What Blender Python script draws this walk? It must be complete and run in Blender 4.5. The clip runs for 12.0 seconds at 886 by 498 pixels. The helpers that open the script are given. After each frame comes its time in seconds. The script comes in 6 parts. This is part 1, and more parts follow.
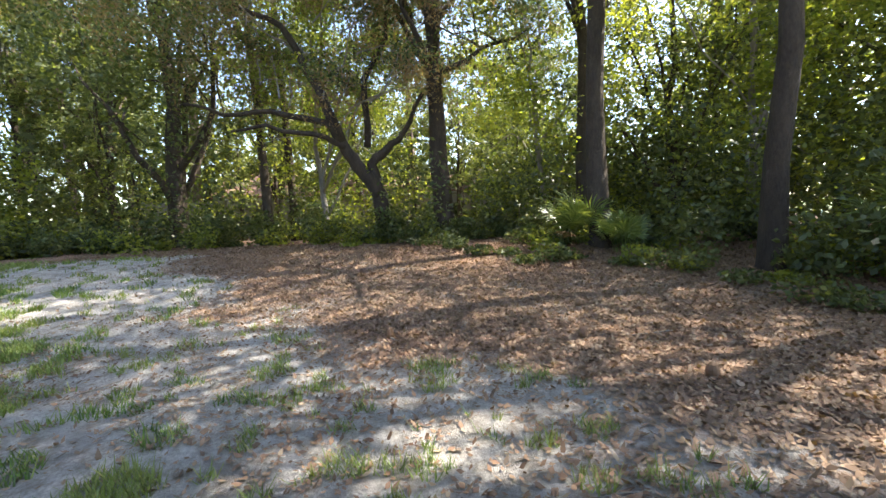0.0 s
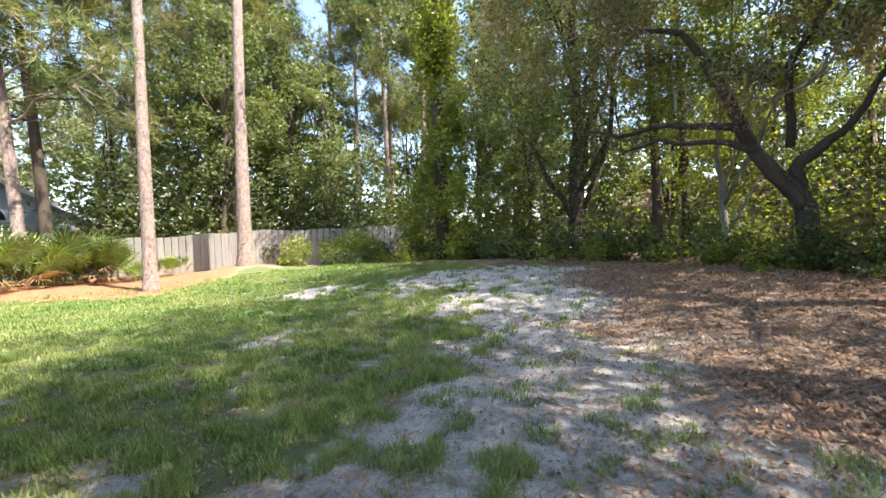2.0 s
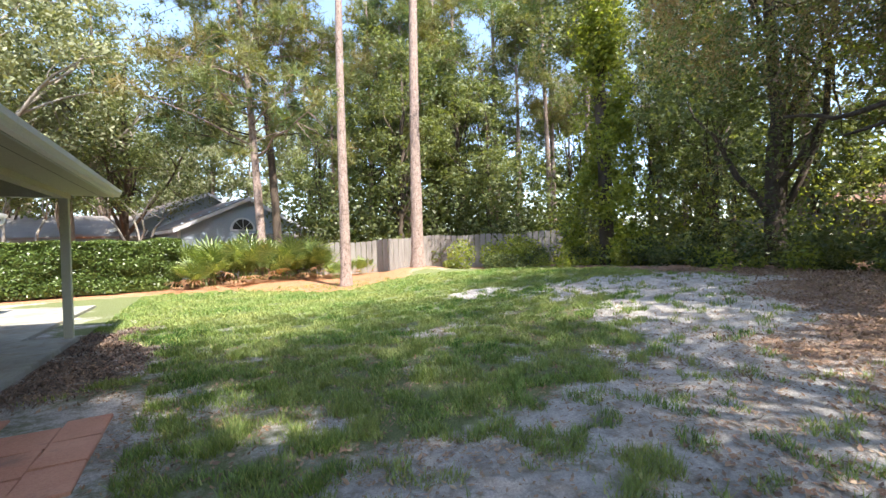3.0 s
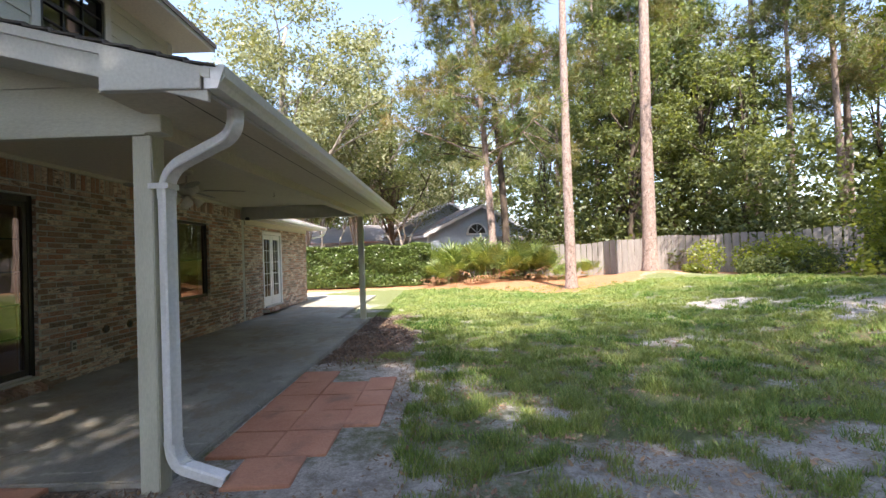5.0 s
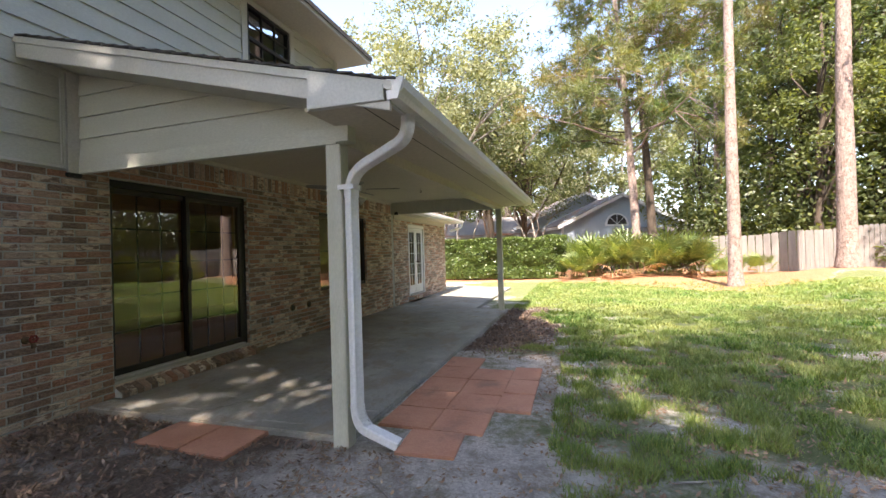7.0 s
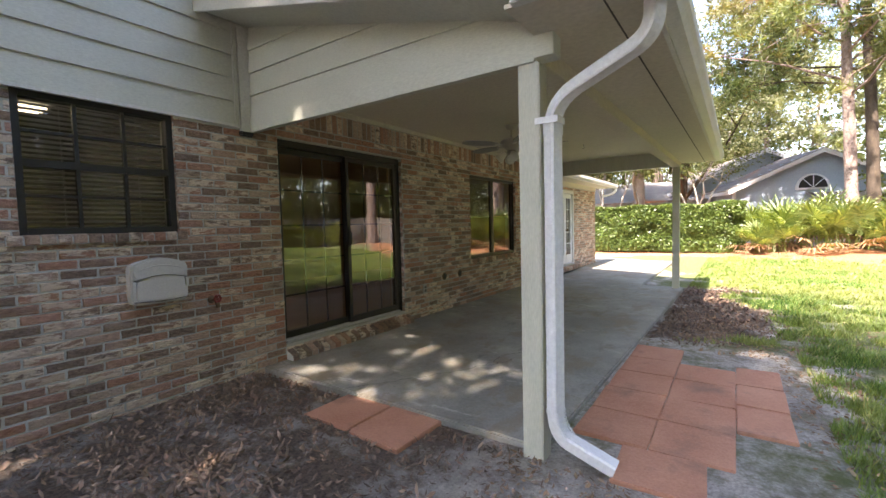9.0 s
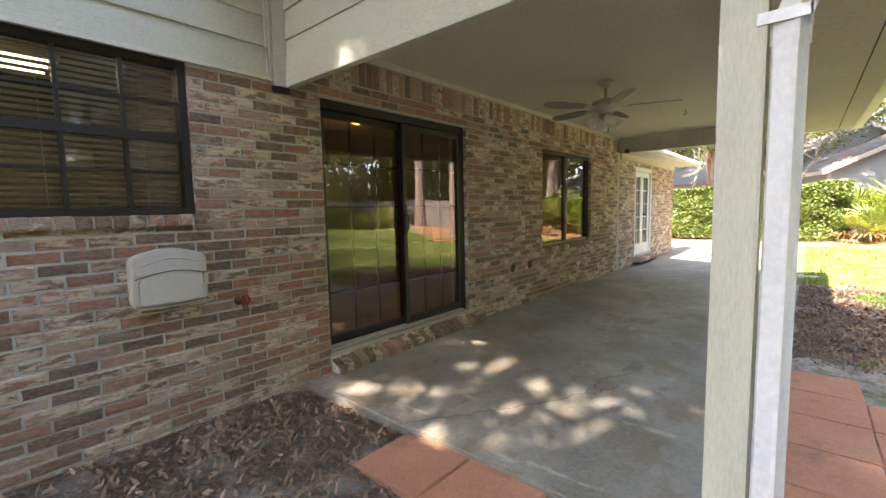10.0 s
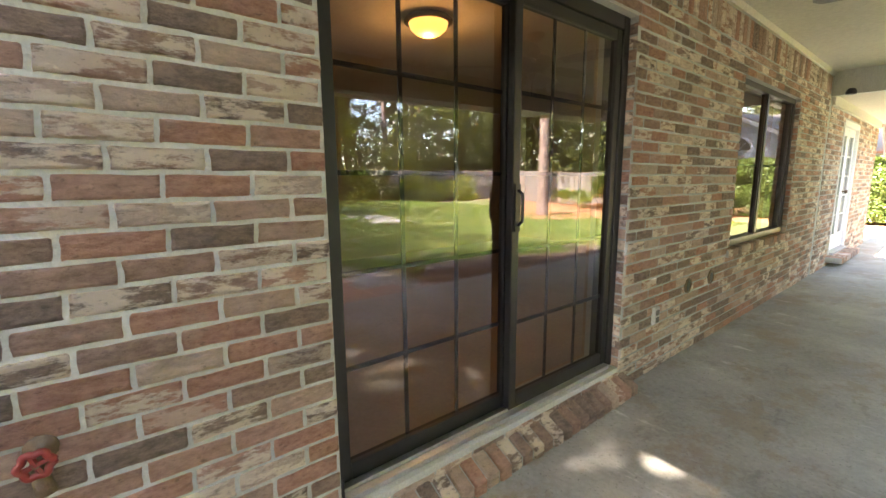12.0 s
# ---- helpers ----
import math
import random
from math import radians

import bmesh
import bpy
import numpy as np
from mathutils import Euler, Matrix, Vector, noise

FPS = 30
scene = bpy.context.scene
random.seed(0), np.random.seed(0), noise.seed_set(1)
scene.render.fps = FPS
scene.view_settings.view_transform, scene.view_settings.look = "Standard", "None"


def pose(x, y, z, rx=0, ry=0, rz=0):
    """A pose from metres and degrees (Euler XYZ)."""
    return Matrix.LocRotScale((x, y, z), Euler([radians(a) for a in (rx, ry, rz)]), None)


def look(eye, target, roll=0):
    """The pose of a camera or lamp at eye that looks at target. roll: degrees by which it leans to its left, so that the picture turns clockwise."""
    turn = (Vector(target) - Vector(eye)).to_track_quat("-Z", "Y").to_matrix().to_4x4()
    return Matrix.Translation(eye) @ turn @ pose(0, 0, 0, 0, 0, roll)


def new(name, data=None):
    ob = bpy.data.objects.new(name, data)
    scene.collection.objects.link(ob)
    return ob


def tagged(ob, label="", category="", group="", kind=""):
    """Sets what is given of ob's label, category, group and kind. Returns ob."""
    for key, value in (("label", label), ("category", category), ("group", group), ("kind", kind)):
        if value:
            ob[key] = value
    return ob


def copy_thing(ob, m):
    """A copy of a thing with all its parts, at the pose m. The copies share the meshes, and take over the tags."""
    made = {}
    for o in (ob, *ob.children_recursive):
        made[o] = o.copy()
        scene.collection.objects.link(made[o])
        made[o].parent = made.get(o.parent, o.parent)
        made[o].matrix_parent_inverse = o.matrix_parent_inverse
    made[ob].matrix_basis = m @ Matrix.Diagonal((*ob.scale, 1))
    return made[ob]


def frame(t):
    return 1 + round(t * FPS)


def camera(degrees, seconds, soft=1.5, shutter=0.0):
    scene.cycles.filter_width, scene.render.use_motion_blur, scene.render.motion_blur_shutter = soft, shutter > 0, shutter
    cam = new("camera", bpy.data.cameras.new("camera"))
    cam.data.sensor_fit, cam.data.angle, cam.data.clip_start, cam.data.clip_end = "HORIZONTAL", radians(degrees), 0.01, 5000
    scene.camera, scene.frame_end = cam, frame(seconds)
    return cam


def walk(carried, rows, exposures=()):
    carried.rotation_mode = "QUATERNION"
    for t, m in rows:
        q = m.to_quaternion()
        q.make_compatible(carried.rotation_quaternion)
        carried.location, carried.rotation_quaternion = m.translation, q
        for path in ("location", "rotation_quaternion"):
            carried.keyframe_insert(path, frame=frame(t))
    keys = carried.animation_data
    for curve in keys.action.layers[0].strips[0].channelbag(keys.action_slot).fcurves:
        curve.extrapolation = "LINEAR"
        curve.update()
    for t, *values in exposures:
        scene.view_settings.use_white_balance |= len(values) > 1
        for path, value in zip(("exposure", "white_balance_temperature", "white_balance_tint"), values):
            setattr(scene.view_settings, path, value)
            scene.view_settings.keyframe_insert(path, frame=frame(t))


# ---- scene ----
cam = camera(92.1, 12.0)
ROWS = [
    (0, pose(5.008, -2.085, 1.103, 85.30, 2.49, -100.25)),
    (0.5, pose(5.149, -2.213, 1.125, 86.36, 2.58, -87.10)),
    (1, pose(5.160, -2.247, 1.154, 87.36, 2.32, -74.23)),
    (1.5, pose(5.008, -2.237, 1.247, 87.85, 2.10, -62.23)),
    (2, pose(4.880, -2.231, 1.324, 88.28, 1.93, -50.95)),
    (2.5, pose(4.743, -2.305, 1.288, 89.14, 1.88, -40.15)),
    (3, pose(4.714, -2.564, 1.296, 89.70, 1.92, -29.48)),
    (3.5, pose(4.810, -2.680, 1.325, 90.02, 1.98, -19.95)),
    (3.7, pose(4.785, -2.725, 1.330, 90.17, 1.99, -16.60)),
    (5.3, pose(4.585, -3.025, 1.385, 90.86, 1.98, 3.00)),
    (5.5, pose(4.578, -3.046, 1.395, 90.87, 1.94, 4.88)),
    (6, pose(4.545, -3.069, 1.377, 91.01, 1.94, 9.48)),
    (6.5, pose(4.510, -3.107, 1.378, 90.82, 1.76, 13.53)),
    (6.7, pose(4.480, -3.100, 1.375, 90.66, 1.72, 15.00)),
    (8.3, pose(4.085, -2.880, 1.275, 88.60, 2.05, 28.80)),
    (8.5, pose(4.000, -2.805, 1.250, 88.50, 2.05, 30.60)),
    (9, pose(3.677, -2.567, 1.309, 86.82, 1.43, 34.37)),
    (9.5, pose(3.294, -2.312, 1.350, 85.32, 0.97, 37.74)),
    (10, pose(2.900, -1.970, 1.312, 84.66, 1.16, 40.43)),
    (10.5, pose(2.450, -1.648, 1.347, 83.54, 0.76, 42.45)),
    (11, pose(2.055, -1.267, 1.352, 82.52, 0.64, 44.80)),
    (11.5, pose(1.656, -0.898, 1.338, 81.81, 0.69, 47.61)),
    (12, pose(1.257, -0.563, 1.317, 80.88, 0.40, 50.78)),
]
EXPOSURES = [(0, 2.35, 6750, 10), (3.5, 2.1, 6500, 14), (5.5, 2.25, 6800, 18), (6.5, 2.42, 7000, 19), (8.5, 2.8, 6950, 21), (10, 3.6, 7700, 20), (11, 4.2, 7700, 21), (12, 4.75, 7350, 20)]
walk(cam, ROWS, EXPOSURES)

# ---- light ----
SUN_DIR = Vector((0.13, -0.99, 0)).normalized()
SUN_EL = radians(52)
world = bpy.data.worlds.new("world")
scene.world = world
world.use_nodes = True
wn = world.node_tree
sky = wn.nodes.new("ShaderNodeTexSky")
sky.sky_type = 'NISHITA'
sky.sun_disc = False
sky.sun_elevation = SUN_EL
sky.sun_rotation = math.atan2(SUN_DIR.x, SUN_DIR.y)
wn.links.new(sky.outputs[0], wn.nodes["Background"].inputs[0])
wn.nodes["Background"].inputs[1].default_value = 0.135
sun = new("sun", bpy.data.lights.new("sun", 'SUN'))
sun.data.energy, sun.data.angle, sun.data.color = 4.2, radians(0.53), (1.0, 0.94, 0.84)
to_sun = Vector((SUN_DIR.x * math.cos(SUN_EL), SUN_DIR.y * math.cos(SUN_EL), math.sin(SUN_EL)))
sun.matrix_world = look(to_sun * 40, (0, 0, 0))

# ---- materials ----


def nt(name):
    m = bpy.data.materials.new(name)
    m.use_nodes = True
    t = m.node_tree
    return m, t, t.nodes["Principled BSDF"]


def node(t, kind, **values):
    n = t.nodes.new(kind)
    for key, value in values.items():
        n.inputs[key.replace("_", " ")].default_value = value
    return n


def ramp(t, source, stops):
    r = t.nodes.new("ShaderNodeValToRGB")
    els = r.color_ramp.elements
    while len(els) < len(stops):
        els.new(0.5)
    for e, (p, c) in zip(els, stops):
        e.position, e.color = p, (*c, 1)
    t.links.new(source, r.inputs[0])
    return r.outputs[0]


def mixc(t, fac, a, b, mode='MIX'):
    m = t.nodes.new("ShaderNodeMix")
    m.data_type, m.blend_type = 'RGBA', mode
    for value, k in ((fac, 0), (a, 6), (b, 7)):
        if isinstance(value, (int, float)):
            m.inputs[k].default_value = value
        elif isinstance(value, tuple):
            m.inputs[k].default_value = (*value, 1)
        else:
            t.links.new(value, m.inputs[k])
    return m.outputs[2]


def coords(t, scale=(1, 1, 1)):
    g = t.nodes.new("ShaderNodeNewGeometry")
    mp = t.nodes.new("ShaderNodeMapping")
    mp.inputs["Scale"].default_value = scale
    t.links.new(g.outputs["Position"], mp.inputs[0])
    return mp.outputs[0]


def noise_tex(t, scale, detail=5.0, rough=0.6, stretch=(1, 1, 1)):
    n = node(t, "ShaderNodeTexNoise", Scale=scale, Detail=detail, Roughness=rough)
    t.links.new(coords(t, stretch), n.inputs["Vector"])
    return n.outputs[0]


def bump(t, bsdf, height, strength, distance):
    b = node(t, "ShaderNodeBump", Strength=strength, Distance=distance)
    t.links.new(height, b.inputs["Height"])
    t.links.new(b.outputs[0], bsdf.inputs["Normal"])


def painted(name, c1, c2, rough=0.6, scale=3.0, fine=60.0, strength=0.25, stretch=(1, 1, 1), dist=0.01, metal=0.0, dirt=None):
    """Two scales of colour variation with fine relief."""
    m, t, b = nt(name)
    big = noise_tex(t, scale, 6, 0.6, stretch)
    small = noise_tex(t, fine, 4, 0.6, stretch)
    col = ramp(t, big, [(0.3, c1), (0.7, c2)])
    col = mixc(t, 0.35, col, ramp(t, small, [(0.25, tuple(v * 0.6 for v in c1)), (0.75, tuple(min(1, v * 1.15) for v in c2))]))
    if dirt:
        spots = ramp(t, noise_tex(t, dirt[1], 8, 0.7), [(dirt[2], (0, 0, 0)), (dirt[2] + 0.14, (1, 1, 1))])
        col = mixc(t, spots, col, dirt[0])
    t.links.new(col, b.inputs["Base Color"])
    b.inputs["Roughness"].default_value = rough
    b.inputs["Metallic"].default_value = metal
    bump(t, b, small, strength, dist)
    return m


def leafy(name, stops, translucent=0.45, rough=0.45, big=0.25):
    m, t, b = nt(name)
    g = t.nodes.new("ShaderNodeNewGeometry")
    col = ramp(t, g.outputs["Random Per Island"], stops)
    wide = noise_tex(t, big, 3)
    col = mixc(t, ramp(t, wide, [(0.35, (0, 0, 0)), (0.7, (1, 1, 1))]), col, mixc(t, 0.5, col, stops[-1][1]))
    t.links.new(col, b.inputs["Base Color"])
    b.inputs["Roughness"].default_value = rough
    tr = t.nodes.new("ShaderNodeBsdfTranslucent")
    bright = mixc(t, 1.0, col, (1.75, 1.65, 0.65), 'MULTIPLY')
    t.links.new(bright, tr.inputs[0])
    mx = t.nodes.new("ShaderNodeMixShader")
    mx.inputs[0].default_value = translucent
    t.links.new(b.outputs[0], mx.inputs[1])
    t.links.new(tr.outputs[0], mx.inputs[2])
    t.links.new(mx.outputs[0], t.nodes["Material Output"].inputs[0])
    return m


def brick_mat(name, per_object, mortar=(0.36, 0.35, 0.32)):
    """Tumbled brick: reds, browns, greys and bricks smeared with old whitewash."""
    m, t, b = nt(name)
    if per_object:
        rnd = t.nodes.new("ShaderNodeObjectInfo").outputs["Random"]
    else:
        rnd = t.nodes.new("ShaderNodeNewGeometry").outputs["Random Per Island"]
    base = ramp(t, rnd, [(0.0, (0.50, 0.23, 0.15)), (0.13, (0.31, 0.20, 0.15)), (0.26, (0.16, 0.13, 0.11)), (0.40, (0.52, 0.29, 0.21)),
                         (0.52, (0.22, 0.165, 0.13)), (0.64, (0.58, 0.41, 0.31)), (0.75, (0.36, 0.22, 0.16)), (0.88, (0.64, 0.51, 0.41))])
    t.nodes[-1].color_ramp.interpolation = 'CONSTANT'
    mott = ramp(t, noise_tex(t, 34, 8, 0.78, (1, 0.6, 1.5)), [(0.38, (0, 0, 0)), (0.62, (1, 1, 1))])
    col = mixc(t, 0.38, base, mixc(t, mott, (0.17, 0.115, 0.09), (0.68, 0.46, 0.335)))
    w = t.nodes.new("ShaderNodeMath")
    w.operation = 'MULTIPLY'
    w.inputs[1].default_value = 7.31
    t.links.new(rnd, w.inputs[0])
    fr = t.nodes.new("ShaderNodeMath")
    fr.operation = 'FRACT'
    t.links.new(w.outputs[0], fr.inputs[0])
    some = ramp(t, fr.outputs[0], [(0.57, (0, 0, 0)), (0.69, (0.95, 0.95, 0.95))])
    blot = ramp(t, noise_tex(t, 17, 8, 0.7, (1, 0.45, 1.5)), [(0.45, (0, 0, 0)), (0.52, (1, 1, 1))])
    thin = ramp(t, noise_tex(t, 9, 4, 0.6), [(0.58, (0, 0, 0)), (0.72, (0.6, 0.6, 0.6))])
    mask = mixc(t, 1.0, some, blot, 'MULTIPLY')
    col = mixc(t, mask, col, (0.78, 0.66, 0.52))
    col = mixc(t, thin, col, (0.46, 0.33, 0.24))
    dark = ramp(t, noise_tex(t, 48, 5, 0.7, (1, 0.7, 1.3)), [(0.58, (0, 0, 0)), (0.68, (0.55, 0.55, 0.55))])
    col = mixc(t, dark, col, (0.12, 0.08, 0.06))
    t.links.new(col, b.inputs["Base Color"])
    b.inputs["Roughness"].default_value = 0.9
    bump(t, b, mixc(t, 0.4, mott, blot), 1.0, 0.014)
    return m


def glass_mat(name, tint, rough=0.0, ior=2.3):
    """A window pane: see-through, with a mirror's gloss that grows to the edge."""
    m, t, b = nt(name)
    tp = t.nodes.new("ShaderNodeBsdfTransparent")
    tp.inputs[0].default_value = (*tint, 1)
    gl = t.nodes.new("ShaderNodeBsdfGlossy")
    gl.inputs["Roughness"].default_value = rough
    fr = node(t, "ShaderNodeFresnel", IOR=ior)
    mx = t.nodes.new("ShaderNodeMixShader")
    t.links.new(fr.outputs[0], mx.inputs[0])
    t.links.new(tp.outputs[0], mx.inputs[1])
    t.links.new(gl.outputs[0], mx.inputs[2])
    t.links.new(mx.outputs[0], t.nodes["Material Output"].inputs[0])
    return m


def glow(name, color, strength):
    m, t, b = nt(name)
    b.inputs["Base Color"].default_value = (*color, 1)
    b.inputs["Emission Color"].default_value = (*color, 1)
    b.inputs["Emission Strength"].default_value = strength
    return m


def concrete_mat():
    """Old trowelled concrete: cloudy greys, damp brown stains, scuffs and specks."""
    m, t, b = nt("patio_concrete")
    cloud = noise_tex(t, 1.1, 7, 0.66)
    fine = noise_tex(t, 38, 6, 0.7)
    col = ramp(t, cloud, [(0.30, (0.10, 0.10, 0.088)), (0.44, (0.19, 0.19, 0.17)), (0.56, (0.27, 0.265, 0.235)), (0.70, (0.38, 0.37, 0.335))])
    col = mixc(t, ramp(t, fine, [(0.35, (0, 0, 0)), (0.65, (0.4, 0.4, 0.4))]), col, mixc(t, 0.5, col, (0.55, 0.53, 0.48)))
    stain = ramp(t, noise_tex(t, 1.9, 9, 0.72, (1.2, 0.8, 1)), [(0.52, (0, 0, 0)), (0.57, (0.5, 0.5, 0.5)), (0.68, (0.75, 0.75, 0.75))])
    col = mixc(t, stain, col, (0.21, 0.165, 0.11))
    drip = ramp(t, noise_tex(t, 4.5, 8, 0.75, (1, 0.45, 1)), [(0.57, (0, 0, 0)), (0.65, (0.5, 0.5, 0.5))])
    col = mixc(t, drip, col, (0.12, 0.115, 0.10))
    scuff = ramp(t, noise_tex(t, 3.2, 8, 0.7, (0.5, 1.5, 1)), [(0.60, (0, 0, 0)), (0.66, (0.6, 0.6, 0.6))])
    col = mixc(t, scuff, col, (0.52, 0.50, 0.45))
    speck = ramp(t, noise_tex(t, 85, 3, 0.5), [(0.66, (0, 0, 0)), (0.70, (0.8, 0.8, 0.8))])
    col = mixc(t, speck, col, (0.10, 0.09, 0.075))
    t.links.new(col, b.inputs["Base Color"])
    rough = ramp(t, cloud, [(0.3, (0.5, 0.5, 0.5)), (0.7, (0.8, 0.8, 0.8))])
    t.links.new(rough, b.inputs["Roughness"])
    bump(t, b, fine, 0.3, 0.01)
    return m


M_BRICK = brick_mat("brick_piece", True)
M_BRICK_J = brick_mat("brick_joined", False)
M_MORTAR = painted("mortar", (0.42, 0.425, 0.39), (0.54, 0.535, 0.49), 0.95, 2.0, 90, 0.5)
M_SIDING = painted("grey_green_siding", (0.46, 0.475, 0.405), (0.55, 0.555, 0.48), 0.55, 1.2, 40, 0.2, (1, 1, 3), dirt=((0.33, 0.34, 0.28), 1.3, 0.62))
M_TRIM = painted("grey_trim_paint", (0.50, 0.51, 0.48), (0.60, 0.60, 0.56), 0.5, 2.0, 50, 0.15, dirt=((0.40, 0.39, 0.34), 2.0, 0.64))
M_POST = painted("post_paint", (0.44, 0.45, 0.37), (0.54, 0.54, 0.46), 0.6, 2.5, 45, 0.25, (3, 3, 0.6), dirt=((0.34, 0.32, 0.24), 2.6, 0.62))
M_METAL = painted("downspout_metal", (0.66, 0.68, 0.70), (0.74, 0.75, 0.76), 0.35, 2.0, 40, 0.05, dirt=((0.5, 0.5, 0.46), 3.0, 0.68))
M_GUTTER = painted("gutter_metal", (0.55, 0.57, 0.55), (0.62, 0.63, 0.6), 0.4, 2.0, 40, 0.05, dirt=((0.4, 0.39, 0.34), 3.0, 0.62))
M_CEIL = painted("porch_ceiling_paint", (0.50, 0.46, 0.37), (0.56, 0.52, 0.42), 0.8, 0.8, 30, 0.15, dirt=((0.42, 0.37, 0.27), 0.9, 0.62))
M_SHINGLE = painted("shingle", (0.045, 0.043, 0.04), (0.09, 0.085, 0.08), 0.95, 5.0, 80, 0.6)
M_SHINGLE_FAR = painted("faded_shingle", (0.13, 0.12, 0.115), (0.22, 0.20, 0.19), 0.95, 1.2, 30, 0.6, dirt=((0.30, 0.14, 0.08), 0.35, 0.56))
M_CONCRETE = concrete_mat()
M_PAVER = painted("terracotta_paver", (0.36, 0.15, 0.09), (0.50, 0.26, 0.17), 0.85, 2.2, 70, 0.5, dirt=((0.25, 0.135, 0.095), 2.4, 0.55))
M_BLACK = painted("black_aluminium", (0.010, 0.010, 0.011), (0.018, 0.018, 0.019), 0.4, 4, 60, 0.05)
M_SILVER = painted("track_aluminium", (0.45, 0.46, 0.47), (0.55, 0.56, 0.57), 0.35, 8, 80, 0.1, metal=0.8)
M_WHITE = painted("white_paint", (0.72, 0.73, 0.72), (0.80, 0.80, 0.79), 0.45, 3, 40, 0.06)
M_PLASTIC = painted("beige_plastic", (0.46, 0.455, 0.43), (0.52, 0.51, 0.485), 0.5, 4, 90, 0.08)
M_PLASTIC_DARK = painted("beige_plastic_shadow_gap", (0.10, 0.10, 0.09), (0.14, 0.13, 0.12), 0.6, 4, 90, 0.08)
M_RED = painted("red_valve_paint", (0.16, 0.014, 0.012), (0.26, 0.03, 0.022), 0.5, 30, 150, 0.2, dirt=((0.12, 0.05, 0.03), 60, 0.56))
M_RUST = painted("weathered_brass", (0.14, 0.10, 0.07), (0.22, 0.16, 0.10), 0.6, 20, 120, 0.3, metal=0.6)
M_FAN = painted("fan_paint", (0.38, 0.36, 0.31), (0.46, 0.43, 0.37), 0.4, 6, 70, 0.05)
M_BLADE = painted("fan_blade", (0.20, 0.20, 0.18), (0.30, 0.29, 0.26), 0.6, 6, 60, 0.1, (1, 1, 1))
M_FROST = painted("frosted_shade", (0.72, 0.68, 0.58), (0.8, 0.77, 0.68), 0.3, 8, 60, 0.03)
M_BLIND = painted("blind_slat", (0.62, 0.62, 0.62), (0.70, 0.70, 0.69), 0.6, 5, 60, 0.05)
M_TAN = painted("interior_wall_paint", (0.40, 0.30, 0.19), (0.45, 0.34, 0.22), 0.8, 1.0, 40, 0.06)
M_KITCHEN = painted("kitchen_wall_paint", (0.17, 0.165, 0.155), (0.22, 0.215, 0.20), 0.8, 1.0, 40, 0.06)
M_FLOOR_IN = painted("interior_floor", (0.30, 0.25, 0.19), (0.38, 0.32, 0.25), 0.5, 1.5, 40, 0.05)
M_CEIL_IN = painted("interior_ceiling", (0.52, 0.42, 0.28), (0.57, 0.47, 0.32), 0.85, 1.5, 60, 0.2)
M_GLASS = glass_mat("tinted_glass", (0.60, 0.57, 0.50))
M_GLASS_W = glass_mat("window_glass", (0.75, 0.77, 0.75), 0.0, 1.65)
M_LAMP = glow("warm_glass_shade", (1.0, 0.45, 0.11), 0.18)
M_TUBE = glow("fluorescent_tube", (1.0, 0.88, 0.58), 0.9)
M_FENCE = painted("weathered_fence", (0.17, 0.155, 0.14), (0.31, 0.29, 0.265), 0.9, 1.5, 30, 0.5, (4, 4, 0.5), dirt=((0.18, 0.16, 0.14), 1.2, 0.6))
M_BARK_PINE = painted("pine_bark", (0.15, 0.10, 0.08), (0.37, 0.29, 0.255), 0.95, 9.0, 22, 1.0, (1, 1, 0.4), 0.06, dirt=((0.07, 0.045, 0.035), 13, 0.52))
M_BARK_DARK = painted("dark_bark", (0.03, 0.022, 0.016), (0.10, 0.075, 0.055), 0.95, 4.0, 30, 1.0, (1, 1, 0.35), 0.03, dirt=((0.16, 0.13, 0.10), 3, 0.62))
M_BARK_GREY = painted("grey_bark", (0.16, 0.14, 0.12), (0.32, 0.29, 0.25), 0.95, 4.0, 30, 0.7, (1, 1, 0.4), 0.02)
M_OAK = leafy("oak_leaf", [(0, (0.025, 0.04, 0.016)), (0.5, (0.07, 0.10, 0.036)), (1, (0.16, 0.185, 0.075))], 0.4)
# Oak leaf lightened and yellowed: sun and backlight are put into its colour.
M_OAK_L = leafy("sunlit_tone_leaf", [(0, (0.09, 0.13, 0.03)), (0.5, (0.17, 0.22, 0.05)), (1, (0.29, 0.31, 0.08))], 0.6)
M_DRY = leafy("dry_leaf", [(0, (0.156, 0.098, 0.058)), (0.5, (0.260, 0.169, 0.104)), (1, (0.260, 0.221, 0.117))], 0.35, 0.8)
M_FAR = leafy("far_leaf", [(0, (0.03, 0.05, 0.022)), (0.5, (0.09, 0.125, 0.05)), (1, (0.20, 0.23, 0.095))], 0.45, 0.5)
M_WILLOW = leafy("pale_leaf", [(0, (0.1, 0.125, 0.07)), (0.5, (0.16, 0.18, 0.1)), (1, (0.23, 0.245, 0.14))], 0.28, 0.6)
M_NEEDLE = leafy("pine_needle", [(0, (0.05, 0.09, 0.035)), (0.55, (0.1, 0.16, 0.06)), (0.95, (0.16, 0.22, 0.085)), (1, (0.26, 0.15, 0.07))], 0.4, 0.5)
M_HEDGE = leafy("hedge_leaf", [(0, (0.022, 0.045, 0.010)), (0.5, (0.06, 0.10, 0.022)), (1, (0.13, 0.18, 0.045))], 0.25, 0.4)
M_PALM = leafy("palmetto_leaf", [(0, (0.06, 0.11, 0.03)), (0.6, (0.14, 0.21, 0.06)), (1, (0.26, 0.31, 0.11))], 0.35, 0.4)
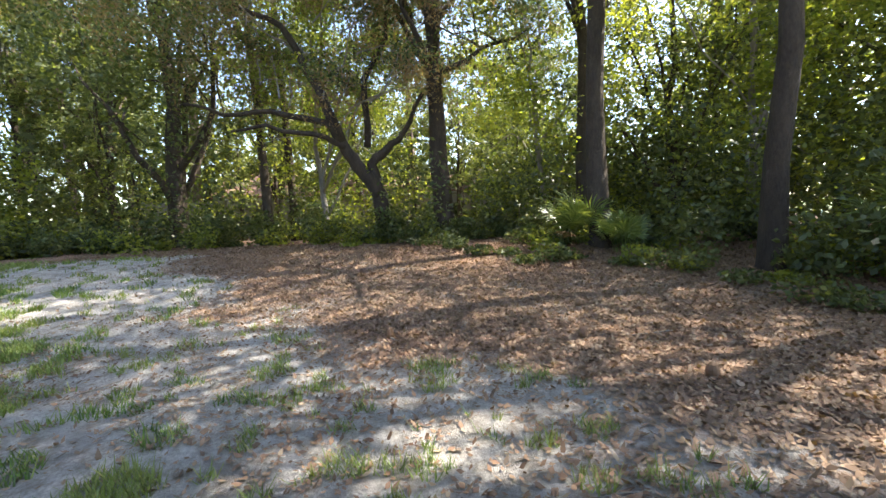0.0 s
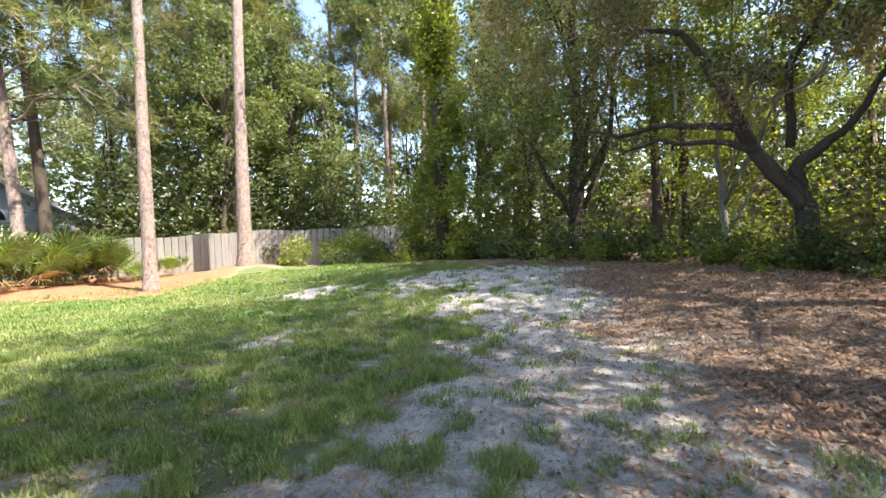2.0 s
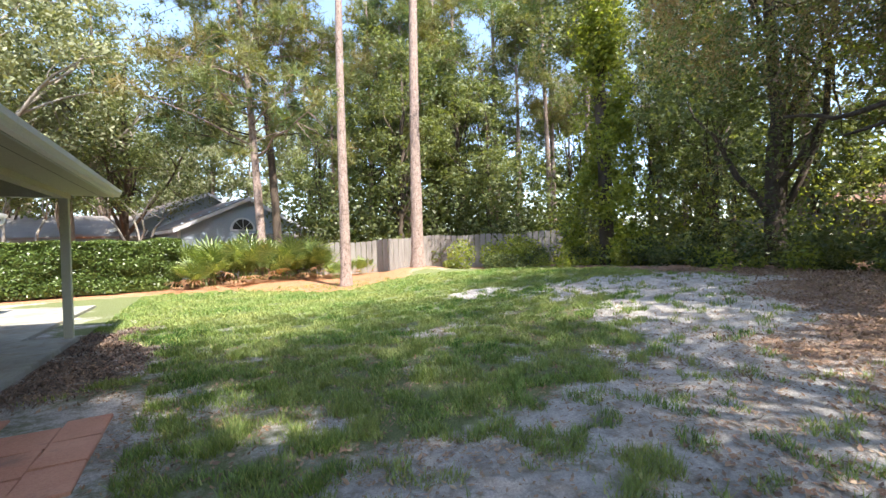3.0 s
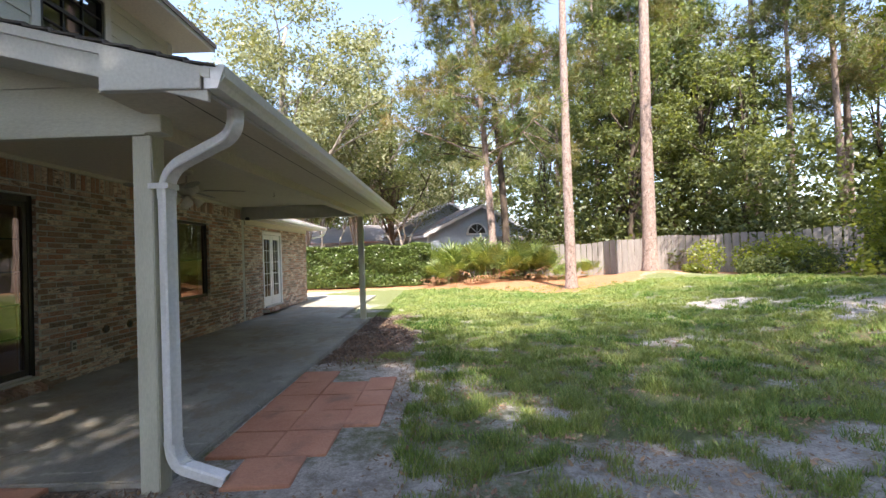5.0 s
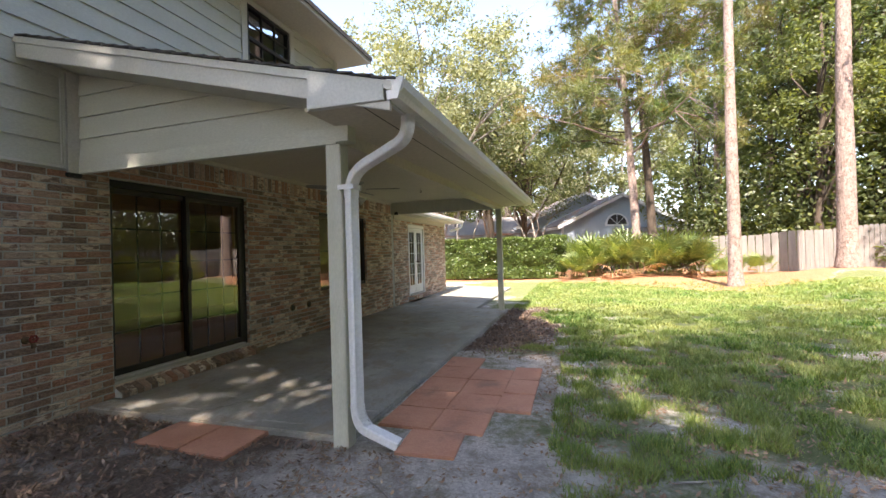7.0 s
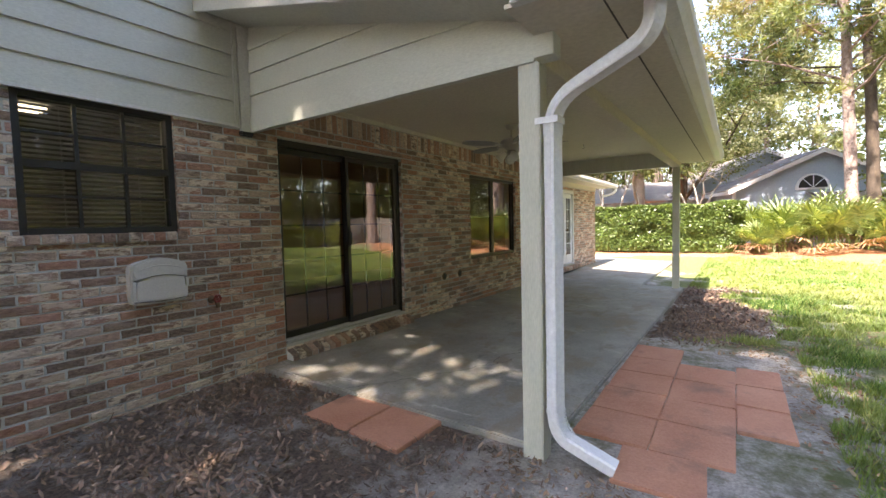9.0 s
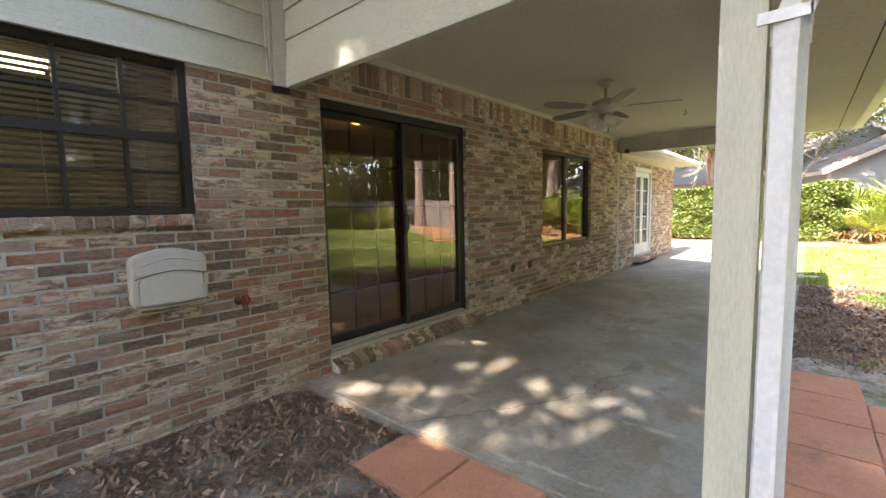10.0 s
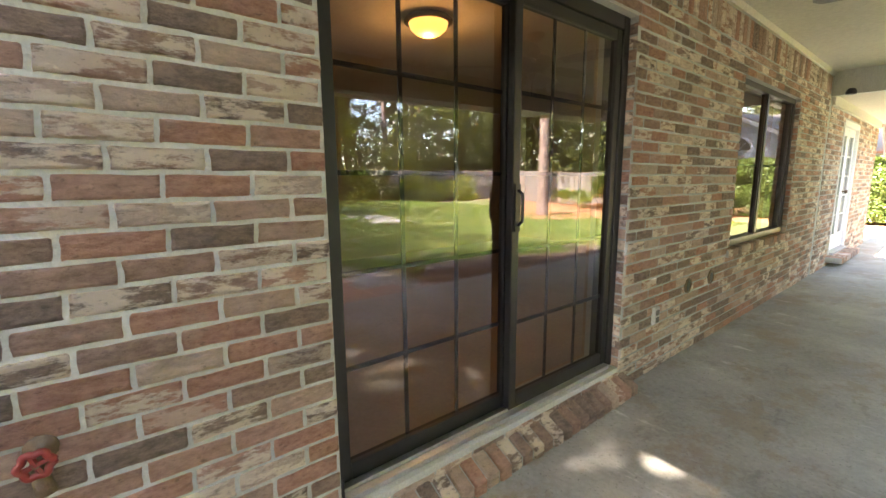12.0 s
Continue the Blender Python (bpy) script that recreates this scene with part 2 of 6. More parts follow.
M_PALM_DRY = leafy("dead_frond", [(0, (0.20, 0.115, 0.065)), (1, (0.31, 0.19, 0.11))], 0.25, 0.8)
M_GRASS = leafy("grass_blade", [(0, (0.025, 0.07, 0.012)), (0.5, (0.09, 0.19, 0.032)), (0.85, (0.18, 0.29, 0.065)), (1, (0.40, 0.38, 0.16))], 0.35, 0.5, 0.6)
M_LITTER = leafy("fallen_leaf", [(0, (0.10, 0.055, 0.035)), (0.5, (0.20, 0.105, 0.06)), (0.8, (0.28, 0.16, 0.09)), (1, (0.38, 0.29, 0.2))], 0.1, 0.8)
M_CHIP = leafy("mulch_chip", [(0, (0.02, 0.015, 0.012)), (0.55, (0.075, 0.045, 0.032)), (0.8, (0.22, 0.12, 0.08)), (1, (0.34, 0.25, 0.18))], 0.0, 0.9)
M_BLUE = painted("blue_grey_siding", (0.24, 0.30, 0.355), (0.30, 0.36, 0.42), 0.6, 1.0, 20, 0.1)
M_PALE = painted("pale_house_paint", (0.46, 0.49, 0.52), (0.54, 0.57, 0.60), 0.6, 1.0, 20, 0.1)
M_REDROOF = painted("red_brown_roof", (0.22, 0.12, 0.09), (0.32, 0.19, 0.14), 0.9, 1.0, 20, 0.4)


def ground_mat():
    """Sand, leaf litter, pine straw, mulch and thin turf, laid by the weights kept on the ground's own points."""
    m, t, b = nt("ground")
    fine = noise_tex(t, 45, 6, 0.75)
    mid = noise_tex(t, 7, 6, 0.7)
    sand = mixc(t, ramp(t, fine, [(0.3, (0, 0, 0)), (0.68, (1, 1, 1))]), (0.31, 0.28, 0.245), (0.75, 0.71, 0.66))
    sand = mixc(t, ramp(t, mid, [(0.46, (0, 0, 0)), (0.64, (0.6, 0.6, 0.6))]), sand, (0.23, 0.18, 0.13))
    crumb = noise_tex(t, 24, 7, 0.8)
    litter = mixc(t, ramp(t, crumb, [(0.38, (0, 0, 0)), (0.62, (1, 1, 1))]), (0.045, 0.027, 0.02), (0.46, 0.27, 0.175))
    litter = mixc(t, ramp(t, mid, [(0.5, (0, 0, 0)), (0.75, (0.5, 0.5, 0.5))]), litter, (0.36, 0.27, 0.2))
    bare = noise_tex(t, 0.9, 6, 0.7)
    litter = mixc(t, ramp(t, bare, [(0.54, (0, 0, 0)), (0.66, (0.7, 0.7, 0.7))]), litter, mixc(t, fine, (0.22, 0.18, 0.15), (0.60, 0.53, 0.46)))
    straw = mixc(t, fine, (0.30, 0.12, 0.055), (0.56, 0.29, 0.15))
    mulch = mixc(t, ramp(t, fine, [(0.3, (0, 0, 0)), (0.7, (1, 1, 1))]), (0.03, 0.024, 0.02), (0.24, 0.18, 0.14))
    patch = noise_tex(t, 2.3, 7, 0.72)
    mulch = mixc(t, ramp(t, patch, [(0.50, (0, 0, 0)), (0.60, (0.85, 0.85, 0.85))]), mulch, mixc(t, fine, (0.20, 0.19, 0.175), (0.56, 0.53, 0.49)))
    sand = mixc(t, ramp(t, patch, [(0.36, (0.6, 0.6, 0.6)), (0.5, (0, 0, 0))]), sand, (0.17, 0.14, 0.11))
    turf = mixc(t, fine, (0.055, 0.075, 0.025), (0.22, 0.25, 0.09))
    col = sand
    for key, layer in (("litter", litter), ("straw", straw), ("mulch", mulch), ("turf", turf)):
        a = t.nodes.new("ShaderNodeAttribute")
        a.attribute_name = key
        edge = t.nodes.new("ShaderNodeMath")
        edge.operation = 'MULTIPLY_ADD'
        edge.inputs[1].default_value = 1.1
        t.links.new(mid, edge.inputs[0])
        off = t.nodes.new("ShaderNodeMath")
        off.operation = 'SUBTRACT'
        off.inputs[1].default_value = 0.55
        t.links.new(a.outputs["Fac"], off.inputs[0])
        t.links.new(off.outputs[0], edge.inputs[2])
        mask = ramp(t, edge.outputs[0], [(0.3, (0, 0, 0)), (0.7, (1, 1, 1))])
        col = mixc(t, mask, col, layer)
    t.links.new(col, b.inputs["Base Color"])
    b.inputs["Roughness"].default_value = 0.95
    bump(t, b, mixc(t, 0.5, fine, crumb), 1.0, 0.07)
    return m


M_GROUND = ground_mat()

# ---- mesh helpers ----
rng = np.random.default_rng(7)


def fast_mesh(name, verts, faces):
    """A mesh from arrays of points and of quads or triangles."""
    verts, faces = np.asarray(verts, np.float32), np.asarray(faces, np.int32)
    me = bpy.data.meshes.new(name)
    k = faces.shape[1]
    me.vertices.add(len(verts))
    me.vertices.foreach_set("co", verts.ravel())
    me.loops.add(faces.size)
    me.loops.foreach_set("vertex_index", faces.ravel())
    me.polygons.add(len(faces))
    me.polygons.foreach_set("loop_start", np.arange(0, faces.size, k, dtype=np.int32))
    me.update(calc_edges=True)
    return me


class Geo:
    """Collects boxes, prisms and tubes into one mesh."""

    def __init__(self):
        self.v, self.f = [], []

    def add(self, verts, faces):
        n = len(self.v)
        self.v += [tuple(p) for p in verts]
        self.f += [tuple(i + n for i in q) for q in faces]
        return self

    def box(self, x0, x1, y0, y1, z0, z1, m=None):
        p = [(x, y, z) for z in (z0, z1) for y in (y0, y1) for x in (x0, x1)]
        if m is not None:
            p = [m @ Vector(q) for q in p]
        return self.add(p, [(0, 2, 3, 1), (4, 5, 7, 6), (0, 1, 5, 4), (2, 6, 7, 3), (0, 4, 6, 2), (1, 3, 7, 5)])

    def sheet(self, x, y0, y1, z0, z1):
        """One pane of glass that faces +x."""
        return self.add([(x, y0, z0), (x, y1, z0), (x, y1, z1), (x, y0, z1)], [(0, 1, 2, 3)])

    def prism(self, outline, move):
        """A flat outline carried along a vector."""
        n, mv = len(outline), Vector(move)
        a = [Vector(p) for p in outline]
        return self.add(a + [p + mv for p in a], [tuple(range(n))[::-1], tuple(range(n, 2 * n))] + [(i, (i + 1) % n, n + (i + 1) % n, n + i) for i in range(n)])

    def tube(self, path, radii, seg=10, wob=0.0):
        path = [Vector(p) for p in path]
        n0, side = len(self.v), Vector((1, 0.13, 0))
        for i, p in enumerate(path):
            d = (path[min(i + 1, len(path) - 1)] - path[max(i - 1, 0)]).normalized()
            u = d.cross(side if abs(d.dot(side.normalized())) < 0.9 else Vector((0, 1, 0.1))).normalized()
            w = d.cross(u)
            r = radii[i] if isinstance(radii, (list, tuple)) else radii
            for k in range(seg):
                a = 2 * math.pi * k / seg
                rr = r * (1 + wob * noise.noise(Vector((math.cos(a) * 1.5, math.sin(a) * 1.5 + p.x, p.z * 1.7))))
                self.v.append(tuple(p + (u * math.cos(a) + w * math.sin(a)) * rr))
        for i in range(len(path) - 1):
            for k in range(seg):
                a, b = n0 + i * seg + k, n0 + i * seg + (k + 1) % seg
                self.f.append((a, b, b + seg, a + seg))
        self.f.append(tuple(n0 + k for k in range(seg))[::-1])
        self.f.append(tuple(n0 + (len(path) - 1) * seg + k for k in range(seg)))
        return self

    def lathe(self, profile, center, seg=20, axis='z'):
        n0, c = len(self.v), Vector(center)
        for r, h in profile:
            for k in range(seg):
                a = 2 * math.pi * k / seg
                q = (r * math.cos(a), r * math.sin(a), h) if axis == 'z' else (h, r * math.cos(a), r * math.sin(a))
                self.v.append(tuple(c + Vector(q)))
        for i in range(len(profile) - 1):
            for k in range(seg):
                a, b = n0 + i * seg + k, n0 + i * seg + (k + 1) % seg
                self.f.append((a, b, b + seg, a + seg))
        return self

    def mesh(self, name, bevel=0.0, smooth=False, seg=2):
        me = bpy.data.meshes.new(name)
        me.from_pydata(self.v, [], self.f)
        bm = bmesh.new()
        bm.from_mesh(me)
        if len(bm.faces) > 1:
            bmesh.ops.recalc_face_normals(bm, faces=bm.faces)
        if bevel:
            bmesh.ops.bevel(bm, geom=bm.edges[:], offset=bevel, segments=seg, affect='EDGES', clamp_overlap=True)
        for f in bm.faces:
            f.smooth = smooth
        bm.to_mesh(me)
        bm.free()
        return me


def link(name, me, material, parent=None, label=""):
    if material and not me.materials:
        me.materials.append(material)
    ob = new(name, me)
    if parent is not None:
        ob.parent = parent
        ob.matrix_parent_inverse = parent.matrix_basis.inverted() if parent.parent is None else parent.matrix_parent_inverse.copy()
        if parent.parent is not None:
            ob.matrix_parent_inverse = Matrix.Identity(4)
    if label:
        ob["label"] = label
    return ob


def part(name, geo, material, parent, label="", bevel=0.0, smooth=False):
    return link(name, geo.mesh(name, bevel, smooth), material, parent, label)


def thing(name, at, label, category, group="", kind=""):
    ob = new(name)
    ob.empty_display_size = 0.2
    ob.matrix_basis = Matrix.Translation(at)
    return tagged(ob, label, category, group, kind)


def solid(name, geo, material, label="", category="", kind="structure", bevel=0.0):
    return tagged(link(name, geo.mesh(name, bevel), material), label, category, "", kind)

# ---- ground ----


def smooth_step(a, b, v):
    s = np.clip((np.asarray(v, float) - a) / (b - a), 0, 1)
    return s * s * (3 - 2 * s)


def wave(x, y, scale, seed):
    """Cheap smooth two-dimensional variation between 0 and 1."""
    r = np.random.default_rng(seed)
    total = np.zeros_like(np.asarray(x, float))
    for k in range(7):
        a, ph, fr = r.uniform(0, 6.28), r.uniform(0, 6.28), scale * r.uniform(0.6, 1.9)
        total = total + np.sin((x * math.cos(a) + y * math.sin(a)) * fr + ph + 1.3 * np.sin((y * math.cos(a) - x * math.sin(a)) * fr * 0.7))
    return np.clip(0.5 + total / 7, 0, 1)


def ground_z(x, y):
    x, y = np.asarray(x, float), np.asarray(y, float)
    z = -0.1 + 0.5 * smooth_step(8.5, 16, x) * (1 - 0.55 * smooth_step(6, 18, y)) + 0.22 * np.exp(-((x - 6.5) ** 2 / 9 + (y - 19) ** 2 / 6))
    z = z + 0.3 * np.exp(-((x - 13.6) ** 2 + (y - 15.7) ** 2) / 3.0)
    z = z + 0.08 * (1 - smooth_step(0.6, 2.4, x)) * (1 - smooth_step(-0.4, -0.1, y)) * smooth_step(-30, -20, y)
    z = z + 0.03 * smooth_step(0.6, 2.4, x) * (1 - smooth_step(3.6, 6.0, x)) * (1 - smooth_step(2.5, 4.5, y)) * smooth_step(-30, -20, y)
    near = smooth_step(4.1, 6.0, x) * (1 - smooth_step(30, 60, np.abs(x) + np.abs(y)))
    return z + near * 0.05 * (wave(x, y, 1.4, 3) - 0.5)


def bed_front(x):
    return np.interp(x, [-8, 3, 7, 9, 10.5, 13, 16, 20, 23], [15.8, 16.2, 13.6, 11.9, 13.0, 14.6, 15.3, 12.0, 9.5])


def zones(x, y):
    """How much leaf litter, pine straw, mulch and turf lie at a place."""
    n1, n2 = wave(x, y, 1.1, 11), wave(x, y, 3.2, 12)
    wob = (n1 - 0.5) * 1.6 + (n2 - 0.5) * 0.7
    right = (x - 7.4) * 0.51 - (y + 2.7) * 0.86 + wob
    left = -(x - 6.6) * 0.51 + (y + 0.85) * 0.86 + wob
    litter = smooth_step(-1.2, 1.5, right)
    litter = np.maximum(litter, smooth_step(15.0, 17.0, x + wob))
    straw = smooth_step(-0.5, 0.4, y - bed_front(x) + wob * 0.5) * (1 - 0.4 * smooth_step(15, 20, x))
    straw = np.maximum(straw, 0.8 * (1 - smooth_step(0.8, 1.8, np.hypot(x - 9.2, y - 13.7) + wob * 0.3)))
    mulch = (1 - smooth_step(2.0, 3.3, x + wob * 0.5 + 0.25 * (y + 1))) * (1 - smooth_step(-0.3, 0.0, y))
    mulch = np.maximum(mulch, (1 - smooth_step(3.5, 4.1, x + wob * 0.5)) * smooth_step(2.7, 3.3, y + wob * 0.2) * (1 - smooth_step(7.0, 8.2, y + wob * 0.3)))
    turf = smooth_step(-0.2, 1.5, left) * (0.35 + 0.65 * smooth_step(4.2, 6.6, x + 0.35 * y + wob))
    patch = np.exp(-(((x - 13.0) / 1.5) ** 2 + ((y - 4.8) / 1.3) ** 2)) + np.exp(-(((x - 11.0) / 0.9) ** 2 + ((y - 7.0) / 0.7) ** 2)) + 0.8 * np.exp(-(((x - 8.0) / 0.6) ** 2 + ((y - 3.6) / 0.5) ** 2))
    turf = turf * (1 - np.clip(patch * 1.2, 0, 1)) * (0.55 + 0.9 * n2)
    turf = turf * (1 - straw) * (1 - litter * 0.85) * (1 - mulch)
    far = smooth_step(24, 30, np.maximum(np.abs(x - 6), np.abs(y - 6)))
    return litter * (1 - far), straw * (1 - far), mulch * (1 - far), np.clip(turf * (1 - far) + 0.7 * far, 0, 1)


def build_ground():
    xs = np.concatenate([[-1500, -400, -120, -50, -20, -9], np.arange(-4, 26, 0.2), [28, 34, 45, 70, 140, 400, 1500]])
    ys = np.concatenate([[-1500, -400, -120, -50, -25], np.arange(-13, 26, 0.2), [28, 34, 45, 70, 140, 400, 1500]])
    gx, gy = np.meshgrid(xs, ys)
    x, y = gx.ravel(), gy.ravel()
    nx, ny = len(xs), len(ys)
    i = (np.arange(ny - 1)[:, None] * nx + np.arange(nx - 1)[None, :]).ravel()
    me = fast_mesh("ground", np.stack([x, y, ground_z(x, y)], 1), np.stack([i, i + 1, i + nx + 1, i + nx], 1))
    for key, w in zip(("litter", "straw", "mulch", "turf"), zones(x, y)):
        a = me.attributes.new(key, 'FLOAT', 'POINT')
        a.data.foreach_set("value", np.asarray(w, np.float32))
    for p in me.polygons:
        p.use_smooth = True
    tagged(link("ground", me, M_GROUND), "sandy back yard ground with thin turf and leaf litter", "ground", "", "structure")


build_ground()

# ---- patio slab and pavers ----
slab = Geo()
slab.add([(-0.02, -0.25, -0.2), (2.75, -0.2, -0.2), (2.84, 6.98, -0.2), (-0.02, 6.98, -0.2), (-0.02, -0.25, 0.01), (2.75, -0.2, -0.03), (2.84, 6.98, -0.03), (-0.02, 6.98, 0.01)],
         [(3, 2, 1, 0), (4, 5, 6, 7), (0, 1, 5, 4), (1, 2, 6, 5), (2, 3, 7, 6), (3, 0, 4, 7)])
tagged(link("patio_slab", slab.mesh("patio_slab", 0.012), M_CONCRETE), "grey stained concrete patio slab with hairline cracks", "patio", "", "structure")
slab2 = Geo().add([(-0.02, 6.99, -0.2), (2.05, 6.99, -0.2), (2.05, 12.9, -0.2), (-0.02, 12.9, -0.2), (-0.02, 6.99, 0.008), (2.05, 6.99, -0.035), (2.05, 12.9, -0.035), (-0.02, 12.9, 0.008)],
                  [(3, 2, 1, 0), (4, 5, 6, 7), (0, 1, 5, 4), (1, 2, 6, 5), (2, 3, 7, 6), (3, 0, 4, 7)])
tagged(link("walkway_slab", slab2.mesh("walkway_slab", 0.01), M_CONCRETE), "pale sunlit concrete walk past the french door", "patio", "", "structure")


def crack(path):
    g = Geo()
    for (x0, y0), (x1, y1) in zip(path, path[1:]):
        d = Vector((x1 - x0, y1 - y0, 0))
        s = Vector((-d.y, d.x, 0)).normalized() * 0.0025
        a, b = Vector((x0, y0, 0.0125 - 0.0145 * x0)), Vector((x1, y1, 0.0125 - 0.0145 * x1))
        g.add([a - s, b - s, b + s, a + s], [(0, 1, 2, 3)])
    return g


M_CRACK = painted("crack_dirt", (0.05, 0.045, 0.04), (0.09, 0.08, 0.07), 0.95, 10, 60, 0.1)
crack_path = [(1.05, -0.2)]
while crack_path[-1][1] < 1.2:
    crack_path.append((crack_path[-1][0] + random.uniform(-0.02, 0.075), crack_path[-1][1] + random.uniform(0.03, 0.08)))
cracks = crack(crack_path)
crack_path2 = [(1.75, 0.9)]
while crack_path2[-1][1] < 1.6:
    crack_path2.append((crack_path2[-1][0] + random.uniform(-0.03, 0.05), crack_path2[-1][1] + random.uniform(0.03, 0.08)))
cracks.add(*(lambda g: (g.v, g.f))(crack(crack_path2)))
tagged(link("slab_cracks", cracks.mesh("slab_cracks"), M_CRACK), "hairline cracks in the concrete patio", "crack", "", "stuff")


def paver(x, y, w, d, turn, z):
    g = Geo().box(-w / 2, w / 2, -d / 2, d / 2, 0, 0.055)
    ob = link("paver", g.mesh("paver", 0.006), M_PAVER)
    ob.matrix_basis = pose(x, y, z, random.uniform(-1, 1), random.uniform(-1, 1), turn)
    return tagged(ob, "terracotta concrete paver lying in the sand", "paver", "stepping pavers")


for k in range(5):
    paver(3.03, 0.37 + 0.46 * k, 0.445, 0.445, random.uniform(-1.2, 1.2), -0.105)
for k in range(4):
    paver(3.475, 0.37 + 0.455 * k, 0.435, 0.445, random.uniform(-1.2, 1.2), -0.107)
for k in range(3):
    paver(3.85, 0.90 + 0.475 * k, 0.31, 0.465, random.uniform(-1.0, 1.0), -0.105)
paver(3.35, -0.07, 0.44, 0.42, 3, -0.105)
paver(1.335, -0.445, 0.45, 0.45, 1, -0.085)
paver(1.79, -0.445, 0.45, 0.46, -2, -0.09)

# ---- house shell ----
WALL_Y0, WALL_Y1 = -6.09, 11.35
OPENINGS = [(-1.86, -0.93, 1.31, 2.24), (0.0, 1.86, 0.16, 2.2), (3.63, 5.43, 0.72, 2.15), (7.9, 9.17, 0.17, 2.14)]


def wall_with_holes(x0, x1, y0, y1, z0, z1, holes):
    """Boxes that leave the openings free."""
    g = Geo()
    ys = sorted({y0, y1, *[v for h in holes for v in h[:2] if y0 < v < y1]})
    for a, b in zip(ys, ys[1:]):
        z = z0
        for h in sorted(holes, key=lambda q: q[2]):
            if h[0] < (a + b) / 2 < h[1]:
                if h[2] > z:
                    g.box(x0, x1, a, b, z, min(h[2], z1))
                z = h[3]
        if z < z1:
            g.box(x0, x1, a, b, z, z1)
    return g


wall_east = solid("wall_east", wall_with_holes(-0.24, -0.005, WALL_Y0, WALL_Y1, -0.3, 2.62, OPENINGS), M_MORTAR, "tumbled brick house wall with grey mortar joints", "wall")
solid("wall_south", Geo().box(-9, -0.012, WALL_Y0 - 0.2, WALL_Y0 - 0.005, -0.3, 6.2), M_MORTAR, "plain end wall of the house", "wall")
solid("wall_north", Geo().box(-9, -0.24, WALL_Y1 - 0.2, WALL_Y1, -0.3, 2.62), M_MORTAR, "plain end wall of the house", "wall")
solid("wall_west", Geo().box(-9.2, -9, WALL_Y0, WALL_Y1, -0.3, 6.2), M_MORTAR, "plain rear wall of the house", "wall")

# rooms behind the glass
room = thing("interior_room", (-2.5, 2.8, 0.1), "tan painted dining room behind the glass", "room", "", "structure")
part("room_floor", Geo().box(-4.6, -0.26, -0.65, 6.4, 0.04, 0.13), M_FLOOR_IN, room)
part("room_ceiling", Geo().box(-4.6, -0.26, -0.65, 6.4, 2.56, 2.6), M_CEIL_IN, room)
part("room_wall", Geo().box(-4.7, -4.6, -0.65, 6.4, 0.04, 2.6), M_TAN, room)
part("room_wall", Geo().box(-4.6, -0.26, -0.75, -0.65, 0.04, 2.6), M_TAN, room)
part("room_wall", Geo().box(-4.6, -0.26, 6.4, 6.5, 0.04, 2.6), M_TAN, room)
part("room_lining", wall_with_holes(-0.262, -0.242, -0.64, 6.39, 0.14, 2.55, OPENINGS), M_TAN, room)
kitchen = thing("kitchen_room", (-2, -2, 0.1), "dim kitchen behind the blinds", "room", "", "structure")
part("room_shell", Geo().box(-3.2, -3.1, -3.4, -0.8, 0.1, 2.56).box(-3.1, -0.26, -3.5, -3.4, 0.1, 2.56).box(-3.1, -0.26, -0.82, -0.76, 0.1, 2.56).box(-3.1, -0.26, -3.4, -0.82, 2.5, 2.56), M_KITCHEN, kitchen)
fixture = thing("fluorescent_fixture", (-1.6, -1.9, 2.4), "lit fluorescent ceiling fixture in the kitchen", "ceiling light")
part("tray", Geo().box(-1.75, -1.35, -2.6, -1.3, 2.46, 2.499), M_WHITE, fixture)
for k in range(3):
    part("tube", Geo().tube([(-1.68 + 0.13 * k, -2.55, 2.44), (-1.68 + 0.13 * k, -1.35, 2.44)], 0.018, 8), M_TUBE, fixture)
dome = thing("dome_light", (-1.56, 1.6, 2.56), "lit frosted glass dome ceiling light", "ceiling light")
part("shade", Geo().lathe([(0.0, -0.13), (0.05, -0.125), (0.10, -0.105), (0.14, -0.07), (0.155, -0.03)], (-1.56, 1.6, 2.55), 24), M_LAMP, dome, "glowing frosted glass", smooth=True)
part("rim", Geo().lathe([(0.15, -0.035), (0.185, -0.035), (0.19, -0.015), (0.17, 0.005)], (-1.56, 1.6, 2.555), 24), M_RUST, dome, "brass rim", smooth=True)

bulb = new("dome_bulb", bpy.data.lights.new("dome_bulb", 'POINT'))
bulb.data.energy, bulb.data.color, bulb.data.shadow_soft_size = 0.95, (1.0, 0.62, 0.28), 0.04
bulb.matrix_world = Matrix.Translation((-1.56, 1.6, 2.385))

# upper storey
UP_Y1, UP_TOP = 4.35, 5.2
UPWIN = [(1.91, 2.91, 4.05, 5.05)]
solid("wall_upper", wall_with_holes(-0.22, -0.012, WALL_Y0, UP_Y1, 2.63, UP_TOP, UPWIN).box(-9, -0.22, UP_Y1 - 0.2, UP_Y1, 2.63, UP_TOP), M_MORTAR, "backing wall of the upper storey", "wall")
upper = thing("upper_siding", (0.02, -2, 2.24), "grey-green lap siding on the upper storey", "siding", "", "structure")


def lap_board(y0, y1, z, h=0.205, x=0.0, thick=0.022):
    """One lap board on a wall that faces +x: thicker at its lower edge."""
    return Geo().prism([(x, y0, z), (x + thick, y0, z), (x + thick, y0, z + 0.012), (x + 0.006, y0, z + h), (x, y0, z + h)], (0, y1 - y0, 0))


